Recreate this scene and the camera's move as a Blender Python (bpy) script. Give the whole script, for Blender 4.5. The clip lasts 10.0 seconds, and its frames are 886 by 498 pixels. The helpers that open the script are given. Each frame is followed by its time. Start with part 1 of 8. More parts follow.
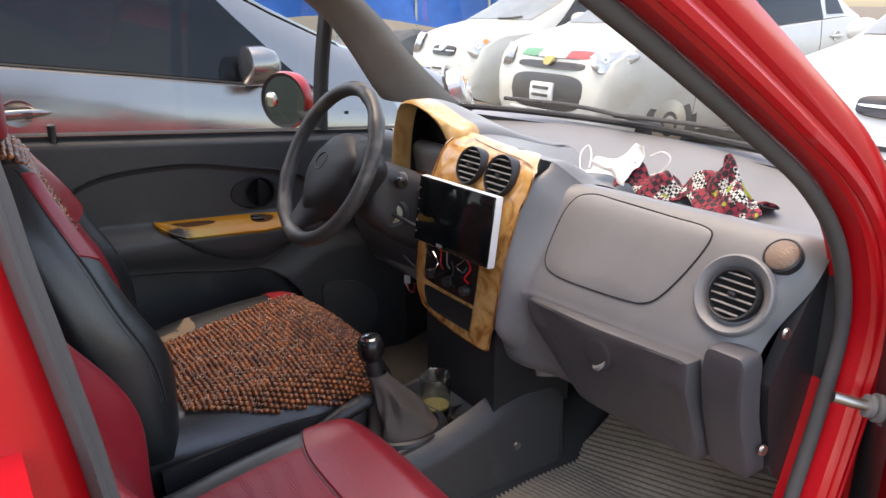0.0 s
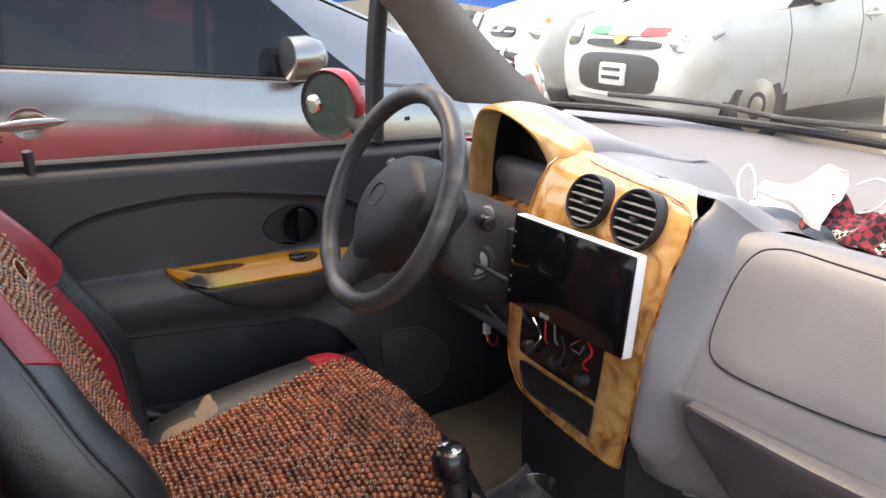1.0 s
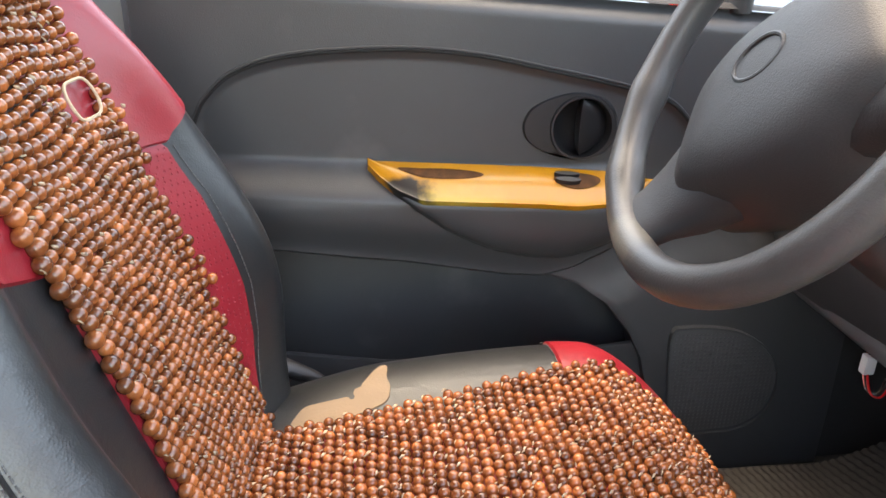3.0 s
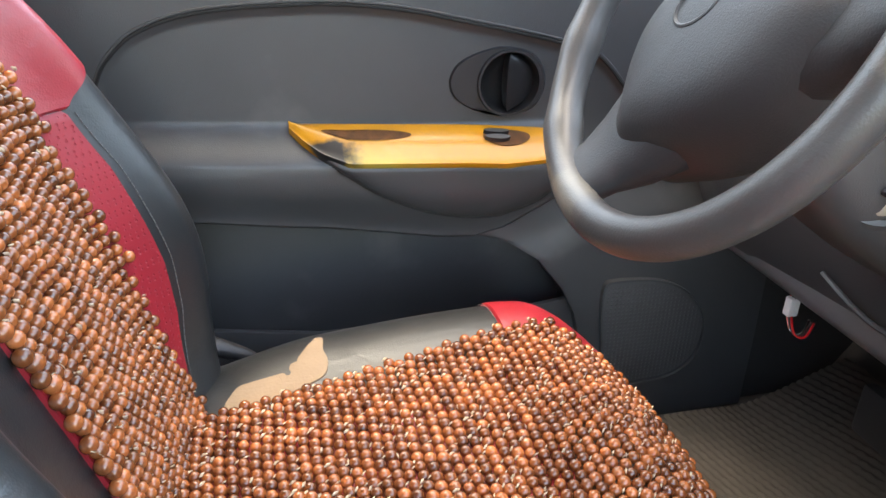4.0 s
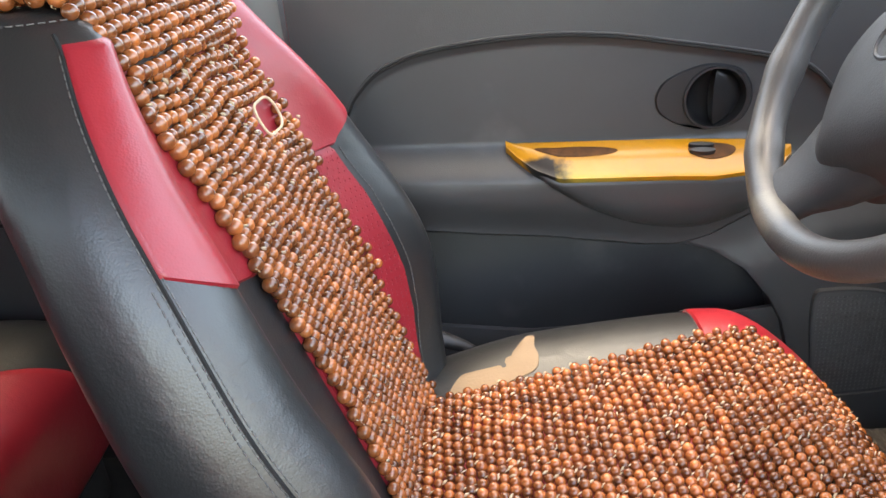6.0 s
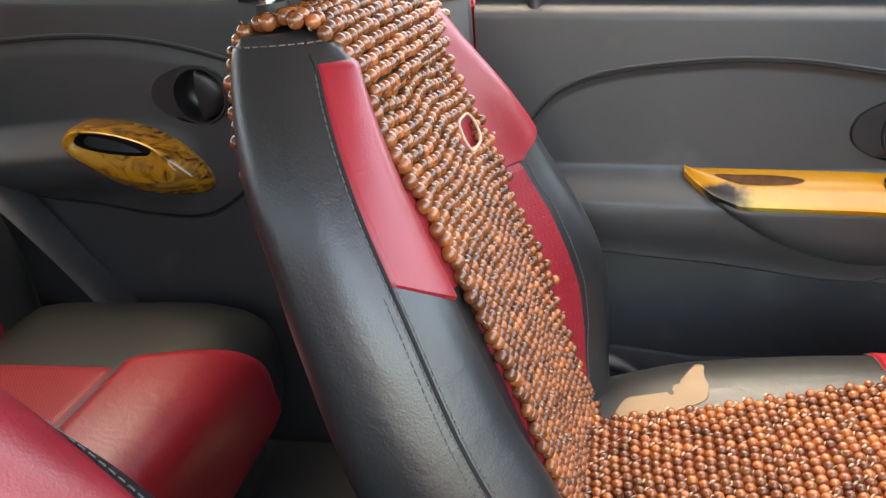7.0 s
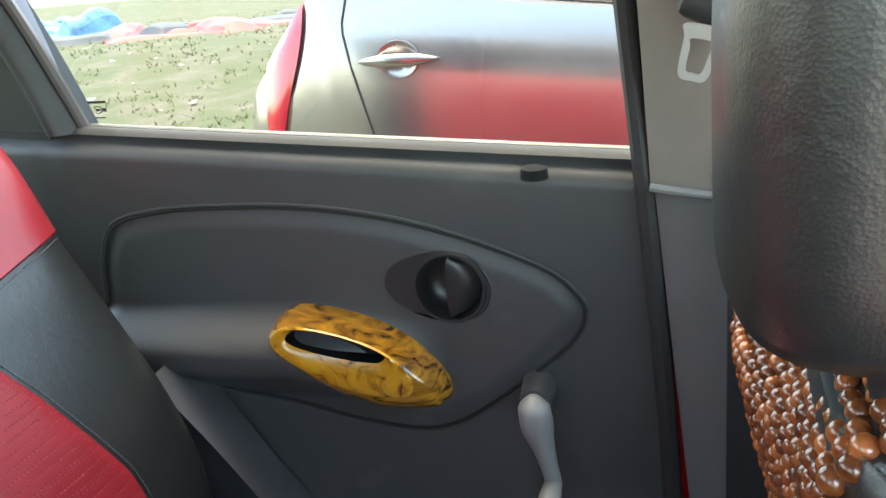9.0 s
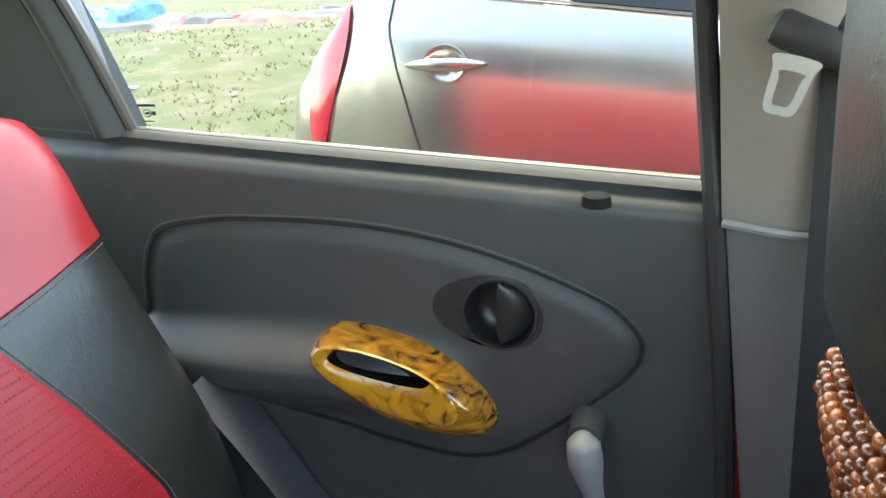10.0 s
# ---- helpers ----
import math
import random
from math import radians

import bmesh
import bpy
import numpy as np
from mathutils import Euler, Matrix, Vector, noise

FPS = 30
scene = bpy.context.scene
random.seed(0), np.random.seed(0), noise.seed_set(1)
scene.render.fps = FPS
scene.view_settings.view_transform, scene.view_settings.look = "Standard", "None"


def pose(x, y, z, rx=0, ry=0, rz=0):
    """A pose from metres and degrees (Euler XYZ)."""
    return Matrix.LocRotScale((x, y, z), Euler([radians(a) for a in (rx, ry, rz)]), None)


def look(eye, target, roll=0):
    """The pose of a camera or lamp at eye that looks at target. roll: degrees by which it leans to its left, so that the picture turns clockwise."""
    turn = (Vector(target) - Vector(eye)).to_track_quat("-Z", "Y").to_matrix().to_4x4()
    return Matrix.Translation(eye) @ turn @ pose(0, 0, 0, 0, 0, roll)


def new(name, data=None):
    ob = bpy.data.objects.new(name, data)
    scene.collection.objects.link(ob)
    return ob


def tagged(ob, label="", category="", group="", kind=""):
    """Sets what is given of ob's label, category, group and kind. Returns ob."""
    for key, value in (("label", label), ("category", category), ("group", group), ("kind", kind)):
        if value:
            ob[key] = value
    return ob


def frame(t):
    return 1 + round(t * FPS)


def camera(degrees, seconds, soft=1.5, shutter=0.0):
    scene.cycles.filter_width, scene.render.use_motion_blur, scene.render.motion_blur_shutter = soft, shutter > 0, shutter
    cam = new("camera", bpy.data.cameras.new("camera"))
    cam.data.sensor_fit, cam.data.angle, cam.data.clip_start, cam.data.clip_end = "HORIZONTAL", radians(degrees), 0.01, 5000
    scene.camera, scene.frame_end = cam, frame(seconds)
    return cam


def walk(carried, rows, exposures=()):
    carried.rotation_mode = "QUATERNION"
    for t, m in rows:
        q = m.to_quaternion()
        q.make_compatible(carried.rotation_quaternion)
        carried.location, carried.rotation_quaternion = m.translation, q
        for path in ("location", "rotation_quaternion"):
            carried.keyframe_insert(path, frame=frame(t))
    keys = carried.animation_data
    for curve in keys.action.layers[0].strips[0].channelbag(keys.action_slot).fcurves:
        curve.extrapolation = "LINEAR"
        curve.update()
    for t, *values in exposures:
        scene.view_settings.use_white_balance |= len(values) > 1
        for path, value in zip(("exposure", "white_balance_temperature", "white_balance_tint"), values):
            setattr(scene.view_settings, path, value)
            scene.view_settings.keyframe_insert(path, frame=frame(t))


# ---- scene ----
# The camera: seconds, place in metres, then turn to the left, tilt up and lean, in degrees.
cam = camera(60.9, 10.0)
ROWS = [
    (0.0, 0.000, 0.000, 1.200, -34.00, -18.00, -0.00),
    (0.5, 0.113, 0.193, 1.188, -36.85, -19.20, -1.05),
    (1.0, 0.187, 0.404, 1.187, -29.64, -19.27, -2.13),
    (1.5, 0.266, 0.617, 1.110, -17.39, -19.21, -0.82),
    (2.0, 0.330, 0.810, 1.038, -9.85, -20.18, -0.13),
    (2.5, 0.375, 0.883, 0.998, -7.35, -21.75, 0.38),
    (2.7, 0.374, 0.893, 0.984, -6.98, -22.31, 1.20),
    (3.8, 0.338, 0.933, 0.965, -12.37, -25.42, 1.16),
    (4.0, 0.350, 0.935, 0.961, -14.68, -25.74, 1.53),
    (4.5, 0.344, 0.912, 0.984, -16.90, -25.60, 1.35),
    (5.0, 0.365, 0.883, 0.997, -14.88, -25.84, -0.17),
    (5.5, 0.364, 0.868, 1.007, -7.99, -26.60, -2.40),
    (6.0, 0.336, 0.861, 1.018, 2.53, -25.84, -5.28),
    (6.2, 0.326, 0.865, 1.018, 5.34, -25.82, -5.58),
    (7.3, 0.238, 0.842, 1.046, 13.96, -23.51, -4.71),
    (7.5, 0.204, 0.855, 1.050, 14.67, -22.62, -4.51),
    (8.0, 0.101, 0.932, 1.082, 15.85, -20.48, -5.37),
    (8.5, 0.010, 1.030, 1.115, 16.63, -19.67, -5.65),
    (9.0, -0.040, 1.087, 1.135, 17.11, -19.62, -4.81),
    (9.5, -0.060, 1.123, 1.146, 17.83, -19.69, -3.90),
    (10.0, -0.072, 1.117, 1.150, 19.50, -19.60, -3.02),
]
walk(cam, [(t, pose(x, y, z, 0, 0, yaw) @ pose(0, 0, 0, 90 + tilt) @ pose(0, 0, 0, 0, 0, lean)) for t, x, y, z, yaw, tilt, lean in ROWS],
     exposures=[(0.0, 1.05, 8000, 15), (0.5, 1.38, 8150, 15), (1.0, 1.45, 8150, 15), (1.5, 1.95, 8500, 16), (2.5, 2.55, 8700, 14), (4.5, 2.9, 7800, 7), (6.0, 2.85, 8500, 10), (7.5, 2.7, 8700, 9), (8.0, 2.9, 8500, 7), (9.0, 3.4, 7500, 0), (10.0, 3.55, 7500, -4)])


# ---- world, sun, exposure ----
world = bpy.data.worlds.new("world")
scene.world = world
world.use_nodes = True
wn = world.node_tree.nodes
sky = wn.new("ShaderNodeTexSky")
sky.sky_type = "NISHITA"
sky.sun_disc = False
sky.sun_elevation = radians(76)
sky.sun_rotation = radians(-35)
sky.air_density, sky.dust_density, sky.ozone_density = 1.0, 2.5, 0.6
wn["Background"].inputs["Strength"].default_value = 0.38
world.node_tree.links.new(sky.outputs["Color"], wn["Background"].inputs["Color"])

sun_data = bpy.data.lights.new("sun", "SUN")
sun_data.energy = 0.4
sun_data.angle = radians(60)
sun_data.color = (1.0, 0.96, 0.9)
sun = new("sun", sun_data)
SUN_AZ, SUN_EL = radians(-35), radians(76)
sun_from = Vector((math.sin(SUN_AZ) * math.cos(SUN_EL), math.cos(SUN_AZ) * math.cos(SUN_EL), math.sin(SUN_EL)))
sun.matrix_world = look(sun_from * 20, (0, 0, 0))


# ---- materials ----
def mat(name, col, rough=0.5, metal=0.0, grain=500.0, bump=0.15, var=0.15, scale=5.0, coat=0.0, spec=0.5, col2=None, depth=0.001, dirt=None, island=0.0, thing=0.0):
    """A plain surface: colour that drifts at a broad scale, fine grain as relief, uneven gloss."""
    m = bpy.data.materials.new(name)
    m.use_nodes = True
    n, l = m.node_tree.nodes, m.node_tree.links
    b = n["Principled BSDF"]
    tc = n.new("ShaderNodeTexCoord")
    broad = n.new("ShaderNodeTexNoise")
    broad.inputs["Scale"].default_value = scale
    broad.inputs["Detail"].default_value = 6
    broad.inputs["Roughness"].default_value = 0.65
    l.new(tc.outputs["Object"], broad.inputs["Vector"])
    ramp = n.new("ShaderNodeValToRGB")
    ramp.color_ramp.elements[0].position, ramp.color_ramp.elements[1].position = 0.3, 0.7
    lo = [c * (1 - var) for c in col]
    hi = [min(1, c * (1 + var)) for c in (col2 or col)]
    ramp.color_ramp.elements[0].color = (*lo, 1)
    ramp.color_ramp.elements[1].color = (*hi, 1)
    l.new(broad.outputs["Fac"], ramp.inputs["Fac"])
    out = ramp.outputs["Color"]
    if dirt:
        spots = n.new("ShaderNodeTexNoise")
        spots.inputs["Scale"].default_value = dirt[1]
        spots.inputs["Detail"].default_value = 8
        l.new(tc.outputs["Object"], spots.inputs["Vector"])
        cut = n.new("ShaderNodeMapRange")
        cut.inputs["From Min"].default_value, cut.inputs["From Max"].default_value = dirt[2], dirt[2] + 0.12
        cut.inputs["To Max"].default_value = dirt[3]
        l.new(spots.outputs["Fac"], cut.inputs["Value"])
        mix = n.new("ShaderNodeMix")
        mix.data_type = "RGBA"
        l.new(cut.outputs["Result"], mix.inputs["Factor"])
        l.new(out, mix.inputs["A"])
        mix.inputs["B"].default_value = (*dirt[0], 1)
        out = mix.outputs["Result"]
    if island or thing:
        if island:
            src = n.new("ShaderNodeNewGeometry").outputs["Random Per Island"]
        else:
            src = n.new("ShaderNodeObjectInfo").outputs["Random"]
        mr = n.new("ShaderNodeMapRange")
        mr.inputs["To Min"].default_value, mr.inputs["To Max"].default_value = 1 - (island or thing), 1 + (island or thing)
        l.new(src, mr.inputs["Value"])
        hsv = n.new("ShaderNodeHueSaturation")
        l.new(mr.outputs["Result"], hsv.inputs["Value"])
        l.new(out, hsv.inputs["Color"])
        out = hsv.outputs["Color"]
    l.new(out, b.inputs["Base Color"])
    fine = n.new("ShaderNodeTexNoise")
    fine.inputs["Scale"].default_value = grain
    fine.inputs["Detail"].default_value = 3
    l.new(tc.outputs["Object"], fine.inputs["Vector"])
    bp = n.new("ShaderNodeBump")
    bp.inputs["Strength"].default_value = bump
    bp.inputs["Distance"].default_value = depth
    l.new(fine.outputs["Fac"], bp.inputs["Height"])
    l.new(bp.outputs["Normal"], b.inputs["Normal"])
    rr = n.new("ShaderNodeMapRange")
    rr.inputs["To Min"].default_value, rr.inputs["To Max"].default_value = max(0.02, rough * 0.8), min(1, rough * 1.2)
    l.new(broad.outputs["Fac"], rr.inputs["Value"])
    l.new(rr.outputs["Result"], b.inputs["Roughness"])
    b.inputs["Metallic"].default_value = metal
    b.inputs["Coat Weight"].default_value = coat
    b.inputs["Coat Roughness"].default_value = 0.05
    b.inputs["Specular IOR Level"].default_value = spec
    return m


def glass_mat(name, tint=(0.9, 0.95, 0.93), gloss=1.0, haze=0.0):
    """A pane: clear with its tint, and a mirror gloss that grows at a slant."""
    m = bpy.data.materials.new(name)
    m.use_nodes = True
    n, l = m.node_tree.nodes, m.node_tree.links
    n.remove(n["Principled BSDF"])
    clear = n.new("ShaderNodeBsdfTransparent")
    clear.inputs["Color"].default_value = (*tint, 1)
    shine = n.new("ShaderNodeBsdfGlossy")
    shine.inputs["Roughness"].default_value = 0.02
    fr = n.new("ShaderNodeLayerWeight")
    fr.inputs["Blend"].default_value = 0.5
    slant = n.new("ShaderNodeMath")
    slant.operation = "POWER"
    slant.inputs[1].default_value = 4.0
    l.new(fr.outputs["Facing"], slant.inputs[0])
    amount = n.new("ShaderNodeMapRange")
    amount.inputs["To Min"].default_value, amount.inputs["To Max"].default_value = 0.05 * gloss, 0.8
    l.new(slant.outputs["Value"], amount.inputs["Value"])
    mix = n.new("ShaderNodeMixShader")
    l.new(amount.outputs["Result"], mix.inputs[0])
    l.new(clear.outputs[0], mix.inputs[1])
    l.new(shine.outputs[0], mix.inputs[2])
    last = mix.outputs[0]
    if haze:
        dust = n.new("ShaderNodeBsdfDiffuse")
        dust.inputs["Color"].default_value = (0.75, 0.74, 0.68, 1)
        mix2 = n.new("ShaderNodeMixShader")
        mix2.inputs[0].default_value = haze
        l.new(last, mix2.inputs[1])
        l.new(dust.outputs[0], mix2.inputs[2])
        last = mix2.outputs[0]
    l.new(last, n["Material Output"].inputs["Surface"])
    return m


def dots_mat(name, col, rough, pitch, hole=0.25, depth=0.002):
    """A surface pricked with rows of small holes."""
    m = mat(name, col, rough)
    n, l = m.node_tree.nodes, m.node_tree.links
    tc = n.new("ShaderNodeTexCoord")
    vo = n.new("ShaderNodeTexVoronoi")
    vo.inputs["Scale"].default_value = 1 / pitch
    vo.inputs["Randomness"].default_value = 0.0
    l.new(tc.outputs["Object"], vo.inputs["Vector"])
    mr = n.new("ShaderNodeMapRange")
    mr.inputs["From Min"].default_value, mr.inputs["From Max"].default_value = hole, hole + 0.12
    l.new(vo.outputs["Distance"], mr.inputs["Value"])
    bp = n.new("ShaderNodeBump")
    bp.inputs["Strength"].default_value = 0.9
    bp.inputs["Distance"].default_value = depth
    l.new(mr.outputs["Result"], bp.inputs["Height"])
    l.new(bp.outputs["Normal"], n["Principled BSDF"].inputs["Normal"])
    return m


def swirl_mat(name, a, b, c, scale=14.0, rough=0.18, stretch=(1, 1, 1)):
    """Lacquered burr wood print: warped bands of three browns under a clear coat."""
    m = mat(name, a, rough, coat=0.7, grain=900, bump=0.03)
    n, l = m.node_tree.nodes, m.node_tree.links
    tc = n.new("ShaderNodeTexCoord")
    mp = n.new("ShaderNodeMapping")
    mp.inputs["Scale"].default_value = stretch
    l.new(tc.outputs["Object"], mp.inputs["Vector"])
    wave = n.new("ShaderNodeTexNoise")
    wave.inputs["Scale"].default_value = scale
    wave.inputs["Detail"].default_value = 7
    wave.inputs["Distortion"].default_value = 1.6
    l.new(mp.outputs["Vector"], wave.inputs["Vector"])
    r = n.new("ShaderNodeValToRGB")
    e = r.color_ramp.elements
    e[0].position, e[0].color = 0.32, (*a, 1)
    e[1].position, e[1].color = 0.62, (*c, 1)
    k = e.new(0.46)
    k.color = (*b, 1)
    l.new(wave.outputs["Fac"], r.inputs["Fac"])
    l.new(r.outputs["Color"], n["Principled BSDF"].inputs["Base Color"])
    return m


def leather_mat(name, col, rough, spec):
    """Leatherette: fine pebbled cells with broad shallow creases under them."""
    m = mat(name, col, rough, grain=700, bump=0.17, var=0.15, spec=spec)
    n, l = m.node_tree.nodes, m.node_tree.links
    tc = n.new("ShaderNodeTexCoord")
    cells = n.new("ShaderNodeTexVoronoi")
    cells.inputs["Scale"].default_value = 620
    l.new(tc.outputs["Object"], cells.inputs["Vector"])
    fold = n.new("ShaderNodeTexNoise")
    fold.inputs["Scale"].default_value = 38
    fold.inputs["Detail"].default_value = 4
    fold.inputs["Distortion"].default_value = 1.2
    l.new(tc.outputs["Object"], fold.inputs["Vector"])
    a = n.new("ShaderNodeBump")
    a.inputs["Strength"].default_value, a.inputs["Distance"].default_value = 0.22, 0.0025
    l.new(fold.outputs["Fac"], a.inputs["Height"])
    b = n.new("ShaderNodeBump")
    b.inputs["Strength"].default_value, b.inputs["Distance"].default_value = 0.18, 0.0006
    l.new(cells.outputs["Distance"], b.inputs["Height"])
    l.new(a.outputs["Normal"], b.inputs["Normal"])
    l.new(b.outputs["Normal"], n["Principled BSDF"].inputs["Normal"])
    n["Principled BSDF"].inputs["Coat Weight"].default_value = 0.2
    n["Principled BSDF"].inputs["Coat Roughness"].default_value = 0.36
    return m


PLASTIC = mat("dark_grey_plastic", (0.046, 0.047, 0.049), 0.42, grain=900, bump=0.25, var=0.1, dirt=((0.13, 0.125, 0.12), 9, 0.62, 0.3))
PLASTIC_DASH = mat("grey_dash_plastic", (0.160, 0.162, 0.168), 0.40, grain=700, bump=0.3, var=0.1, dirt=((0.2, 0.19, 0.18), 7, 0.6, 0.3))
PILLAR = mat("grey_pillar_plastic", (0.125, 0.132, 0.132), 0.42, grain=700, bump=0.2, var=0.1)
# Dash plastic darkened for the shade below its lip; reused on the bench trim.
PLASTIC_SHADED = mat("shade_darkened_plastic", (0.066, 0.065, 0.070), 0.42, grain=700, bump=0.3, var=0.1, dirt=((0.14, 0.13, 0.12), 7, 0.62, 0.3))
PLASTIC_BLACK = mat("black_plastic", (0.018, 0.018, 0.02), 0.4, grain=900, bump=0.2)
PLASTIC_MID = mat("mid_grey_plastic", (0.2, 0.2, 0.2), 0.42, grain=700, bump=0.15)
RUBBER = mat("black_rubber", (0.02, 0.02, 0.021), 0.6, grain=600, bump=0.2)
SEAL = mat("grey_door_seal", (0.075, 0.070, 0.068), 0.7, grain=500, bump=0.4)
LEATHER_BLACK = leather_mat("black_leatherette", (0.014, 0.015, 0.0155), 0.36, 0.75)
LEATHER_RED = leather_mat("dark_red_leatherette", (0.28, 0.013, 0.022), 0.34, 0.6)
LEATHER_DOTS = dots_mat("perforated_red_leatherette", (0.27, 0.013, 0.022), 0.4, 0.0045, 0.2, 0.0008)
SPEAKER_MESH = dots_mat("speaker_mesh", (0.07, 0.07, 0.072), 0.5, 0.0062, 0.3, 0.003)
STITCH = mat("grey_thread", (0.10, 0.097, 0.093), 0.8)
RED_PAINT = mat("red_car_paint", (0.55, 0.005, 0.011), 0.3, coat=0.6, grain=60, bump=0.02, var=0.06)
BEIGE = mat("beige_trim", (0.21, 0.19, 0.165), 0.55, grain=600, bump=0.2)
POST_TRIM = mat("grey_brown_trim", (0.22, 0.20, 0.18), 0.6, grain=600, bump=0.25)
LINER = mat("grey_headliner", (0.66, 0.64, 0.6), 0.9, grain=500, bump=0.3)
MAT_FLOOR = mat("dusty_rubber_mat", (0.30, 0.25, 0.19), 0.75, grain=250, bump=0.5, var=0.3)
CARPET = mat("dark_carpet", (0.03, 0.03, 0.03), 0.95, grain=900, bump=0.8)
WOOD = swirl_mat("burr_wood_print", (0.22, 0.09, 0.024), (0.43, 0.22, 0.065), (0.55, 0.33, 0.12), 20)
WOOD_TAN = swirl_mat("plain_tan_wood_print", (0.36, 0.18, 0.055), (0.48, 0.28, 0.095), (0.56, 0.36, 0.15), 9, 0.3)
PULL_WOOD = swirl_mat("brown_burr_wood", (0.040, 0.016, 0.004), (0.20, 0.088, 0.010), (0.36, 0.17, 0.016), 30, 0.15, (0.5, 1, 2.4))
RIM_WOOD = swirl_mat("ochre_burr_wood", (0.10, 0.040, 0.006), (0.46, 0.22, 0.014), (0.52, 0.26, 0.018), 34, 0.18)
WOOD_RED = swirl_mat("burr_wood_dark", (0.03, 0.012, 0.006), (0.22, 0.075, 0.015), (0.40, 0.17, 0.03), 22)
CHROME = mat("chrome", (0.75, 0.75, 0.75), 0.12, 1.0, bump=0.02, var=0.05)
STEEL = mat("dull_steel", (0.5, 0.48, 0.45), 0.35, 1.0, bump=0.1)
SCREEN = mat("black_glass_screen", (0.004, 0.005, 0.006), 0.08, bump=0.0, var=0.0)
WHITE_PLASTIC = mat("white_plastic", (0.75, 0.75, 0.74), 0.4, bump=0.05)
BEAD_LOOK = dict(rough=0.22, coat=0.6, grain=300, bump=0.08, var=0.35, scale=60, col2=(0.28, 0.084, 0.023))
BEAD_MAT = mat("brown_lacquered_beads", (0.120, 0.031, 0.012), island=0.5, **BEAD_LOOK)
BEAD_ONE = mat("brown_lacquered_bead", (0.120, 0.031, 0.012), thing=0.5, **BEAD_LOOK)
THREAD = mat("pale_string", (0.55, 0.42, 0.28), 0.8)
WORN_BLACK = mat("worn_black_coating", (0.010, 0.010, 0.010), 0.75, grain=300, bump=0.4, spec=0.15)
SLOT_BROWN = mat("scuffed_brown_slot", (0.075, 0.028, 0.008), 0.6, grain=200, bump=0.3, var=0.5, scale=60, spec=0.2)
FOAM = mat("torn_tan_backing", (0.27, 0.19, 0.12), 0.9, grain=300, bump=0.5)
# Side pane tints hold the outdoor brightness down against the indoor exposure.
GLASS = glass_mat("car_glass", (0.62, 0.66, 0.65), 0.8)
GLASS_REAR = glass_mat("dimming_rear_glass", (0.355, 0.36, 0.34), 0.8)
GLASS_WS = glass_mat("dusty_windscreen", (0.92, 0.93, 0.88), 0.6, 0.03)
GLASS_CUP = glass_mat("tumbler_glass", (0.90, 0.92, 0.90), 3.0)
BOWL_BLACK = mat("satin_black_plastic", (0.014, 0.014, 0.015), 0.34, bump=0.05, grain=900)
# Near-black for bars laid on surfaces to draw the shade in grooves and seams.
GROOVE_SHADE = mat("groove_shade_black", (0.006, 0.006, 0.006), 0.8)
GLOSS_BLACK = mat("glossy_black_plastic", (0.008, 0.008, 0.009), 0.26, bump=0.03)
TINT = mat("tinted_car_glass", (0.010, 0.012, 0.015), 0.06, bump=0.0, var=0.2, spec=0.35)


# ---- building helpers ----
def part(name, bm, material, parent=None, label="", smooth=True, kind=""):
    """Links a bmesh as one mesh object, under a thing or a part."""
    bmesh.ops.recalc_face_normals(bm, faces=bm.faces)
    me = bpy.data.meshes.new(name)
    bm.to_mesh(me)
    bm.free()
    if smooth:
        me.shade_smooth()
        me.set_sharp_from_angle(angle=radians(42))
    me.materials.append(material)
    ob = new(name, me)
    if parent:
        ob.parent = parent
    return tagged(ob, label, kind=kind)


def thing(name, label, category, group="", kind=""):
    return tagged(new(name), label, category, group, kind)


def soft(x, xs, ys, w):
    """A line through the points with its corners rounded over w each way."""
    return float(np.mean(np.interp(x + w * np.linspace(-1, 1, 13), xs, ys)))


def sm(a, b, x):
    """Smooth step from 0 at a to 1 at b."""
    t = min(1.0, max(0.0, (x - a) / (b - a)))
    return t * t * (3 - 2 * t)


def curve(pts, n, closed=False):
    """A smooth line (Catmull-Rom) through the points, n samples."""
    p = [np.array(q, float) for q in pts]
    k = len(p)
    segs = k if closed else k - 1
    out = []
    for i in range(n):
        t = i / (n if closed else n - 1) * segs
        j = min(int(t), segs - 1)
        f = t - j
        g = (lambda m: p[m % k]) if closed else (lambda m: p[min(max(m, 0), k - 1)])
        a, b, c, d = g(j - 1), g(j), g(j + 1), g(j + 2)
        out.append(0.5 * (2 * b + (c - a) * f + (2 * a - 5 * b + 4 * c - d) * f * f + (3 * b - a - 3 * c + d) * f**3))
    return out


def rings(loops, closed=True, cap_a=False, cap_b=False, bm=None):
    """Bridges loops of equally many points into one skin."""
    bm = bm or bmesh.new()
    rows = [[bm.verts.new([float(v) for v in q]) for q in lp] for lp in loops]
    m = len(rows[0])
    for a, b in zip(rows, rows[1:]):
        for i in range(m if closed else m - 1):
            j = (i + 1) % m
            bm.faces.new((a[i], a[j], b[j], b[i]))
    if cap_a:
        bm.faces.new(rows[0][::-1])
    if cap_b:
        bm.faces.new(rows[-1])
    return bm


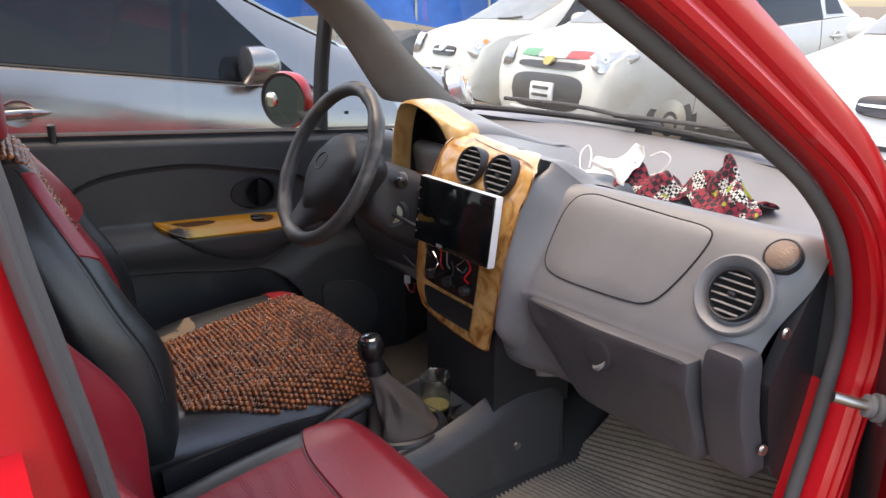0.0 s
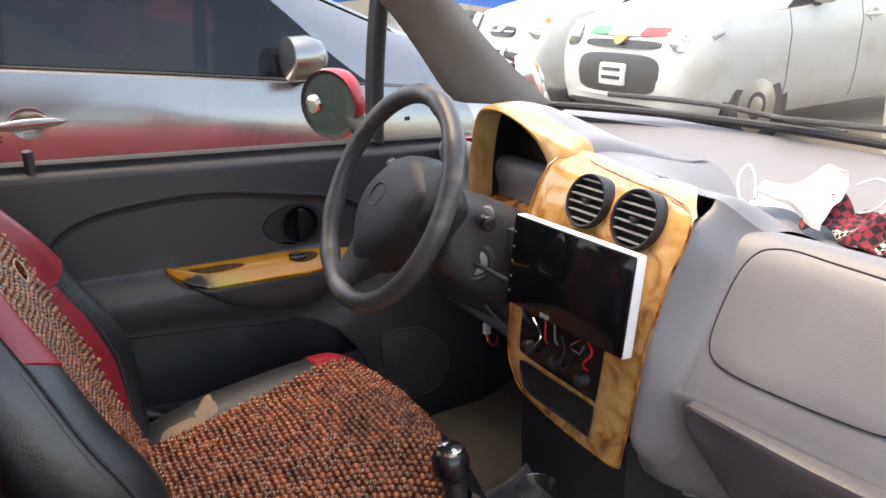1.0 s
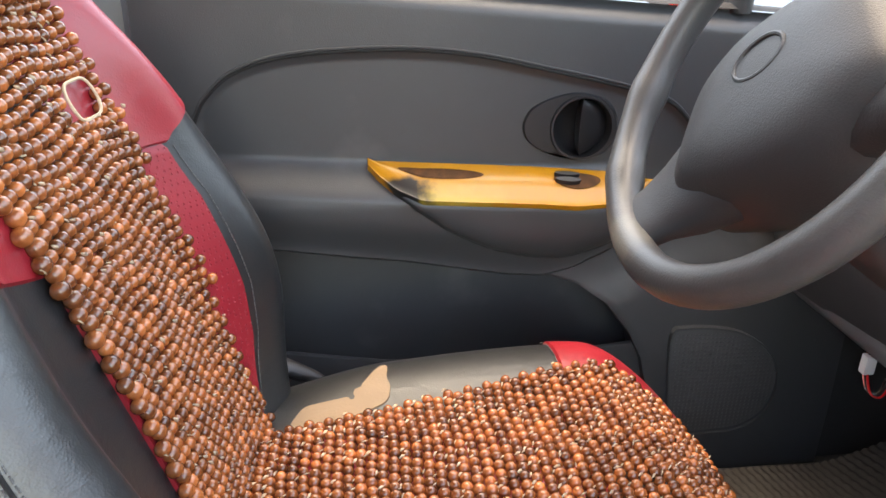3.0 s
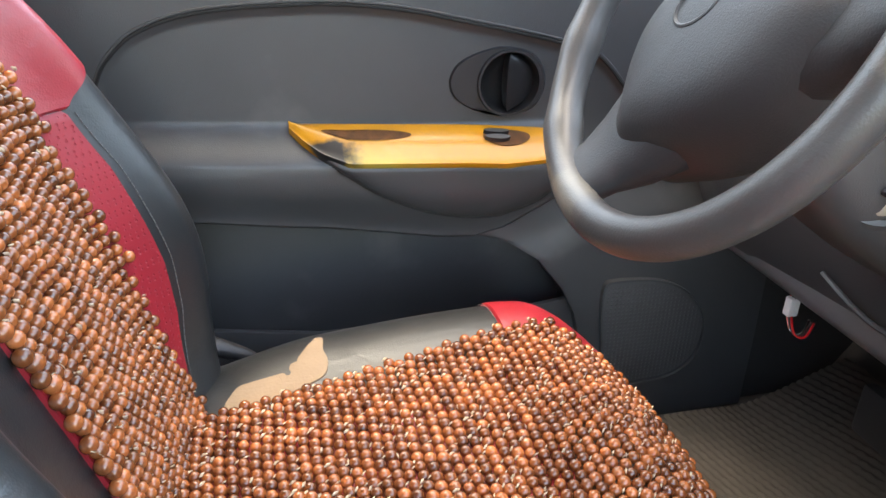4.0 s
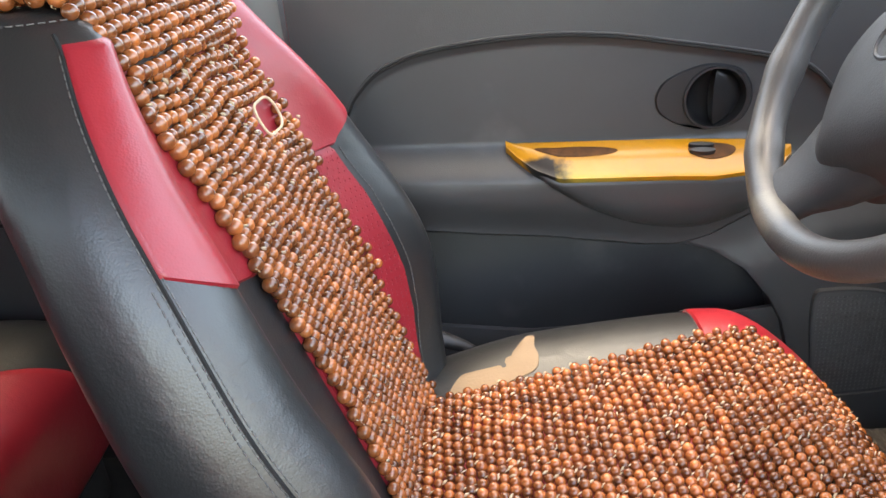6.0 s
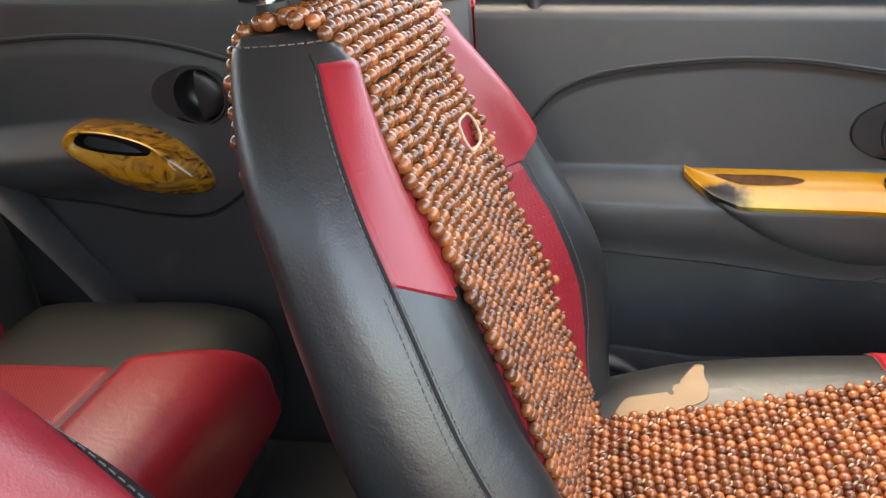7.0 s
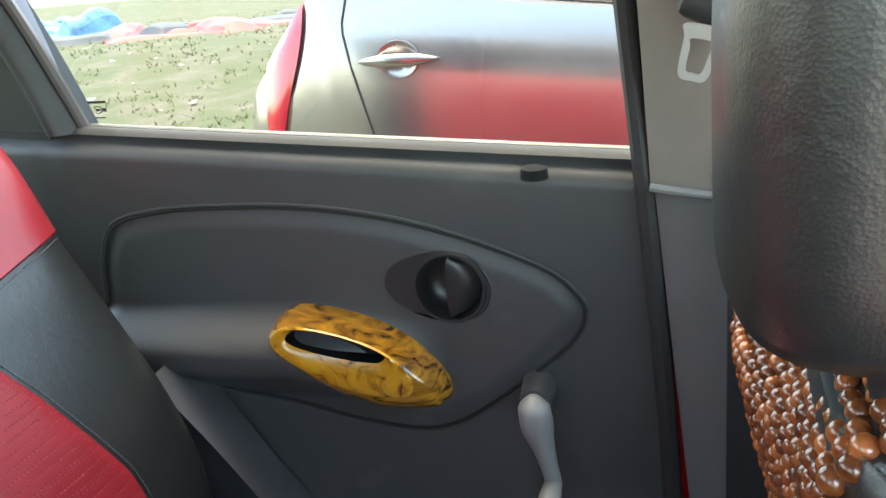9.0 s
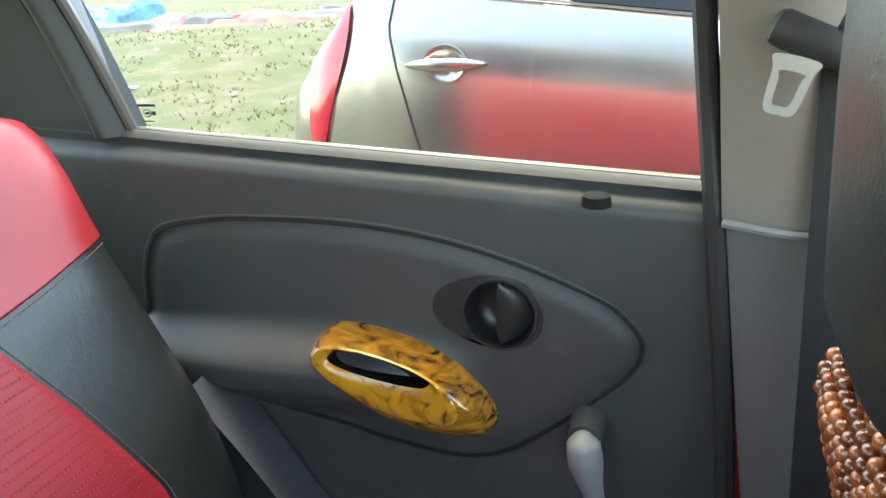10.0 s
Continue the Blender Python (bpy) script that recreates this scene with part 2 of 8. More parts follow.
def sheet(fn, nu, nv, thick=0.0, way=(0, 1, 0), u0=0.0, u1=1.0, v0=0.0, v1=1.0):
    """A grid skin from fn(u, v); with thick it gets a back face pushed along way."""
    rows = [[np.array(fn(u0 + (u1 - u0) * i / nu, v0 + (v1 - v0) * j / nv), float) for i in range(nu + 1)] for j in range(nv + 1)]
    bm = rings(rows, closed=False)
    if thick:
        off = np.array(way, float) * thick
        edge = [*rows[0], *[r[-1] for r in rows[1:]], *rows[-1][-2::-1], *[r[0] for r in rows[-2:0:-1]]]
        rings([edge, [q + off for q in edge]], bm=bm, cap_b=False)
        rings([[q + off for q in r] for r in rows], closed=False, bm=bm)
        bmesh.ops.remove_doubles(bm, verts=bm.verts, dist=1e-6)
    return bm


def tube(pts, r, seg=10, n=0, closed=False, caps=True):
    """A round bar along the points; r is one radius or one for each point."""
    p = curve(pts, n, closed) if n else [np.array(q, float) for q in pts]
    k = len(p)
    rad = list(r) if hasattr(r, "__len__") else [r] * k
    if len(rad) != k:
        rad = list(np.interp(np.linspace(0, 1, k), np.linspace(0, 1, len(rad)), rad))
    loops, up = [], np.array((0.031, 0.117, 0.99))
    for i in range(k):
        d = p[(i + 1) % k] - p[i - 1] if closed else p[min(i + 1, k - 1)] - p[max(i - 1, 0)]
        d = d / (np.linalg.norm(d) + 1e-12)
        a = np.cross(d, up)
        if np.linalg.norm(a) < 1e-3:
            a = np.cross(d, (1, 0, 0))
        a /= np.linalg.norm(a)
        b = np.cross(a, d)
        up = b
        loops.append([p[i] + rad[i] * (math.cos(t) * a + math.sin(t) * b) for t in np.linspace(0, 2 * math.pi, seg, endpoint=False)])
    if closed:
        loops.append(loops[0])
    bm = rings(loops, cap_a=caps and not closed, cap_b=caps and not closed)
    if closed:
        bmesh.ops.remove_doubles(bm, verts=bm.verts, dist=1e-6)
    return bm


def box(x0, x1, y0, y1, z0, z1, bevel=0.004, seg=2):
    bm = bmesh.new()
    bmesh.ops.create_cube(bm, size=1)
    for v in bm.verts:
        v.co = ((x0 + x1) / 2 + v.co.x * (x1 - x0), (y0 + y1) / 2 + v.co.y * (y1 - y0), (z0 + z1) / 2 + v.co.z * (z1 - z0))
    if bevel:
        bmesh.ops.bevel(bm, geom=bm.edges[:], offset=bevel, segments=seg, affect="EDGES", profile=0.5)
    return bm


def slab(outline, way, bevel=0.0, seg=2):
    """A plate: a closed outline in space pushed along way, its edges rounded."""
    a = [np.array(q, float) for q in outline]
    w = np.array(way, float)
    bm = rings([a, [q + w for q in a]], cap_a=True, cap_b=True)
    if bevel:
        rim = [e for e in bm.edges if len(e.link_faces) == 2 and any(len(f.verts) > 4 for f in e.link_faces)]
        bmesh.ops.bevel(bm, geom=rim, offset=bevel, segments=seg, affect="EDGES", profile=0.5)
    return bm


def oval(c, u, v, n=40, power=1.0):
    """A closed oval about c with the half-axes u and v; a power under 1 squares it off."""
    c, u, v = (np.array(q, float) for q in (c, u, v))
    out = []
    for t in np.linspace(0, 2 * math.pi, n, endpoint=False):
        cs, sn = math.cos(t), math.sin(t)
        out.append(c + u * math.copysign(abs(cs) ** power, cs) + v * math.copysign(abs(sn) ** power, sn))
    return out


def moved(bm, m):
    bm.transform(m)
    return bm


# ---- the red car: x ahead, y to its left side, z up ----
SIDE = 1.785      # inner face of the left doors
MID = 1.14        # the car's middle line


def near_line(X, Z, pts):
    """Distance of every (X, Z) to a line of points."""
    best = np.full(X.shape, 9.0)
    for (ax, az), (bx, bz) in zip(pts, pts[1:]):
        ux, uz = bx - ax, bz - az
        t = np.clip(((X - ax) * ux + (Z - az) * uz) / (ux * ux + uz * uz + 1e-12), 0, 1)
        best = np.minimum(best, np.hypot(X - ax - t * ux, Z - az - t * uz))
    return best


def step(a, b, x):
    t = np.clip((x - a) / (b - a), 0, 1)
    return t * t * (3 - 2 * t)


def relief(X, Z, H, y, back=0.03):
    """A moulded card: a grid in x and z whose face stands H out of the plane y towards the cabin, closed at the back."""
    rows = [[(X[j, i], y - H[j, i], Z[j, i]) for i in range(X.shape[1])] for j in range(X.shape[0])]
    bm = rings(rows, closed=False)
    edge = [*rows[0], *[r[-1] for r in rows[1:]], *rows[-1][-2::-1], *[r[0] for r in rows[-2:0:-1]]]
    rings([edge, [(q[0], y + back, q[2]) for q in edge]], bm=bm, cap_b=True)
    bmesh.ops.remove_doubles(bm, verts=bm.verts, dist=1e-6)
    return bm


def grid(xs, lo, hi, n):
    """Grid points: columns at xs, each from lo(x) to hi(x)."""
    X = np.tile(xs, (n + 1, 1))
    t = np.linspace(0, 1, n + 1)[:, None]
    return X, lo(xs)[None, :] * (1 - t) + hi(xs)[None, :] * t


def sill_f(x):
    return 0.943 - 0.066 * np.asarray(x, float)


def sill_r(x):
    return 0.954 - 0.063 * np.asarray(x, float)


def pull_bowl(parent, c, tip, y, s=1.0):
    """The inner door release: an oval plate drawn to a tip, a round bowl in it and a dark flap in the bowl."""
    cx, cz = c
    base = [(cx + dx * s, cz + dz * s) for dx, dz in ((-tip, 0.010), (-0.062, 0.026), (-0.036, 0.038), (-0.005, 0.043), (0.032, 0.032), (0.047, 0.0), (0.034, -0.031), (-0.003, -0.041), (-0.038, -0.034), (-0.063, -0.020), (-tip, -0.006))]
    o = curve(base, 48, True)
    ring_c = [(cx + 0.037 * s * math.cos(t), cz + 0.037 * s * math.sin(t)) for t in np.linspace(math.pi, -math.pi, 48, endpoint=False)]

    def at(pts, f, h):
        m = np.mean(pts, axis=0)
        return [(m[0] + (q[0] - m[0]) * f, y - h, m[1] + (q[1] - m[1]) * f) for q in pts]
    plate = part("handle_plate", rings([at(o, 1.0, -0.004), at(o, 1.0, 0.002), at(o, 0.96, 0.005), at(ring_c, 1.1, 0.005), at(ring_c, 1.07, 0.008), at(ring_c, 1.0, 0.008)]), PLASTIC_BLACK, parent, "black oval release plate with a bowl")
    part("bowl", rings([at(ring_c, 1.0, 0.008), at(ring_c, 0.97, 0.004), at(ring_c, 0.92, -0.008), at(ring_c, 0.75, -0.017), at(ring_c, 0.4, -0.021)], cap_b=True), BOWL_BLACK, plate, "black bowl")
    flap = []
    for k in range(17):
        t = -1 + 2 * k / 16
        w = 0.0345 * s * math.sqrt(max(0.0, 1 - t * t)) + 0.0006
        x0 = -0.006 * s * math.sqrt(max(0.0, 1 - t * t))
        row = [(cx + x0 + 0.002, y + 0.012, cz + t * 0.0345 * s), (cx + x0, y + 0.002, cz + t * 0.0345 * s)]
        for q in (0.06, 0.2, 0.4, 0.6, 0.8, 0.93, 1):
            dx = x0 + q * (w - x0)
            row.append((cx + dx, y - 0.0045 + 0.012 * q ** 3 - 0.003 * math.sqrt(max(0.0, 1 - t * t)) * (1 - q), cz + t * 0.0345 * s))
        flap.append(row)
    part("flap", rings(flap, closed=False), BOWL_BLACK, plate, "black pull flap")
    return plate


# driver's door
door_f = thing("door_front_left", "closed front door with grey moulded card and ochre armrest cap", "car door")
ARC = curve([(0.188, 0.752), (0.193, 0.767), (0.206, 0.789), (0.24, 0.817), (0.305, 0.836), (0.421, 0.843), (0.511, 0.837), (0.588, 0.823), (0.701, 0.799), (0.76, 0.78), (0.802, 0.739)], 90)
ARC = [tuple(q) for q in ARC]
ARM_LOW = [(0.10, 0.625), (0.282, 0.606), (0.351, 0.597), (0.43, 0.588), (0.50, 0.576), (0.562, 0.565), (0.61, 0.562), (0.645, 0.570), (0.689, 0.592), (0.74, 0.618), (0.82, 0.625), (1.10, 0.60)]
BOWL_LOW = [(0.400, 0.694), (0.435, 0.668), (0.481, 0.634), (0.539, 0.604), (0.594, 0.590), (0.64, 0.588), (0.69, 0.602), (0.725, 0.630), (0.745, 0.665)]
POCKET = [(0.61, 0.560), (0.657, 0.546), (0.70, 0.518), (0.736, 0.472), (0.756, 0.434), (0.771, 0.376), (0.775, 0.25)]


def arm_height(X, Z):
    """How far the front card stands out of its plane: inset, shelf, armrest and the bowl under its cap."""
    H = np.zeros_like(X)
    H -= 0.022 * step(-0.03, 0.0, Z - sill_f(X)) ** 2
    ax, az = np.array(ARC).T
    za = np.interp(X, ax[10:], az[10:])
    H -= 0.005 * step(0.0, 0.012, za - Z) * step(0.187, 0.198, X) * step(0.806, 0.80, X) * step(0.66, 0.70, Z)
    zs = np.interp(X, [0.13, 0.21, 0.395, 0.59, 0.70, 0.80, 0.95], [0.726, 0.724, 0.714, 0.704, 0.695, 0.665, 0.60])
    zl = np.interp(X, *np.array(ARM_LOW).T)
    out = np.interp(X, [0.13, 0.25, 0.38, 0.66, 0.74, 0.80, 0.86], [0.024, 0.030, 0.034, 0.032, 0.026, 0.012, 0.0])
    down = np.clip((zs - Z) / np.maximum(zs - zl, 0.03), 0, 1)
    arm = out * step(0.0, 0.045, zs - Z) * (1 - 0.50 * step(0.45, 1.0, down) ** 1.5)
    H = np.where(Z < zs, np.maximum(H, -0.005) + arm, H)
    bx, bz = np.array(BOWL_LOW).T
    zb = np.interp(X, bx, bz)
    f = np.clip((Z - zb) / np.maximum(0.672 - zb, 0.012), 0, 1)
    side = step(0.400, 0.432, X) * step(0.748, 0.715, X)
    H += 0.013 * np.sqrt(1 - (1 - f) ** 2) * side * step(0.705, 0.685, Z)
    return np.where(np.hypot(X - 0.650, Z - 0.750) < 0.0375, -0.045, H)


def front_card():
    """The upper card down to the armrest's lower edge, which turns under into the pocket."""
    xs = np.linspace(0.134, 1.05, 260)
    X, Z = grid(xs, lambda x: np.interp(x, *np.array(ARM_LOW).T), sill_f, 170)
    H = arm_height(X, Z)
    rows = [[(X[j, i], SIDE - H[j, i], Z[j, i]) for i in range(len(xs))] for j in range(171)]
    k = 1 - step(0.60, 0.70, xs)
    lip = [(q[0], q[1] + 0.004, q[2] - 0.004) for q in rows[0]]
    deep = [(q[0], q[1] + 0.004 + f * (0.065 + h), q[2] - 0.004 + 0.012 * f) for q, f, h in zip(rows[0], k, H[0])]
    return rings([deep, lip, *rows], closed=False)


def pocket_skin():
    """The door pocket: back wall, floor and a thin front lip that runs down to the sill."""
    loops = []
    for x in np.linspace(0.134, 0.80, 60):
        top = float(np.interp(x, *np.array(ARM_LOW).T))
        z = float(np.interp(x, [0.1, 0.28, 0.41, 0.65, 0.75], [0.470, 0.461, 0.441, 0.443, 0.456]))
        loops.append([(x, SIDE + d, h) for d, h in ((0.062, top + 0.02), (0.060, z - 0.02), (0.050, z - 0.075), (-0.004, z - 0.080), (-0.010, z - 0.004), (-0.012, z), (-0.016, z + 0.0015), (-0.020, z), (-0.021, z - 0.005), (-0.023, 0.34), (-0.023, 0.24))])
    return rings(loops, closed=False)


def speaker_skin():
    """The bulging panel before the pocket that carries the loudspeaker."""
    px, pz = np.array(POCKET).T
    rows = []
    for v in np.linspace(0, 1, 70):
        left = float(np.interp(0.24 + 0.32 * v, pz[::-1], px[::-1]))
        row = []
        for u in np.linspace(0, 1, 70):
            x = left + (1.05 - left) * u
            z = 0.24 + v * (float(np.interp(0.61 + 0.44 * u, *np.array(ARM_LOW).T)) - 0.24)
            top = float(arm_height(np.array([[x]]), np.array([[z]]))[0, 0])
            h = 0.026 + 0.008 * sm(0.6, 0.3, z)
            h += (top - h) * sm(0.86, 1.0, v)
            row.append((x, SIDE - h, z))
        a = row[0]
        rows.append([(a[0] + 0.004, SIDE + 0.06, a[2]), (a[0] - 0.004, a[1] + 0.010, a[2]), (a[0] - 0.002, a[1] + 0.002, a[2]), *[(q[0] + 0.006 * (1 - u_), q[1], q[2]) for q, u_ in zip(row, np.linspace(0, 1, 70))]])
    return rings(rows, closed=False)


part("door_card", front_card(), PLASTIC, door_f, "moulded dark grey plastic card with an armrest")
part("door_pocket", pocket_skin(), PLASTIC, door_f, "deep dark pocket with a thin lip")
part("speaker_panel", speaker_skin(), PLASTIC, door_f, "bulging grey panel round the speaker")
bl = [(x, SIDE - float(arm_height(np.array([[x]]), np.array([[z - 0.003]]))[0, 0]), z) for x, z in curve(BOWL_LOW[1:-1], 60)]
# Raised black lines paint the shade of the joint and the inset's groove.
part("bowl_joint", tube(bl, 0.0013, 6), GROOVE_SHADE, door_f, "black line for the shade of the joint round the armrest bowl")
part("groove", tube([(x, SIDE - 0.0012, z) for x, z in ARC], 0.0021, 6), GROOVE_SHADE, door_f, "black line for the shade of the groove round the inset")
part("inset_lip", tube([(x, SIDE - 0.0008, z + 0.0040) for x, z in ARC], 0.0017, 6), PLASTIC, door_f)


def worn_cap_mat():
    """Ochre film on the armrest cap, faded and rubbed through to black at its rear corner."""
    m = mat("worn_ochre_film", (0.43, 0.185, 0.008), 0.30, coat=0.25, var=0.10, scale=10, bump=0.03)
    n, l = m.node_tree.nodes, m.node_tree.links
    b = n["Principled BSDF"]
    last = b.inputs["Base Color"].links[0].from_socket
    tc = n.new("ShaderNodeTexCoord")
    sep = n.new("ShaderNodeSeparateXYZ")
    l.new(tc.outputs["Object"], sep.inputs["Vector"])
    rag = n.new("ShaderNodeTexNoise")
    rag.inputs["Scale"].default_value = 70
    rag.inputs["Detail"].default_value = 6
    l.new(tc.outputs["Object"], rag.inputs["Vector"])
    for reach, edge, soft_, colour in ((0.525, 1.752, 0.035, (0.36, 0.25, 0.035)), (0.455, 1.760, 0.012, (0.012, 0.012, 0.012))):
        sums = []
        for axis, limit, amount in (("X", reach, 0.05), ("Y", edge, 0.012)):
            a = n.new("ShaderNodeMath")
            a.operation = "MULTIPLY_ADD"
            l.new(rag.outputs["Fac"], a.inputs[0])
            a.inputs[1].default_value = amount
            l.new(sep.outputs[axis], a.inputs[2])
            r = n.new("ShaderNodeMapRange")
            wide = soft_ if axis == "X" else soft_ * 0.25
            r.inputs["From Min"].default_value, r.inputs["From Max"].default_value = limit + amount / 2 + wide, limit + amount / 2 - wide
            l.new(a.outputs["Value"], r.inputs["Value"])
            sums.append(r.outputs["Result"])
        both = n.new("ShaderNodeMath")
        both.operation = "MULTIPLY"
        l.new(sums[0], both.inputs[0])
        l.new(sums[1], both.inputs[1])
        mix = n.new("ShaderNodeMix")
        mix.data_type = "RGBA"
        l.new(both.outputs["Value"], mix.inputs["Factor"])
        l.new(last, mix.inputs["A"])
        mix.inputs["B"].default_value = (*colour, 1)
        last = mix.outputs["Result"]
    l.new(last, b.inputs["Base Color"])
    return m


def cap_top(x, f):
    """The sloping upper face of the front armrest; f from the wall (0) to the cabin edge (1)."""
    z0 = float(np.interp(x, [0.38, 0.395, 0.59, 0.70, 0.80], [0.711, 0.710, 0.700, 0.691, 0.666]))
    dep = float(np.interp(x, [0.385, 0.40, 0.42, 0.45, 0.64, 0.72, 0.748], [0.002, 0.018, 0.034, 0.046, 0.046, 0.036, 0.008]))
    return (x, SIDE - 0.0015 - dep * f, z0 - 0.72 * dep * f + 0.005 * math.sin(math.pi * min(1, f * 1.1)) + 0.003)


def cap():
    us = 0.387 + (0.747 - 0.387) * np.linspace(0, 1, 60)
    rows = []
    for f in np.linspace(0, 1, 12):
        rows.append([cap_top(x, f) for x in us])
    rows.append([(p[0], p[1] + 0.001, p[2] - 0.004) for p in rows[-1]])
    rows.append([(p[0], p[1] + 0.006, p[2] - 0.008) for p in rows[-1]])
    return rings(rows, closed=False)


armcap = part("armrest_cap", cap(), worn_cap_mat(), door_f, "glossy ochre cap, its coating worn to black at one corner")
# hand slot and window switches in the cap
slot_o = [cap_top(0.474 + 0.052 * math.cos(t), 0.38 + 0.15 * math.sin(t)) for t in np.linspace(0, 2 * math.pi, 40, endpoint=False)]
slot_i = [cap_top(0.474 + 0.046 * math.cos(t), 0.38 + 0.11 * math.sin(t)) for t in np.linspace(0, 2 * math.pi, 40, endpoint=False)]
up = lambda lp, d: [(p[0], p[1] - 0.3 * d, p[2] + d) for p in lp]
part("pull_slot", rings([up(slot_o, 0.0006), up(slot_i, 0.0012), up(slot_i, 0.0008)], cap_b=True), SLOT_BROWN, armcap, "worn dark brown hand slot")
sw_o = [cap_top(0.643 + 0.030 * math.cos(t), 0.42 + 0.22 * math.sin(t)) for t in np.linspace(0, 2 * math.pi, 32, endpoint=False)]
part("switch_recess", rings([up(sw_o, 0.0008), up(sw_o, 0.0014)], cap_b=True), SLOT_BROWN, armcap, "brown recess for the window switches")
for k, f in enumerate((0.33, 0.50)):
    key_l = [cap_top(0.630 + 0.016 * math.cos(t), f + 0.06 * math.sin(t)) for t in np.linspace(0, 2 * math.pi, 20, endpoint=False)]
    part("window_switch", rings([up(key_l, 0.001), up(key_l, 0.006)], cap_b=True), PLASTIC_BLACK, armcap, "black window switch")
pull_bowl(door_f, (0.650, 0.750), 0.073, SIDE + 0.007)
part("lock_pin", tube([(0.206, 1.800, 0.912), (0.206, 1.800, 0.930), (0.206, 1.800, 0.954), (0.206, 1.800, 0.957)], [0.010, 0.0085, 0.009, 0.005], 12), PLASTIC_BLACK, door_f, "black lock pin")
SPK_L = curve([(0.790, 0.470), (0.812, 0.484), (0.882, 0.476), (0.934, 0.445), (0.960, 0.40), (0.956, 0.345), (0.924, 0.314), (0.876, 0.306), (0.813, 0.312), (0.797, 0.38)], 60, True)
part("speaker_ring", rings([[(q[0], SIDE - 0.028, q[1]) for q in SPK_L], [(q[0], SIDE - 0.037, q[1]) for q in SPK_L], [(0.87 + (q[0] - 0.87) * 0.965, SIDE - 0.037, 0.395 + (q[1] - 0.395) * 0.965) for q in SPK_L], [(0.87 + (q[0] - 0.87) * 0.96, SIDE - 0.033, 0.395 + (q[1] - 0.395) * 0.96) for q in SPK_L]]), PLASTIC, door_f)


part("speaker_grille", rings([[(0.87 + (q[0] - 0.87) * 0.97, SIDE - 0.032, 0.395 + (q[1] - 0.395) * 0.97) for q in SPK_L], [(0.87 + (q[0] - 0.87) * 0.9, SIDE - 0.0345, 0.395 + (q[1] - 0.395) * 0.9) for q in SPK_L], [(0.87 + (q[0] - 0.87) * 0.3, SIDE - 0.0355, 0.395 + (q[1] - 0.395) * 0.3) for q in SPK_L]], cap_b=True), SPEAKER_MESH, door_f, "dark speaker grille with fine round holes")
# window strip, posts, pane and outer skin
part("window_strip", sheet(lambda u, v: (0.11 + u * 0.95, SIDE + 0.012 + 0.022 * v, float(sill_f(0.11 + u * 0.95)) + 0.002 + 0.006 * math.sin(math.pi * v)), 30, 6), RUBBER, door_f)
part("quarter_post", sheet(lambda u, v: (0.826 + 0.028 * u + 0.012 * v, SIDE + 0.02 - 0.012 * math.sin(math.pi * u) - 0.10 * v * v, 0.885 + 0.42 * v), 6, 12, 0.03), RUBBER, door_f)
part("window_pane", sheet(lambda u, v: (0.10 + u * 0.73, SIDE + 0.028 - 0.12 * v * v, float(sill_f(0.10 + u * 0.73)) + v * (0.46 - 0.03 * u)), 8, 8), GLASS, door_f, "side window tinted to dim the view outside").visible_shadow = False
part("quarter_pane", sheet(lambda u, v: (0.85 + u * (0.24 - 0.24 * v), SIDE + 0.02 - 0.1 * v * v, 0.885 + v * 0.42), 6, 8), GLASS, door_f).visible_shadow = False


def outer_skin(x0, x1, top, z0=0.33):
    def f(u, v):
        x = x0 + (x1 - x0) * u
        z = z0 + (float(top(x)) - 0.012 - z0) * v
        return (x, SIDE + 0.085 + 0.035 * math.sin(math.pi * (0.15 + 0.75 * v)) - 0.03 * sm(0.9, 1, v), z)
    return sheet(f, 24, 24, 0.012, (0, -1, 0))


part("outer_skin", outer_skin(0.112, 1.12, sill_f), RED_PAINT, door_f, "glossy red outer panel")
part("frame_edge", tube([(0.120, SIDE + 0.05, 0.915), (0.117, SIDE + 0.05, 0.94), (0.095, SIDE + 0.03, 1.08), (0.07, SIDE - 0.03, 1.25), (0.06, SIDE - 0.08, 1.38)], 0.011, 8, 20), RED_PAINT, door_f, "red door frame edge")
turned = lambda bm: moved(bm, Matrix.Translation((0.805, 1.94, 0.955)) @ Matrix.Rotation(radians(28), 4, "Z") @ Matrix.Translation((-0.80, -1.965, -0.955)))
mir = part("mirror_shell", turned(rings([oval((0.845, 1.965, 0.955), (0.02, 0.055, 0), (0, 0, 0.052), 28), oval((0.825, 1.965, 0.955), (0.01, 0.072, 0), (0, 0, 0.072), 28), oval((0.79, 1.965, 0.955), (0.0, 0.078, 0), (0, 0, 0.076), 28), oval((0.778, 1.965, 0.955), (0.0, 0.074, 0), (0, 0, 0.072), 28)], cap_a=True)), RED_PAINT, door_f, "red door mirror shell")
part("mirror_rim", turned(rings([oval((0.777, 1.965, 0.955), (0, 0.075, 0), (0, 0, 0.073), 28), oval((0.781, 1.965, 0.955), (0, 0.066, 0), (0, 0, 0.064), 28)])), RUBBER, mir)
# The dark blue reflection is put into the mirror's base colour.
part("mirror_glass", turned(rings([oval((0.781, 1.965, 0.955), (0, 0.067, 0), (0, 0, 0.065), 28), oval((0.7805, 1.965, 0.955), (0, 0.03, 0), (0, 0, 0.03), 28)], cap_b=True)), mat("dark_reflection_mirror", (0.16, 0.19, 0.24), 0.03, 1.0, bump=0, var=0.02), mir, "mirror glass with a dark blue reflection in its colour")
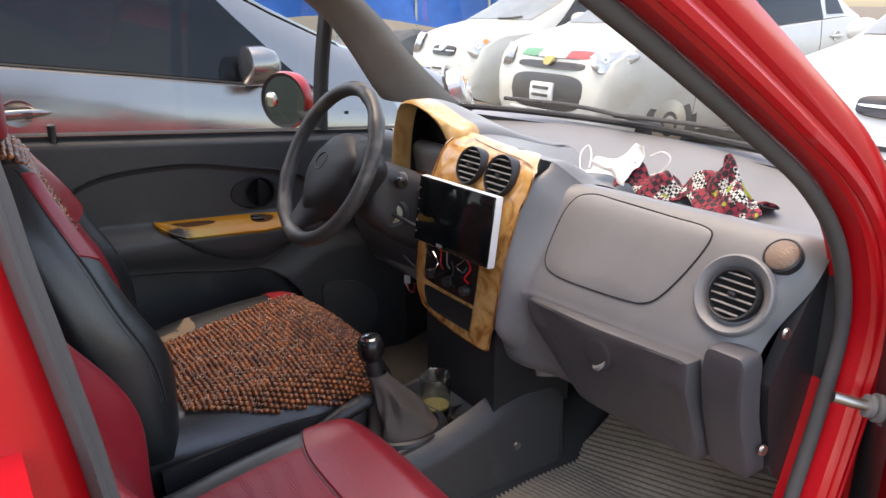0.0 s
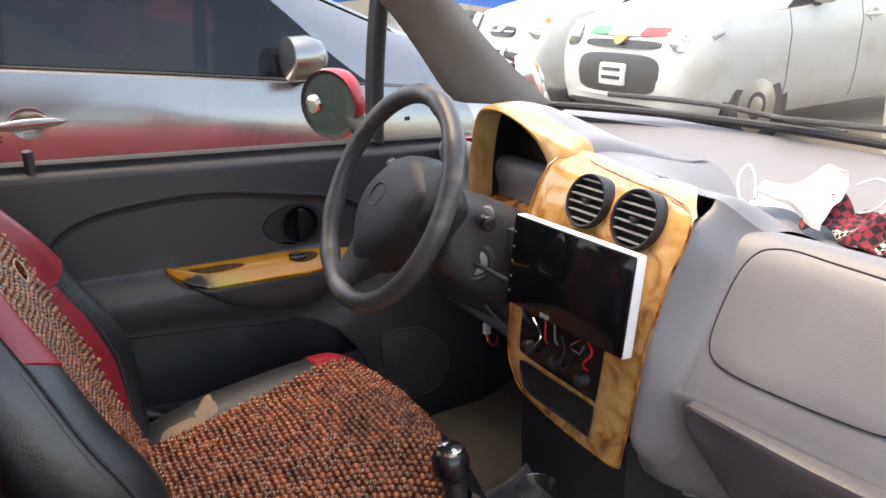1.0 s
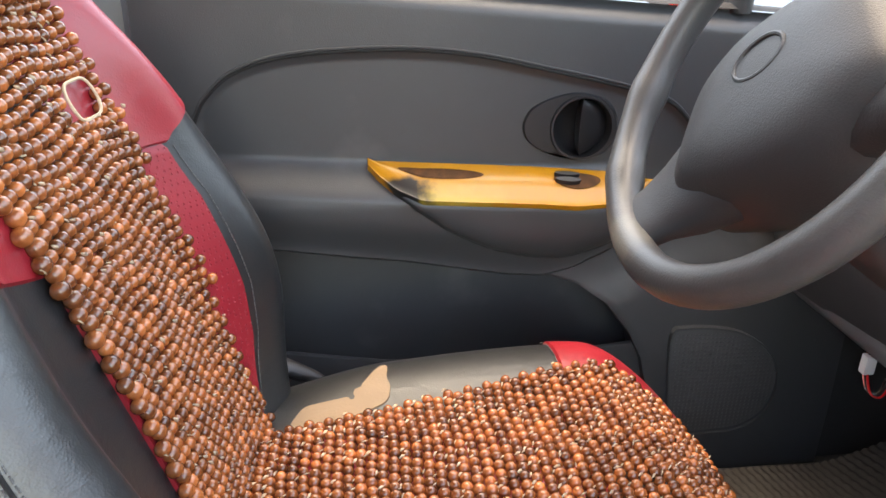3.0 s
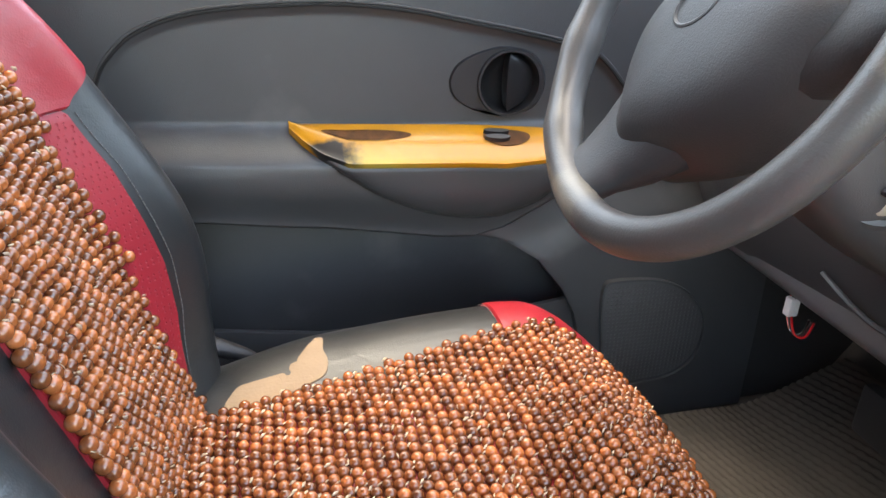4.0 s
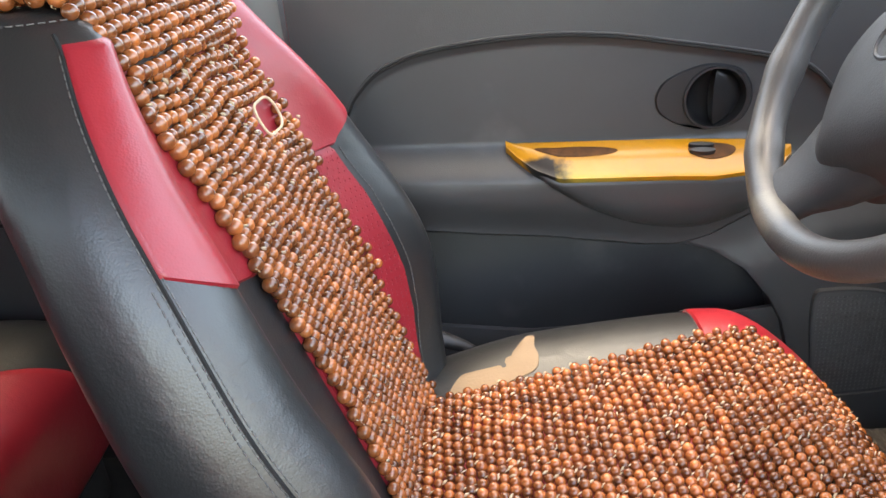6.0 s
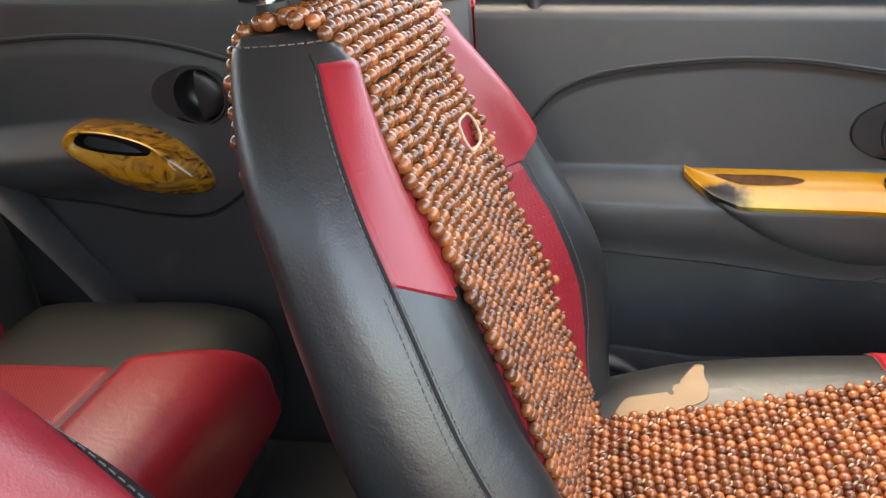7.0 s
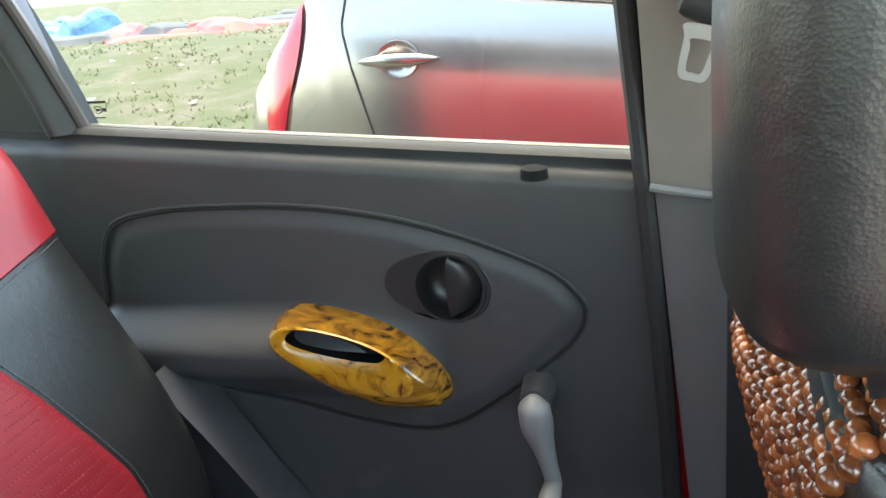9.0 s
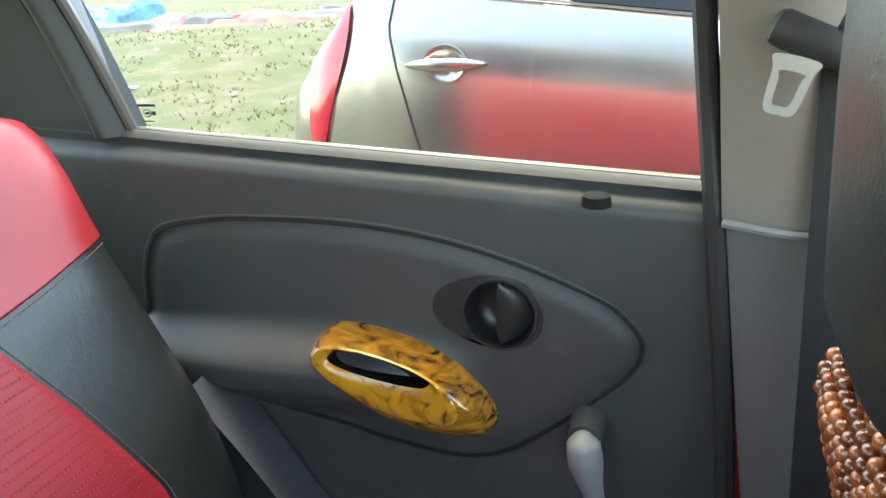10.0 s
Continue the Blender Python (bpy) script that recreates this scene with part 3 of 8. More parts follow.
part("mirror_arm", tube([(0.83, 1.84, 0.905), (0.83, 1.88, 0.915), (0.83, 1.91, 0.93)], 0.022, 10), RUBBER, mir)

part("blind_spot_mirror", turned(rings([oval((0.779, 1.930 + 0.075, 0.955), (0, 0.020, 0), (0, 0, 0.022), 20), oval((0.774, 2.005, 0.955), (0, 0.017, 0), (0, 0, 0.019), 20), oval((0.772, 2.005, 0.955), (0, 0.008, 0), (0, 0, 0.009), 20)], cap_b=True)), CHROME, mir, "small round blind spot mirror")

# rear left door
door_r = thing("door_rear_left", "closed rear door with dark grey card and burr wood pull", "car door")
R_OVAL = [tuple(q) for q in curve([(-0.705, 0.76), (-0.699, 0.80), (-0.691, 0.847), (-0.664, 0.891), (-0.596, 0.908), (-0.522, 0.913), (-0.421, 0.913), (-0.327, 0.903), (-0.240, 0.882), (-0.156, 0.850), (-0.124, 0.825), (-0.113, 0.802), (-0.123, 0.773), (-0.157, 0.737), (-0.218, 0.685), (-0.263, 0.656), (-0.310, 0.646), (-0.385, 0.653), (-0.454, 0.667), (-0.542, 0.680), (-0.64, 0.70)], 150, True)]


def rear_card():
    X, Z = grid(np.linspace(-0.86, -0.056, 200), lambda x: 0 * x + 0.24, sill_r, 170)
    X = X + 0.12 * np.clip(0.94 - Z, 0, 0.5) * step(-0.30, -0.056, X)
    H = np.zeros_like(X)
    H -= 0.020 * step(-0.03, 0.0, Z - sill_r(X)) ** 2
    d = near_line(X, Z, R_OVAL + R_OVAL[:1])
    ox, oz = np.array(R_OVAL).T
    inside = np.zeros(X.shape, bool)
    for (ax, az), (bx, bz) in zip(R_OVAL, R_OVAL[1:] + R_OVAL[:1]):
        if az != bz:
            inside ^= ((az > Z) != (bz > Z)) & (X < (bx - ax) * (Z - az) / (bz - az) + ax)
    H += np.where(inside, 0.004 * step(0, 0.025, d), 0.0)
    zs = np.interp(X, [-0.75, -0.43, -0.3], [0.786, 0.803, 0.79])
    out = np.interp(X, [-0.80, -0.70, -0.55, -0.42, -0.34, -0.27], [0.03, 0.036, 0.046, 0.05, 0.02, 0.0])
    H += out * step(0.0, 0.05, zs - Z) * (1 - step(0.06, 0.13, zs - Z)) * inside
    H += 0.010 * step(0.60, 0.50, Z)
    H = np.where(np.hypot(X + 0.255, Z - 0.826) < 0.0375, -0.045, H)
    return relief(X, Z, H, 1.802)


part("door_card", rear_card(), PLASTIC, door_r, "moulded dark grey plastic card with an oval inset")
# The groove's shade is a black bar on the card, not a cut.
part("groove", tube([(x, 1.8005, z) for x, z in R_OVAL if not (z < 0.745 and x < -0.56)], 0.0025, 6), GROOVE_SHADE, door_r, "black line for the shade of the groove round the inset")
part("inset_lip", tube([(-0.41 + (x + 0.41) * 1.013, 1.8000, 0.79 + (z - 0.79) * 1.030) for x, z in R_OVAL if not (z < 0.745 and x < -0.56)], 0.0018, 6), PLASTIC, door_r)
PULL = curve([(-0.463, 0.780), (-0.440, 0.799), (-0.394, 0.798), (-0.337, 0.784), (-0.295, 0.761), (-0.268, 0.727), (-0.260, 0.703), (-0.273, 0.688), (-0.327, 0.686), (-0.378, 0.699), (-0.423, 0.727), (-0.456, 0.755)], 64, True)
SLOT = curve([(-0.432, 0.781), (-0.418, 0.791), (-0.380, 0.789), (-0.345, 0.781), (-0.322, 0.771), (-0.318, 0.764), (-0.325, 0.758), (-0.335, 0.757), (-0.355, 0.758), (-0.385, 0.762), (-0.412, 0.768), (-0.428, 0.774)], 64, True)


def pull_ring(f, h):
    out = []
    for p, s in zip(PULL, SLOT):
        q = p * (1 - f) + s * f
        out.append((q[0], 1.795 - h, q[1]))
    return out


pull = part("door_pull", rings([pull_ring(0, -0.004), pull_ring(0.0, 0.006), pull_ring(0.05, 0.020), pull_ring(0.15, 0.034), pull_ring(0.34, 0.046), pull_ring(0.46, 0.049)]), PULL_WOOD, door_r, "lacquered brown burr wood pull")
part("pull_rim", rings([pull_ring(0.455, 0.0493), pull_ring(0.50, 0.0515), pull_ring(0.66, 0.0525), pull_ring(0.9, 0.050), pull_ring(1.0, 0.047)]), RIM_WOOD, pull, "ochre rim flecked with brown")
part("pull_slot", rings([pull_ring(1.0, 0.047), [(q[0], q[1] + 0.01, q[2] - 0.002) for q in pull_ring(1.02, 0.047)], [(q[0], q[1] + 0.028, q[2] - 0.004) for q in pull_ring(1.0, 0.047)]], cap_b=True), WORN_BLACK, pull, "dark hand slot")
pull_bowl(door_r, (-0.255, 0.826), 0.074, 1.802)
part("lock_pin", tube([(-0.160, 1.800, 0.945), (-0.160, 1.800, 0.955), (-0.160, 1.800, 0.958)], [0.014, 0.013, 0.008], 14), WORN_BLACK, door_r, "black lock button pushed down")
crank = part("window_crank", tube([(-0.163, 1.762, 0.724), (-0.163, 1.760, 0.712), (-0.160, 1.758, 0.690), (-0.154, 1.757, 0.665), (-0.148, 1.756, 0.640), (-0.144, 1.756, 0.620), (-0.144, 1.756, 0.612)], [0.004, 0.017, 0.018, 0.012, 0.009, 0.009, 0.004], 14, 24), PLASTIC_MID, door_r, "grey plastic window crank")
part("crank_knob", tube([(-0.145, 1.760, 0.622), (-0.146, 1.735, 0.618), (-0.146, 1.722, 0.617), (-0.146, 1.719, 0.617)], [0.009, 0.012, 0.011, 0.004], 12), PLASTIC_MID, crank)
part("crank_hub", tube([(-0.163, 1.806, 0.712), (-0.163, 1.765, 0.712)], [0.02, 0.016], 14), PLASTIC, crank)
part("window_strip", sheet(lambda u, v: (-0.86 + u * 0.80, 1.812 + 0.024 * v, float(sill_r(-0.86 + u * 0.80)) + 0.001 + 0.007 * math.sin(math.pi * v)), 30, 6), RUBBER, door_r)
part("strip_edge", tube([(-0.70, 1.837, float(sill_r(-0.70)) + 0.006), (-0.07, 1.837, float(sill_r(-0.07)) + 0.006)], 0.003, 6), STEEL, door_r, "thin bright edge of the window channel")
part("window_pane", sheet(lambda u, v: (-0.705 - 0.06 * v + u * (0.645 + 0.05 * v), 1.832 - 0.11 * v * v, float(sill_r(-0.70 + u * 0.64)) + v * 0.42), 8, 8), GLASS_REAR, door_r, "side window tinted to dim the view outside")
part("rear_post", sheet(lambda u, v: (-0.74 + 0.042 * u - 0.135 * v, 1.812 + 0.012 * u - 0.02 * math.sin(math.pi * u) - 0.10 * v * v, float(sill_r(-0.72)) + 0.42 * v), 8, 12, 0.03), PLASTIC_BLACK, door_r, "black window post")
part("post_seal", tube([(-0.695, 1.828, 0.996), (-0.715, 1.822, 1.06), (-0.745, 1.81, 1.15), (-0.79, 1.77, 1.30)], 0.007, 8, 16), SEAL, door_r)
part("corner_panel", sheet(lambda u, v: (-0.95 + 0.215 * u - 0.135 * v, 1.815 - 0.10 * v * v, 0.985 + 0.40 * v), 8, 10, 0.03), PLASTIC_BLACK, door_r, "black corner panel behind the window")
part("front_seal", tube([(-0.020, 1.800, 0.56), (-0.035, 1.800, 0.75), (-0.056, 1.800, 0.945), (-0.068, 1.800, 1.05), (-0.078, 1.785, 1.15), (-0.09, 1.74, 1.32)], 0.010, 8, 24), RUBBER, door_r, "black rubber door seal")
part("outer_skin", outer_skin(-0.95, 0.10, sill_r), RED_PAINT, door_r, "glossy red outer panel")
def decal(parent, x, y, z, s):
    """A small printed mark in the corner of a pane: bars and a ring."""
    part("glass_mark", box(x - 0.016 * s, x + 0.016 * s, y - 0.0006, y + 0.0006, z + 0.010 * s, z + 0.014 * s, 0), PLASTIC_BLACK, parent, "small printed maker's mark")
    part("glass_mark", rings([oval((x, y, z), (0.008 * s, 0, 0), (0, 0, 0.006 * s), 20), oval((x, y - 0.0006, z), (0.0065 * s, 0, 0), (0, 0, 0.0045 * s), 20)]), PLASTIC_BLACK, parent)
    part("glass_mark", box(x - 0.004 * s, x + 0.004 * s, y - 0.0006, y + 0.0006, z - 0.002 * s, z + 0.002 * s, 0), PLASTIC_BLACK, parent)
    part("glass_mark", box(x + 0.009 * s, x + 0.015 * s, y - 0.0006, y + 0.0006, z - 0.003 * s, z + 0.003 * s, 0), PLASTIC_BLACK, parent)
    part("glass_mark", box(x - 0.010 * s, x + 0.010 * s, y - 0.0006, y + 0.0006, z - 0.013 * s, z - 0.011 * s, 0), PLASTIC_BLACK, parent)
decal(door_r, -0.672, 1.826, 1.024, 0.75)
decal(door_f, 0.166, 1.80, 0.975, 0.65)
part("glass_mark", box(0.900, 0.912, SIDE + 0.012, SIDE + 0.0132, 0.925, 0.933, 0), PLASTIC_BLACK, door_f, "small dark printed square")

# body shell
body = thing("car_body", "red small hatchback shell seen through its open passenger door", "car")
part("floor_pan", sheet(lambda u, v: (-1.0 + 2.4 * u, 0.50 + 1.30 * v, 0.235 + 0.10 * math.exp(-((v - 0.49) / 0.09) ** 2) + 0.25 * sm(0.90, 1.0, u)), 40, 40, 0.02, (0, 0, -1)), CARPET, body, "dark carpeted floor")
part("pillar_cover", sheet(lambda u, v: (-0.047 + 0.12 * 0.68 * (1 - v) * (1 - u) + 0.172 * u, 1.795 - 0.022 * math.sin(math.pi * u), 0.26 + 0.68 * v), 12, 20, 0.03), PILLAR, body, "grey lower pillar cover")
part("pillar_trim", sheet(lambda u, v: (-0.050 - 0.035 * v + (0.13 - 0.02 * v) * u, 1.790 - 0.025 * math.sin(math.pi * u) - 0.11 * v * v, 0.942 + 0.44 * v), 12, 20, 0.04), BEIGE, body, "beige upper pillar trim")
part("cover_lip", tube([(-0.05, 1.772, 0.943), (0.0, 1.765, 0.938), (0.05, 1.767, 0.936), (0.12, 1.785, 0.935)], 0.004, 8, 16), PLASTIC_MID, body)


def front_post(u, v, y_out):
    """Inner trim of a front pillar from the dash up to the roof."""
    a = curve([(1.02, 0, 0.955), (0.985, 0.0, 0.975), (0.89, 0.012, 1.103), (0.80, 0.03, 1.19), (0.55, 0.08, 1.36)], 21)[int(round(v * 20))]
    b = curve([(1.215, 0.05, 0.94), (1.17, 0.06, 0.96), (1.02, 0.075, 1.085), (0.93, 0.085, 1.175), (0.66, 0.14, 1.38)], 21)[int(round(v * 20))]
    q = a * (1 - u) + b * u
    return (q[0], y_out(q[1] + 0.030 * math.sin(math.pi * u)), q[2])


part("front_pillar_trim", sheet(lambda u, v: front_post(u, v, lambda d: 1.74 - d), 10, 20, 0.03), POST_TRIM, body, "grey-brown windscreen pillar trim")


def roof(u, v):
    x = -1.15 + 1.75 * u
    y = 0.60 + 1.08 * v
    return (x, y, 1.395 + 0.05 * math.sin(math.pi * v) + 0.03 * math.sin(math.pi * u))


part("headliner", sheet(roof, 16, 16), LINER, body, "pale grey cloth headliner")
part("roof_skin", sheet(lambda u, v: tuple(np.array(roof(u, v)) + (0, 0, 0.03)), 16, 16, 0.01, (0, 0, 1)), RED_PAINT, body, "red roof")
for side in (0, 1):
    ye = (0.60, 1.68)[side]
    part("roof_rail", tube([(-1.15, ye, 1.39), (-0.3, ye, 1.425), (0.35, ye, 1.42), (0.62, ye, 1.385)], 0.04, 10, 20), BEIGE, body)


def screen(u, v):
    y = MID + (u - 0.5) * (1.20 - 0.20 * v)
    k = ((u - 0.5) * 2) ** 2
    x = (1.315 - 0.10 * k) * (1 - v) + (0.66 - 0.06 * k) * v
    return (x, y, 0.940 - 0.008 * k + (1.405 - 0.940) * (v ** 0.93))


part("windscreen", sheet(screen, 20, 12), GLASS_WS, body, "dusty curved windscreen").visible_shadow = False
part("windscreen_seal", tube([screen(u, 0.0) for u in np.linspace(0, 1, 24)], 0.008, 8), RUBBER, body)
part("bonnet", sheet(lambda u, v: (1.33 + 0.62 * u, MID + (v - 0.5) * (1.30 - 0.1 * u), 0.90 - 0.16 * u - 0.12 * u**4 - 0.05 * (2 * v - 1) ** 2), 16, 16, 0.02, (0, 0, -1)), RED_PAINT, body, "red bonnet")
part("cowl", sheet(lambda u, v: (1.30 + 0.10 * u - 0.09 * (2 * v - 1) ** 2, MID + (v - 0.5) * 1.22, 0.915 - 0.012 * u), 6, 24, 0.01, (0, 0, -1)), PLASTIC_BLACK, body, "black plastic cowl")
for x_off, y0, y1 in ((0.0, 0.70, 1.22), (0.0, 1.12, 1.62)):
    part("wiper", tube([(1.345, y0, 0.940), (1.335, (y0 + y1) / 2, 0.958), (1.295, y1, 0.958)], 0.0055, 8, 14), RUBBER, body, "black wiper blade")
part("front_bulkhead", sheet(lambda u, v: (1.30, 0.50 + 1.30 * u, 0.24 + 0.68 * v), 4, 4, 0.02, (1, 0, 0)), CARPET, body)
part("tail_panel", sheet(lambda u, v: (-1.28 + 0.12 * v, 0.52 + 1.26 * u, 0.25 + 0.66 * v), 6, 6, 0.03, (-1, 0, 0)), CARPET, body)
# Out of view; its tint cuts the daylight from the tail.
part("tailgate_pane", sheet(lambda u, v: (-1.16 + 0.05 * v, 0.62 + 1.06 * u, 0.92 + 0.45 * v), 6, 6), GLASS_REAR, body)

part("kick_panel", sheet(lambda u, v: (0.98 + 0.34 * u, 1.765, 0.24 + 0.58 * v), 4, 4, 0.03), CARPET, body, "dark footwell side")
part("kick_panel", sheet(lambda u, v: (1.02 + 0.30 * u, 0.535, 0.24 + 0.62 * v), 4, 4, 0.03, (0, -1, 0)), CARPET, body, "dark footwell side")
belt = thing("seat_belt", "black seat belt with a clear plastic tongue on the pillar", "seat belt")
part("webbing", sheet(lambda u, v: (0.000 + 0.046 * u + 0.03 * v, 1.757 - 0.012 * v, 1.36 - 0.82 * v), 4, 20, 0.002), mat("black_webbing", (0.012, 0.012, 0.013), 0.8, grain=700, bump=0.6), belt, "black woven webbing")
part("guide", moved(box(-0.050, 0.050, -0.010, 0.010, -0.014, 0.014, 0.008), Matrix.Translation((0.018, 1.742, 1.088)) @ Matrix.Rotation(radians(24), 4, "Y")), PLASTIC_BLACK, belt, "black belt guide")
TG = curve([(-0.026, 0.030), (0.026, 0.030), (0.024, 0.012), (0.019, -0.036), (0.0, -0.042), (-0.019, -0.036), (-0.024, 0.012)], 48, True)
TH = [q * 0.0 + (np.array((q[0] * 0.55, q[1] * 0.62 - 0.006))) for q in TG]
tgm = Matrix.Translation((-0.013, 1.728, 1.067)) @ Matrix.Scale(0.60, 4) @ Matrix.Rotation(radians(14), 4, "Y") @ Matrix.Rotation(radians(8), 4, "X")
tg = lambda lp, y: [(q[0], y, q[1]) for q in lp]
part("tongue", moved(rings([tg(TG, 0.0), tg(TH, 0.0), tg(TH, 0.005), tg(TG, 0.005), tg(TG, 0.0)]), tgm), mat("milky_plastic", (0.42, 0.42, 0.39), 0.2, coat=0.4), belt, "milky plastic belt tongue")

# the near side: closed rear door, middle pillar, open front doorway
part("side_wall", sheet(lambda u, v: (-1.25 + 1.26 * u, 0.50, 0.26 + 0.68 * v), 6, 6, 0.09, (0, -1, 0)), RED_PAINT, body, "red rear side of the car")
part("side_lining", sheet(lambda u, v: (-1.25 + 1.26 * u, 0.504, 0.26 + 0.68 * v), 6, 6), PLASTIC, body)


# Pane and corner panels out of view, added to darken the rear cabin.
part("rear_side_pane", sheet(lambda u, v: (-0.72 - 0.06 * v + u * (0.70 + 0.05 * v), 0.47 + 0.11 * v * v, 0.94 + v * 0.45), 8, 8), GLASS_REAR, body, "unseen rear side window, tinted to dim the cabin")
part("rear_corner_panel", sheet(lambda u, v: (-1.20 + 0.49 * u - 0.10 * v, 0.475 + 0.11 * v * v, 0.93 + 0.46 * v), 8, 10, 0.03), PLASTIC_BLACK, body, "black corner panel behind the window")
part("rear_corner_panel", sheet(lambda u, v: (-1.20 + 0.27 * u - 0.10 * v, 1.80 - 0.11 * v * v, 0.93 + 0.46 * v), 8, 10, 0.03, (0, -1, 0)), PLASTIC_BLACK, body, "black corner panel behind the window")


def strip(line, wid, y, thick, seg=24):
    """A flat pillar that follows a line in x and z, wid wide (one width, or one for each point of the line)."""
    ln = curve(line, seg)
    ws = np.interp(np.linspace(0, 1, seg), np.linspace(0, 1, len(wid)), wid) if hasattr(wid, "__len__") else [wid] * seg
    lf, rt = [], []
    for i, q in enumerate(ln):
        d = ln[min(i + 1, seg - 1)] - ln[max(i - 1, 0)]
        d = d / np.linalg.norm(d)
        nx, nz = -d[1], d[0]
        yy = y(q[1]) if callable(y) else y
        lf.append((q[0] + nx * ws[i], yy, q[1] + nz * ws[i]))
        rt.append((q[0], yy, q[1]))
    rows = [rt]
    for f, h in ((0.06, 0.006), (0.14, 0.010), (0.40, 0.012), (0.46, 0.020), (0.62, 0.024), (0.90, 0.018)):
        rows.append([(a[0] * (1 - f) + b[0] * f, a[1] - h, a[2] * (1 - f) + b[2] * f) for a, b in zip(rt, lf)])
    rows.append(lf)
    back = [[(q[0], q[1] + thick, q[2]) for q in r] for r in (lf, rt)]
    return rings([*rows, *back, rt], closed=False)


lean = lambda z: 0.485 + 0.11 * max(0.0, (z - 0.92) / 0.46) ** 2
part("middle_pillar", strip([(0.082, 0.28), (0.070, 0.60), (0.046, 0.876), (0.020, 1.065), (0.004, 1.15), (-0.023, 1.38)], 0.15, lean, 0.05), RED_PAINT, body, "red middle pillar")
part("doorway_seal", strip([(0.100, 0.28), (0.086, 0.60), (0.062, 0.876), (0.048, 0.980), (0.036, 1.055), (0.026, 1.13), (-0.015, 1.38)], 0.017, lambda z: lean(z) - 0.002, 0.012), SEAL, body, "flat grey doorway seal")
part("pillar_lining", strip([(0.078, 0.28), (0.065, 0.60), (0.040, 0.876), (0.015, 1.065), (-0.02, 1.38)], 0.10, lambda z: lean(z) + 0.075, 0.02), SEAL, body)
DOORWAY = [(0.20, 1.375), (0.38, 1.275), (0.502, 1.208), (0.615, 1.146), (0.749, 1.068), (0.879, 0.987), (0.965, 0.905), (1.010, 0.82), (1.022, 0.74), (0.993, 0.607), (0.962, 0.50), (0.93, 0.36)]
lean_a = lambda z: 0.470 + 0.02 * max(0.0, (z - 0.95) / 0.46)
part("front_pillar", strip([(q[0] + 0.012, q[1] + 0.008) for q in DOORWAY], [0.075, 0.075, 0.075, 0.072, 0.070, 0.068, 0.060, 0.048, 0.035, 0.03, 0.03, 0.03], lean_a, 0.06, 40), RED_PAINT, body, "glossy red windscreen pillar and door frame")
part("doorway_seal", tube([(x, lean_a(z) + 0.03, z) for x, z in DOORWAY], 0.011, 10, 50), SEAL, body, "grey doorway seal")
part("doorway_flange", tube([(x + 0.03, lean_a(z) - 0.012, z + 0.012) for x, z in DOORWAY], 0.010, 8, 50), RED_PAINT, body)
part("sill", sheet(lambda u, v: (-0.05 + 1.10 * u, 0.44 + 0.12 * v, 0.30 - 0.05 * abs(2 * v - 1) ** 3), 8, 10, 0.12, (0, 0, -1)), RED_PAINT, body, "red door sill")
part("wing", sheet(lambda u, v: (1.13 + 0.8 * u, 0.47 - 0.02 * math.sin(math.pi * v), 0.40 + (0.40 - 0.12 * u) * v), 8, 8, 0.03, (0, 1, 0)), RED_PAINT, body, "red front wing")
part("wing", sheet(lambda u, v: (1.13 + 0.8 * u, 1.86 - 0.02 * math.sin(math.pi * v), 0.40 + (0.40 - 0.12 * u) * v), 8, 8, 0.03, (0, -1, 0)), RED_PAINT, body, "red front wing")


def road_wheel(x, y, out):
    """A tyre with its rim; out is the side that faces away from the car."""
    disc = lambda r, d: [(x + r * math.cos(t), y + out * d, 0.272 + r * math.sin(t)) for t in np.linspace(0, 2 * math.pi, 40, endpoint=False)]
    w = part("wheel", rings([disc(0.19, -0.16), disc(0.262, -0.155), disc(0.272, -0.13), disc(0.272, -0.02), disc(0.260, 0.0), disc(0.195, 0.0)], cap_a=True, cap_b=True), RUBBER, body, "black tyre")
    part("rim", rings([disc(0.192, 0.002), disc(0.180, 0.006), disc(0.080, -0.004), disc(0.050, 0.006)], cap_b=True), STEEL, w, "grey wheel rim")


for wx in (-0.82, 1.52):
    road_wheel(wx, 0.44, -1)
    road_wheel(wx, 1.88, 1)


# ---- seats ----
PI = math.pi


def spow(v, p):
    return math.copysign(abs(v) ** p, v)


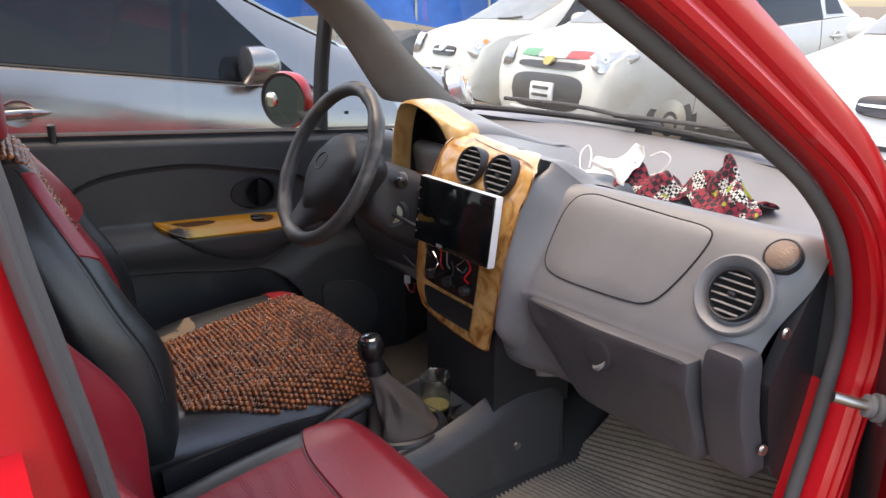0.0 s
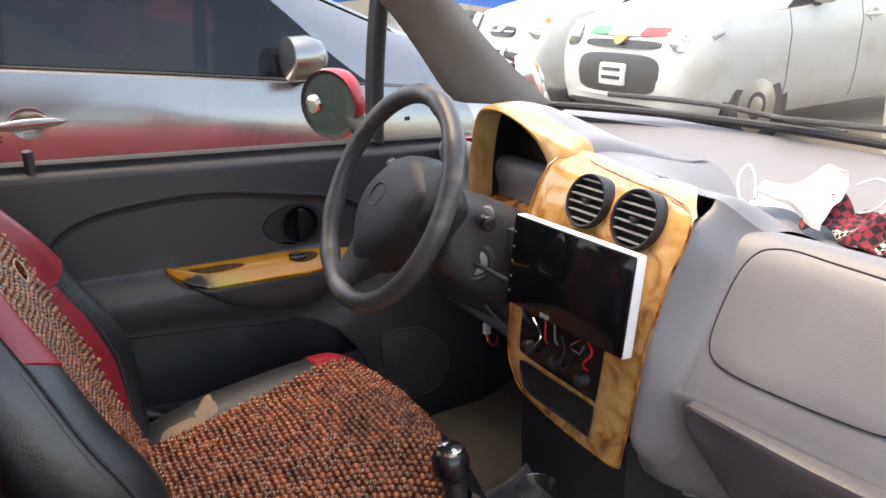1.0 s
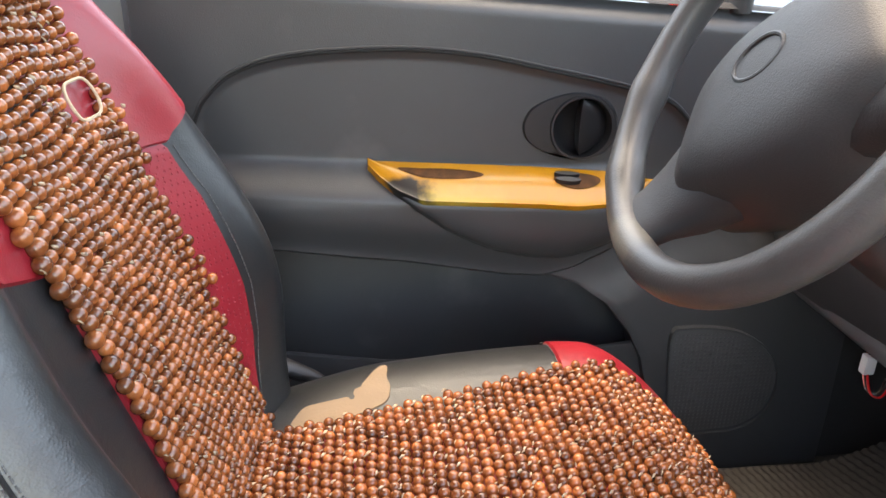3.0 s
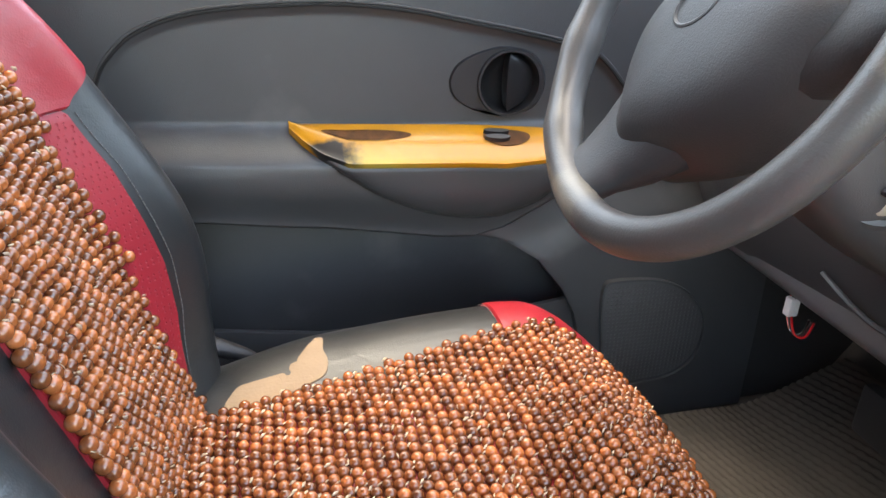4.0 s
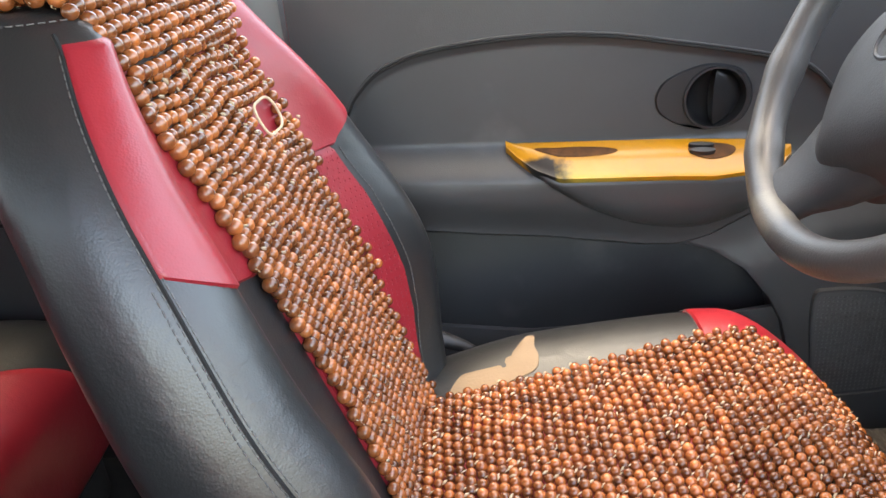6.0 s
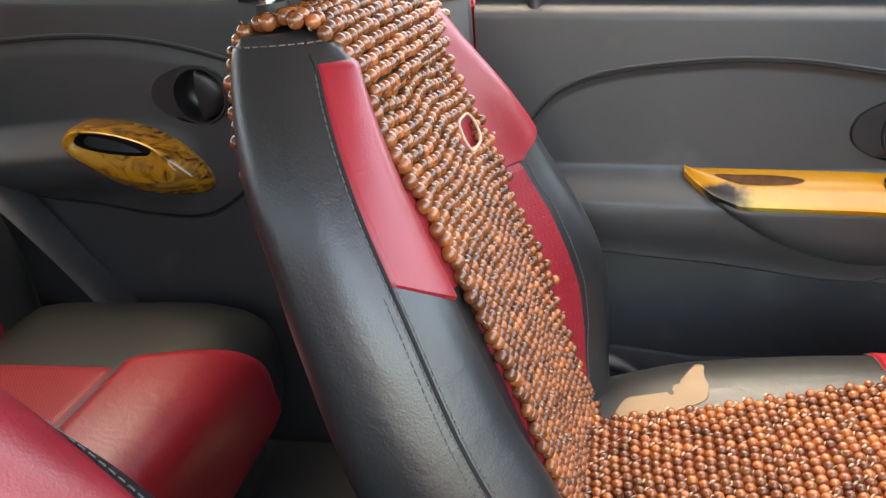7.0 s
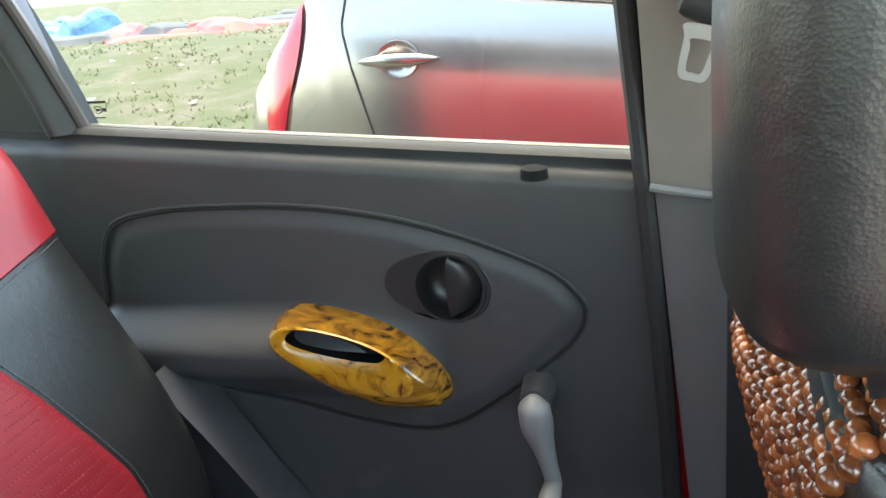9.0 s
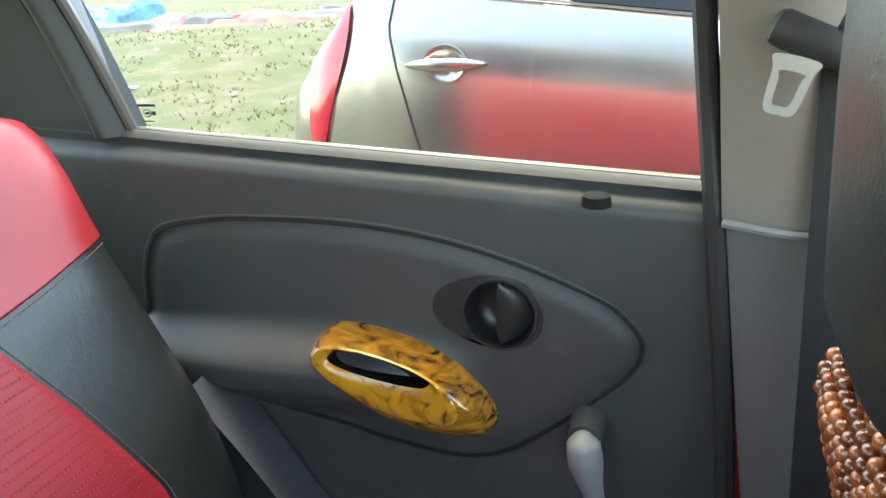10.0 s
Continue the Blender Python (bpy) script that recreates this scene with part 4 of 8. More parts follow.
def back_point(th, v, o, yaw, w0, out=0.0, reach=0.456, left=1.0):
    """Skin of a seat backrest: th goes round the section (0 = left side, 90 degrees = front), v from the crease (0) to the top (1)."""
    t = -0.06 + (reach + 0.06) * v
    end = math.sqrt(max(0.0, 1 - max(0.0, (v - 0.945) / 0.055) ** 2.6))
    wide = w0 * (0.95 + 0.08 * math.sin(PI * v)) * (1 - 0.17 * sm(0.60, 1.0, v)) * (0.82 + 0.18 * end)
    df, dr = 0.045 * (0.12 + 0.88 * end), (0.068 - 0.018 * v) * (1 - 0.40 * sm(0.80, 1.0, v)) * (0.12 + 0.88 * end)
    cs, sn = math.cos(th), math.sin(th)
    far = sm(0.0, 0.6, cs) * left
    wide *= 1 + 0.09 * far * (1 - 0.5 * sm(0.66, 0.9, v))
    if left:
        near = soft(o[2] + t, [0.50, 0.70, 0.822, 0.90, 0.951, 0.985], [0.226, 0.218, 0.190, 0.156, 0.112, 0.080], 0.045)
        wide += (near - wide) * sm(0.15, -0.5, cs)
    if sn > 0:
        w, d = wide * spow(cs, 0.66), df * spow(sn, 0.6)
        q = abs(w) / wide
        swell = 0.072 * math.exp(-((t - 0.13 - 0.04 * far) / (0.13 + 0.015 * far)) ** 2) + 0.012 + 0.024 * left * (1 - far) * sm(0.18, 0.30, t) + 0.022 * far * math.exp(-((t - 0.36) / 0.08) ** 2)
        d += (swell + 0.008 * far) * math.exp(-((q - 0.84) / (0.17 + 0.03 * far + 0.06 * left * (1 - far))) ** 2) * sn ** 0.5
        deep = df
    else:
        w, d = wide * spow(cs, 0.72), dr * spow(sn, 0.80)
        deep = dr
    nw, nd = cs * deep, sn * wide
    k = math.hypot(nw, nd) + 1e-9
    w, d = w + out * nw / k, d + out * nd / k
    x = -0.012 - 0.045 + d - t * 0.333 - 0.012 * sm(0.7, 1.0, v)
    c, s = math.cos(radians(yaw)), math.sin(radians(yaw))
    return (o[0] + x * c + w * s, o[1] + w * c - x * s, o[2] + t)


def side_angle(y, v, *seat, **kw):
    """The angle at which the front of a backrest reaches y."""
    lo, hi = 0.0, PI
    for _ in range(24):
        m = (lo + hi) / 2
        if back_point(m, v, *seat, **kw)[1] > y:
            lo = m
        else:
            hi = m
    return (lo + hi) / 2


def backrest(seat, parent, **kw):
    loops = [[back_point(t, v, *seat, **kw) for t in np.linspace(0, 2 * PI, 80, endpoint=False)] for v in np.linspace(0, 1, 60)]
    return part("backrest", rings(loops, cap_a=True, cap_b=True), LEATHER_BLACK, parent, "black leatherette backrest")


def lifted(u, v, nu, nv):
    return 0.004 * min(1.0, min(u, 1 - u) * nu, min(v, 1 - v) * nv) - 0.0008


def back_patch(seat, ya, yb, v0, v1, name, material, parent, label, nu=40, nv=56, **kw):
    """A sewn panel on the backrest, from the line ya(v) to the line yb(v)."""
    def f(u, v):
        lo = v0(u) if callable(v0) else v0
        b = lo + (v1 - lo) * v
        a0, a1 = side_angle(ya(b), b, *seat, **kw), side_angle(yb(b), b, *seat, **kw)
        return back_point(a0 + (a1 - a0) * u, b, *seat, lifted(u, v, nu, nv), **kw)
    return part(name, sheet(f, nu, nv), material, parent, label)


def seam(pts, parent, r=0.0010, label="grey stitched seam"):
    """A row of stitches: short bars along a line."""
    ln = [np.array(q) for q in pts]
    bm = bmesh.new()
    run, k = 0.0, 0
    length = [0.0]
    for a, b in zip(ln, ln[1:]):
        length.append(length[-1] + np.linalg.norm(b - a))
    n = max(2, int(length[-1] / 0.006))
    P = np.array(ln)
    at = lambda d: np.array([np.interp(d, length, P[:, i]) for i in range(3)])
    for i in range(n):
        d0 = length[-1] * i / n
        a, b = at(d0), at(d0 + 0.0042)
        t = tube([a, b], r * 0.6, 5)
        me = bpy.data.meshes.new("tmp")
        t.to_mesh(me)
        t.free()
        bm.from_mesh(me)
        bpy.data.meshes.remove(me)
    return part("stitching", bm, STITCH, parent, label)


def cushion_point(th, s, o, length, w0, top, out=0.0):
    """Skin of a seat cushion: sections across, s from the rear (0) to the front (1)."""
    x = o[0] - 0.09 + (length + 0.09) * s
    end = math.sqrt(max(0.0, 1 - max(0.0, (s - 0.80) / 0.20) ** 2.4))
    wide = w0 * (0.80 + 0.20 * end) * (0.93 + 0.07 * sm(0, 0.4, s))
    deep = 0.085 * (0.25 + 0.75 * end)
    cs, sn = math.cos(th), math.sin(th)
    sag = o[1] > 1.2
    w, d = wide * spow(cs, 0.6), deep * spow(sn, 0.55)
    q = abs(w) / wide
    rise = 0.03 * sm(0.0, 0.75, s)
    if sag and sn > 0:
        d = deep * sn ** (0.36 if cs > 0 else 0.85)
        rise *= 1 if cs > 0 else 1 - 0.9 * sm(0.45, 0.95, q)
        w *= 1 + 0.02 * sm(0.0, 0.5, cs)
    if sn > 0:
        bolster = 0.022 if not sag else 0.0 if cs > 0 else 0.016
        if sag and cs > 0:
            rise += (0.003 + 0.015 * sm(0.10, 0.40, s)) * (1 - sm(0.74, 1.0, s)) * sm(0.46, 0.86, q) * sm(0.0, 0.4, sn)
        d += (bolster * math.exp(-((q - 0.80) / 0.15) ** 2) - 0.006) * sn * (1 - sm(0.7, 1, s))
    nw, nd = cs * deep, sn * wide
    k = math.hypot(nw, nd) + 1e-9
    return (x, o[1] + w + out * nw / k, top - 0.085 + d + rise - 0.03 * sm(0.8, 1.0, s) + out * nd / k)


def cushion(cs, parent):
    loops = [[cushion_point(t, s, *cs) for t in np.linspace(0, 2 * PI, 72, endpoint=False)] for s in np.linspace(0, 1, 48)]
    return part("seat_cushion", rings(loops, cap_a=True, cap_b=True), LEATHER_BLACK, parent, "black leatherette seat cushion")


def cushion_patch(cs, th0, th1, s0, s1, name, material, parent, label, nu=44, nv=56):
    def f(u, v):
        return cushion_point(th0 + (th1 - th0) * u, s0(u) + (s1(u) - s0(u)) * v, *cs, lifted(u, v, nu, nv))
    return part(name, sheet(f, nu, nv), material, parent, label)


D_SEAT = ((0.272, 1.415, 0.512), 4.0, 0.225)
D_CUSH = ((0.272, 1.412, 0.512), 0.455, 0.235, 0.512)
zv = lambda z: (z - 0.512 + 0.06) / 0.516
vz = lambda v: 0.452 + 0.516 * v
driver = thing("driver_seat", "black and dark red leatherette driver's seat with a torn cushion", "car seat", "front seats")
bk = backrest(D_SEAT, driver)
NEAR_SEAM = radians(155)


def near_panel(u, v):
    """The smooth red panel of the side towards the passenger: from the side seam round to the beads."""
    low = 0.824 - 0.062 * u ** 1.1
    z = low + (0.950 - low) * v
    a1 = side_angle(1.37, zv(z), *D_SEAT)
    return back_point(NEAR_SEAM + (a1 - NEAR_SEAM) * u, zv(z), *D_SEAT, lifted(u, v, 40, 48))


part("red_panel", sheet(near_panel, 40, 48), LEATHER_RED, bk, "smooth red side panel")
back_patch(D_SEAT, lambda v: 1.40, lambda v: 1.366, zv(0.50), zv(0.765), "red_panel", LEATHER_RED, bk, "red centre panel under the beads")
back_patch(D_SEAT, lambda v: float(np.interp(vz(v), [0.790, 0.80, 0.82, 0.86, 0.96], [1.584, 1.592, 1.618, 1.652, 1.655])), lambda v: 1.46, zv(0.791), zv(0.965), "red_panel", LEATHER_RED, bk, "smooth red side panel")
back_patch(D_SEAT, lambda v: float(np.interp(vz(v), [0.50, 0.55, 0.60, 0.65, 0.74, 0.80], [1.545, 1.562, 1.577, 1.584, 1.588, 1.583])), lambda v: 1.40, zv(0.505), zv(0.793), "red_panel", LEATHER_DOTS, bk, "perforated red panel")
for off, top in ((-1.2, 0.945), (1.5, 0.945), (-3.6, 0.820)):
    seam([back_point(NEAR_SEAM - radians(off), v, *D_SEAT, 0.0008) for v in np.linspace(zv(0.56), zv(top), 70)], bk)
# A black line paints the shade of the seam; the leatherette isn't sunk.
part("side_seam", tube([back_point(NEAR_SEAM, v, *D_SEAT, 0.0002) for v in np.linspace(zv(0.55), zv(0.955), 60)], 0.0015, 6), GROOVE_SHADE, bk, "black line for the shade of the side seam")
seam([back_point(t, zv(0.962), *D_SEAT, 0.001) for t in np.linspace(PI * 0.80, PI * 1.25, 30)], bk)
ck = cushion(D_CUSH, driver)
cushion_patch(D_CUSH, PI * 0.5, PI * 0.04, lambda u: 0.74 - 0.012 * u, lambda u: 0.985, "red_panel", LEATHER_RED, ck, "red front panel")
cushion_patch(D_CUSH, PI * 0.42, PI * 0.62, lambda u: 0.05, lambda u: 0.735, "red_panel", LEATHER_DOTS, ck, "red centre panel under the beads")
seam([cushion_point(t, 0.737 - 0.012 * (0.5 - t / PI) / 0.46, *D_CUSH, 0.002) for t in np.linspace(PI * 0.5, PI * 0.05, 30)], ck)
seam([cushion_point(PI * 0.10, s_, *D_CUSH, 0.0012) for s_ in np.linspace(0.30, 0.72, 40)], ck)


def torn():
    """Tan backing bared by a torn cover, with a ragged edge."""
    base = [(0.300, 1.535), (0.306, 1.556), (0.316, 1.565), (0.332, 1.562), (0.345, 1.570), (0.352, 1.566), (0.356, 1.558), (0.362, 1.556), (0.367, 1.566), (0.364, 1.577), (0.374, 1.585), (0.384, 1.590), (0.386, 1.603), (0.392, 1.616), (0.400, 1.610), (0.398, 1.592), (0.402, 1.575), (0.395, 1.555), (0.37, 1.545), (0.33, 1.530)]
    ln = curve([(x + 0.003 * noise.noise(Vector((x * 90, y * 90, 0))), y + 0.004 * noise.noise(Vector((x * 90, y * 90, 5)))) for x, y in base], 140, True)

    def lay(q, up):
        s = (q[0] - 0.182) / 0.545
        lo, hi = 0.0, PI
        for _ in range(22):
            m = (lo + hi) / 2
            if cushion_point(m, s, *D_CUSH)[1] > q[1]:
                lo = m
            else:
                hi = m
        return cushion_point((lo + hi) / 2, s, *D_CUSH, up)
    c = np.mean(ln, axis=0)
    loops = [[lay(c + (q - c) * f, h) for q in ln] for f, h in ((1.0, -0.001), (0.99, 0.0016), (0.75, 0.0016), (0.4, 0.0015))]
    return rings(loops, cap_b=True)


part("torn_patch", torn(), FOAM, ck, "tan backing where the cover is torn")
recl = part("recline_lever", tube([(0.235, 1.662, 0.50), (0.27, 1.668, 0.505), (0.31, 1.668, 0.49), (0.33, 1.668, 0.478)], [0.012, 0.013, 0.009, 0.006], 10, 14), PLASTIC_BLACK, driver, "black recliner lever")
part("lever_plate", tube([(0.245, 1.655, 0.51), (0.245, 1.672, 0.51)], 0.014, 14), STEEL, recl, "steel pivot")
part("seat_base", box(0.26, 0.62, 1.22, 1.60, 0.27, 0.44, 0.02), PLASTIC_BLACK, driver, "dark seat base on its rails")
part("side_shield", sheet(lambda u, v: (0.22 + 0.44 * u, 1.176 - 0.012 * math.sin(PI * v), 0.34 + (0.10 + 0.02 * math.sin(PI * u)) * v), 12, 8, 0.012, (0, 1, 0)), PLASTIC_BLACK, driver, "black plastic side shield")
part("brake_lever", tube([(0.40, 1.150, 0.375), (0.47, 1.150, 0.425), (0.55, 1.150, 0.462), (0.60, 1.150, 0.475), (0.61, 1.150, 0.476)], [0.016, 0.015, 0.016, 0.015, 0.006], 12, 18), PLASTIC_BLACK, driver, "black lever beside the seat")
# headrest
hr = part("headrest", rings([oval((0.040 - 0.10 * (z - 1.0) * 0.3, 1.43, z), (0.056 * f, 0, 0), (0, 0.094 * f, 0), 48, 0.62) for z, f in ((0.990, 0.78), (0.994, 0.90), (1.006, 0.985), (1.03, 1.0), (1.10, 1.02), (1.16, 1.0), (1.195, 0.92), (1.21, 0.72))], cap_a=True, cap_b=True), LEATHER_BLACK, driver, "black leatherette headrest with a red front")


def hr_face(u, v):
    t = -PI * 0.46 + PI * 0.92 * u
    z = 1.000 + 0.20 * v
    f = float(np.interp(z, [0.99, 1.0, 1.006, 1.03, 1.10, 1.16, 1.195, 1.21], [0.78, 0.95, 0.985, 1.0, 1.02, 1.0, 0.92, 0.72]))
    return (0.040 - 0.03 * (z - 1.0) + (0.056 * f + 0.003) * spow(math.cos(t), 0.62), 1.43 + (0.094 * f + 0.003) * spow(math.sin(t), 0.62) * 0.995, z)


part("red_face", sheet(hr_face, 28, 16), LEATHER_RED, hr, "red front of the headrest")
seam([(0.058 - 0.03 * (z - 1.0), 1.333 - 0.002, z) for z in np.linspace(1.003, 1.19, 20)], hr)
for y in (1.378, 1.482):
    part("headrest_post", tube([(0.050, y, 0.94), (0.046, y, 1.0)], 0.006, 12), CHROME, driver, "chrome headrest post")
    part("post_collar", tube([(0.051, y, 0.970), (0.050, y, 0.984)], 0.012, 14), PLASTIC_BLACK, driver)

# passenger seat
P_SEAT = ((0.168, 0.864, 0.505), 0.0, 0.252)
P_CUSH = ((0.240, 0.862, 0.505), 0.335, 0.228, 0.495)
passenger = thing("passenger_seat", "black and dark red leatherette passenger seat", "car seat", "front seats")
bk2 = backrest(P_SEAT, passenger, reach=0.435, left=0.0)
back_patch(P_SEAT, lambda v: 1.088 - 0.03 * sm(0.85, 1, v), lambda v: 0.640 + 0.03 * sm(0.85, 1, v), 0.06, 0.988, "red_panel", LEATHER_RED, bk2, "smooth red front panel", reach=0.435, left=0.0)
seam([back_point(side_angle(1.092 - 0.03 * sm(0.85, 1, v), v, *P_SEAT, reach=0.435, left=0.0), v, *P_SEAT, 0.001, reach=0.435, left=0.0) for v in np.linspace(0.3, 0.95, 50)], bk2)
ck2 = cushion(P_CUSH, passenger)
cushion_patch(P_CUSH, PI * 0.03, PI * 0.97, lambda u: 0.58 + 0.22 * (2 * u - 1) ** 2, lambda u: 0.985, "red_panel", LEATHER_RED, ck2, "smooth red front panel")
cushion_patch(P_CUSH, PI * 0.34, PI * 0.66, lambda u: 0.08, lambda u: 0.5795 + 0.22 * (0.34 * (2 * u - 1)) ** 2, "red_panel", LEATHER_DOTS, ck2, "perforated red centre panel")
seam([cushion_point(t, 0.575 + 0.22 * (2 * t / PI - 1) ** 2 / 0.88, *P_CUSH, 0.002) for t in np.linspace(PI * 0.04, PI * 0.96, 40)], ck2)
part("seat_base", box(0.22, 0.50, 0.68, 1.05, 0.27, 0.42, 0.02), PLASTIC_BLACK, passenger, "dark seat base on its rails")

# rear bench
bench = thing("rear_bench", "black and dark red leatherette rear bench seat", "car seat")
BENCH_LINE = curve([(-0.66, 0.40), (-0.545, 0.47), (-0.525, 0.60), (-0.553, 0.72), (-0.62, 0.855), (-0.655, 0.92), (-0.69, 1.0), (-0.73, 1.045), (-0.80, 1.05), (-0.86, 1.02)], 81)


def bench_back(u, v, out=0.0):
    """v from the crease up and over the top; u along the bench."""
    i = min(79, int(v * 80))
    a, b = BENCH_LINE[i], BENCH_LINE[i + 1]
    ln = a + (b - a) * (v * 80 - i)
    d = (b - a) / np.linalg.norm(b - a)
    nx, nz = d[1], -d[0]
    e = min(u, 1 - u) * 1.205
    inn = 0.055 * (1 - math.sqrt(max(0.0, 1 - (1 - min(1, e / 0.075)) ** 2)))
    return (ln[0] + nx * (out - inn), 0.53 + 1.205 * u, ln[1] + nz * (out - inn))


bb = part("backrest", rings([[bench_back(u, v) for v in np.linspace(0, 1, 81)] for u in 1 - (1 - np.linspace(0, 1, 60)) ** 1.0], closed=False), LEATHER_BLACK, bench, "black leatherette bench backrest")
part("backrest_end", rings([[bench_back(1.0, v) for v in np.linspace(0, 1, 81)], [(-0.86 + (bench_back(1.0, v)[0] + 0.86) * 0.5, 1.738, 0.72 + (bench_back(1.0, v)[2] - 0.72) * 0.7) for v in np.linspace(0, 1, 81)], [(-0.86, 1.74, 0.72 + (bench_back(1.0, v)[2] - 0.72) * 0.5) for v in np.linspace(0, 1, 81)]], closed=False), LEATHER_BLACK, bb)


def bench_v(z):
    for i in range(80):
        if BENCH_LINE[i][1] <= z <= BENCH_LINE[i + 1][1]:
            return (i + (z - BENCH_LINE[i][1]) / (BENCH_LINE[i + 1][1] - BENCH_LINE[i][1])) / 80
    return 1.0


def bench_patch(y0, y1, z0, z1, name, material, label, nu=40, nv=56):
    def f(u, v):
        y = y0 + (y1 - y0) * u
        za, zb = z0(y), z1(y)
        return bench_back((y - 0.53) / 1.205, bench_v(za) + (bench_v(zb) - bench_v(za)) * v, lifted(u, v, nu, nv))
    return part(name, sheet(f, nu, nv), material, bb, label)


TOP_SEAM = lambda y: float(np.interp(y, [1.0, 1.55, 1.611, 1.70, 1.735], [0.885, 0.889, 0.898, 0.915, 0.920]))
bench_patch(1.15, 1.733, TOP_SEAM, lambda y: 1.044, "red_panel", LEATHER_RED, "smooth red upper panel", 48)
bench_patch(0.56, 1.14, TOP_SEAM, lambda y: 1.044, "red_panel", LEATHER_RED, "smooth red upper panel", 48)
def bench_low(u, v):
    """The perforated panel: its outer edge slants out towards the cushion."""
    z = 0.50 + 0.384 * v
    y1 = float(np.interp(z, [0.50, 0.70, 0.80, 0.884], [1.625, 1.607, 1.572, 1.535]))
    return bench_back((1.20 + (y1 - 1.20) * u - 0.53) / 1.205, bench_v(z), lifted(u, v, 40, 56))


part("red_panel", sheet(bench_low, 40, 56), LEATHER_DOTS, bb, "perforated red panel")
bench_patch(0.72, 1.10, lambda y: 0.50, lambda y: 0.862, "red_panel", LEATHER_DOTS, "perforated red panel")
seam([bench_back((y - 0.53) / 1.205, bench_v(TOP_SEAM(y) - 0.004), 0.001) for y in np.linspace(1.2, 1.73, 40)], bb)
seam([bench_back((float(np.interp(z, [0.50, 0.70, 0.80, 0.884], [1.628, 1.610, 1.575, 1.538])) - 0.53) / 1.205, bench_v(z), 0.001) for z in np.linspace(0.52, 0.88, 40)], bb)


def bench_seat(th, s, out=0.0):
    y = 0.53 + 1.245 * s
    e = min(s, 1 - s) * 1.245
    k = math.sqrt(max(0.0, 1 - (1 - min(1, e / 0.13)) ** 2.3))
    cs, sn = math.cos(th), math.sin(th)
    return (-0.40 + (0.228 + out) * (0.80 + 0.20 * k) * spow(cs, 0.6), y, 0.425 + (0.130 + out) * (0.35 + 0.65 * k) * spow(sn, 0.6) + 0.012 * max(0, cs))


bcu = part("seat_cushion", rings([[bench_seat(t, s) for t in np.linspace(0, 2 * PI, 56, endpoint=False)] for s in 0.5 - 0.5 * np.cos(np.linspace(0, PI, 70))], cap_a=True, cap_b=True), LEATHER_BLACK, bench, "black leatherette bench cushion")


def bench_seat_patch(a, b, name, material, label, nu=48, nv=48):
    def f(u, v):
        th, y = a(u, v), b(u, v)
        return bench_seat(th, (y - 0.53) / 1.245, lifted(u, v, nu, nv))
    return part(name, sheet(f, nu, nv), material, bcu, label)


bench_seat_patch(lambda u, v: PI * (0.4165 + 0.45 * u), lambda u, v: 1.16 + 0.375 * v, "red_panel", LEATHER_DOTS, "perforated red panel")
bench_seat_patch(lambda u, v: PI * (0.4135 - 0.52 * u), lambda u, v: 1.16 + (0.40 + 0.15 * u) * v, "red_panel", LEATHER_RED, "smooth red front panel")
bench_seat_patch(lambda u, v: PI * (0.41 - 0.52 * u), lambda u, v: 0.60 + 0.52 * v, "red_panel", LEATHER_RED, "smooth red front panel")
part("bench_base", box(-0.58, -0.22, 0.54, 1.72, 0.24, 0.36, 0.02), CARPET, bench, "dark bench base")
trim_r = part("side_trim", sheet(lambda u, v: (-0.60 + 0.165 * v + 0.035 * u - 0.05 * u * (1 - v), 1.775 - 0.045 * math.sin(PI * u), 0.735 - 0.02 * u - 0.21 * v - 0.05 * v * v), 8, 16, 0.02), PLASTIC_SHADED, bench, "dark grey plastic side trim")

# bead cover
beads = thing("bead_seat_cover", "brown wooden bead cover draped over the driver's seat", "seat cover")


def bead(r=0.0057, seg=12, ring=8):
    loops = []
    for j in range(1, ring):
        a = 0.2 + (PI - 0.4) * (j - 1) / (ring - 2)
        loops.append([(r * math.sin(a) * math.cos(t), r * math.sin(a) * math.sin(t), r * 0.96 * math.cos(a)) for t in np.linspace(0, 2 * PI, seg, endpoint=False)])
    return rings(loops, cap_a=True, cap_b=True)


def seat_at(y, s, out):
    lo, hi = 0.0, PI
    for _ in range(24):
        m = (lo + hi) / 2
        if cushion_point(m, s, *D_CUSH)[1] > y:
            lo = m
        else:
            hi = m
    return cushion_point((lo + hi) / 2, s, *D_CUSH, out)


PITCH, ROW = 0.0114, 0.0100
spots = []
rnd = random.Random(4)


def row_of(y0, y1, odd):
    n = int((y1 - y0) / PITCH)
    return [y0 + (PITCH / 2 if odd else 0) + k * PITCH for k in range(n + 1)]


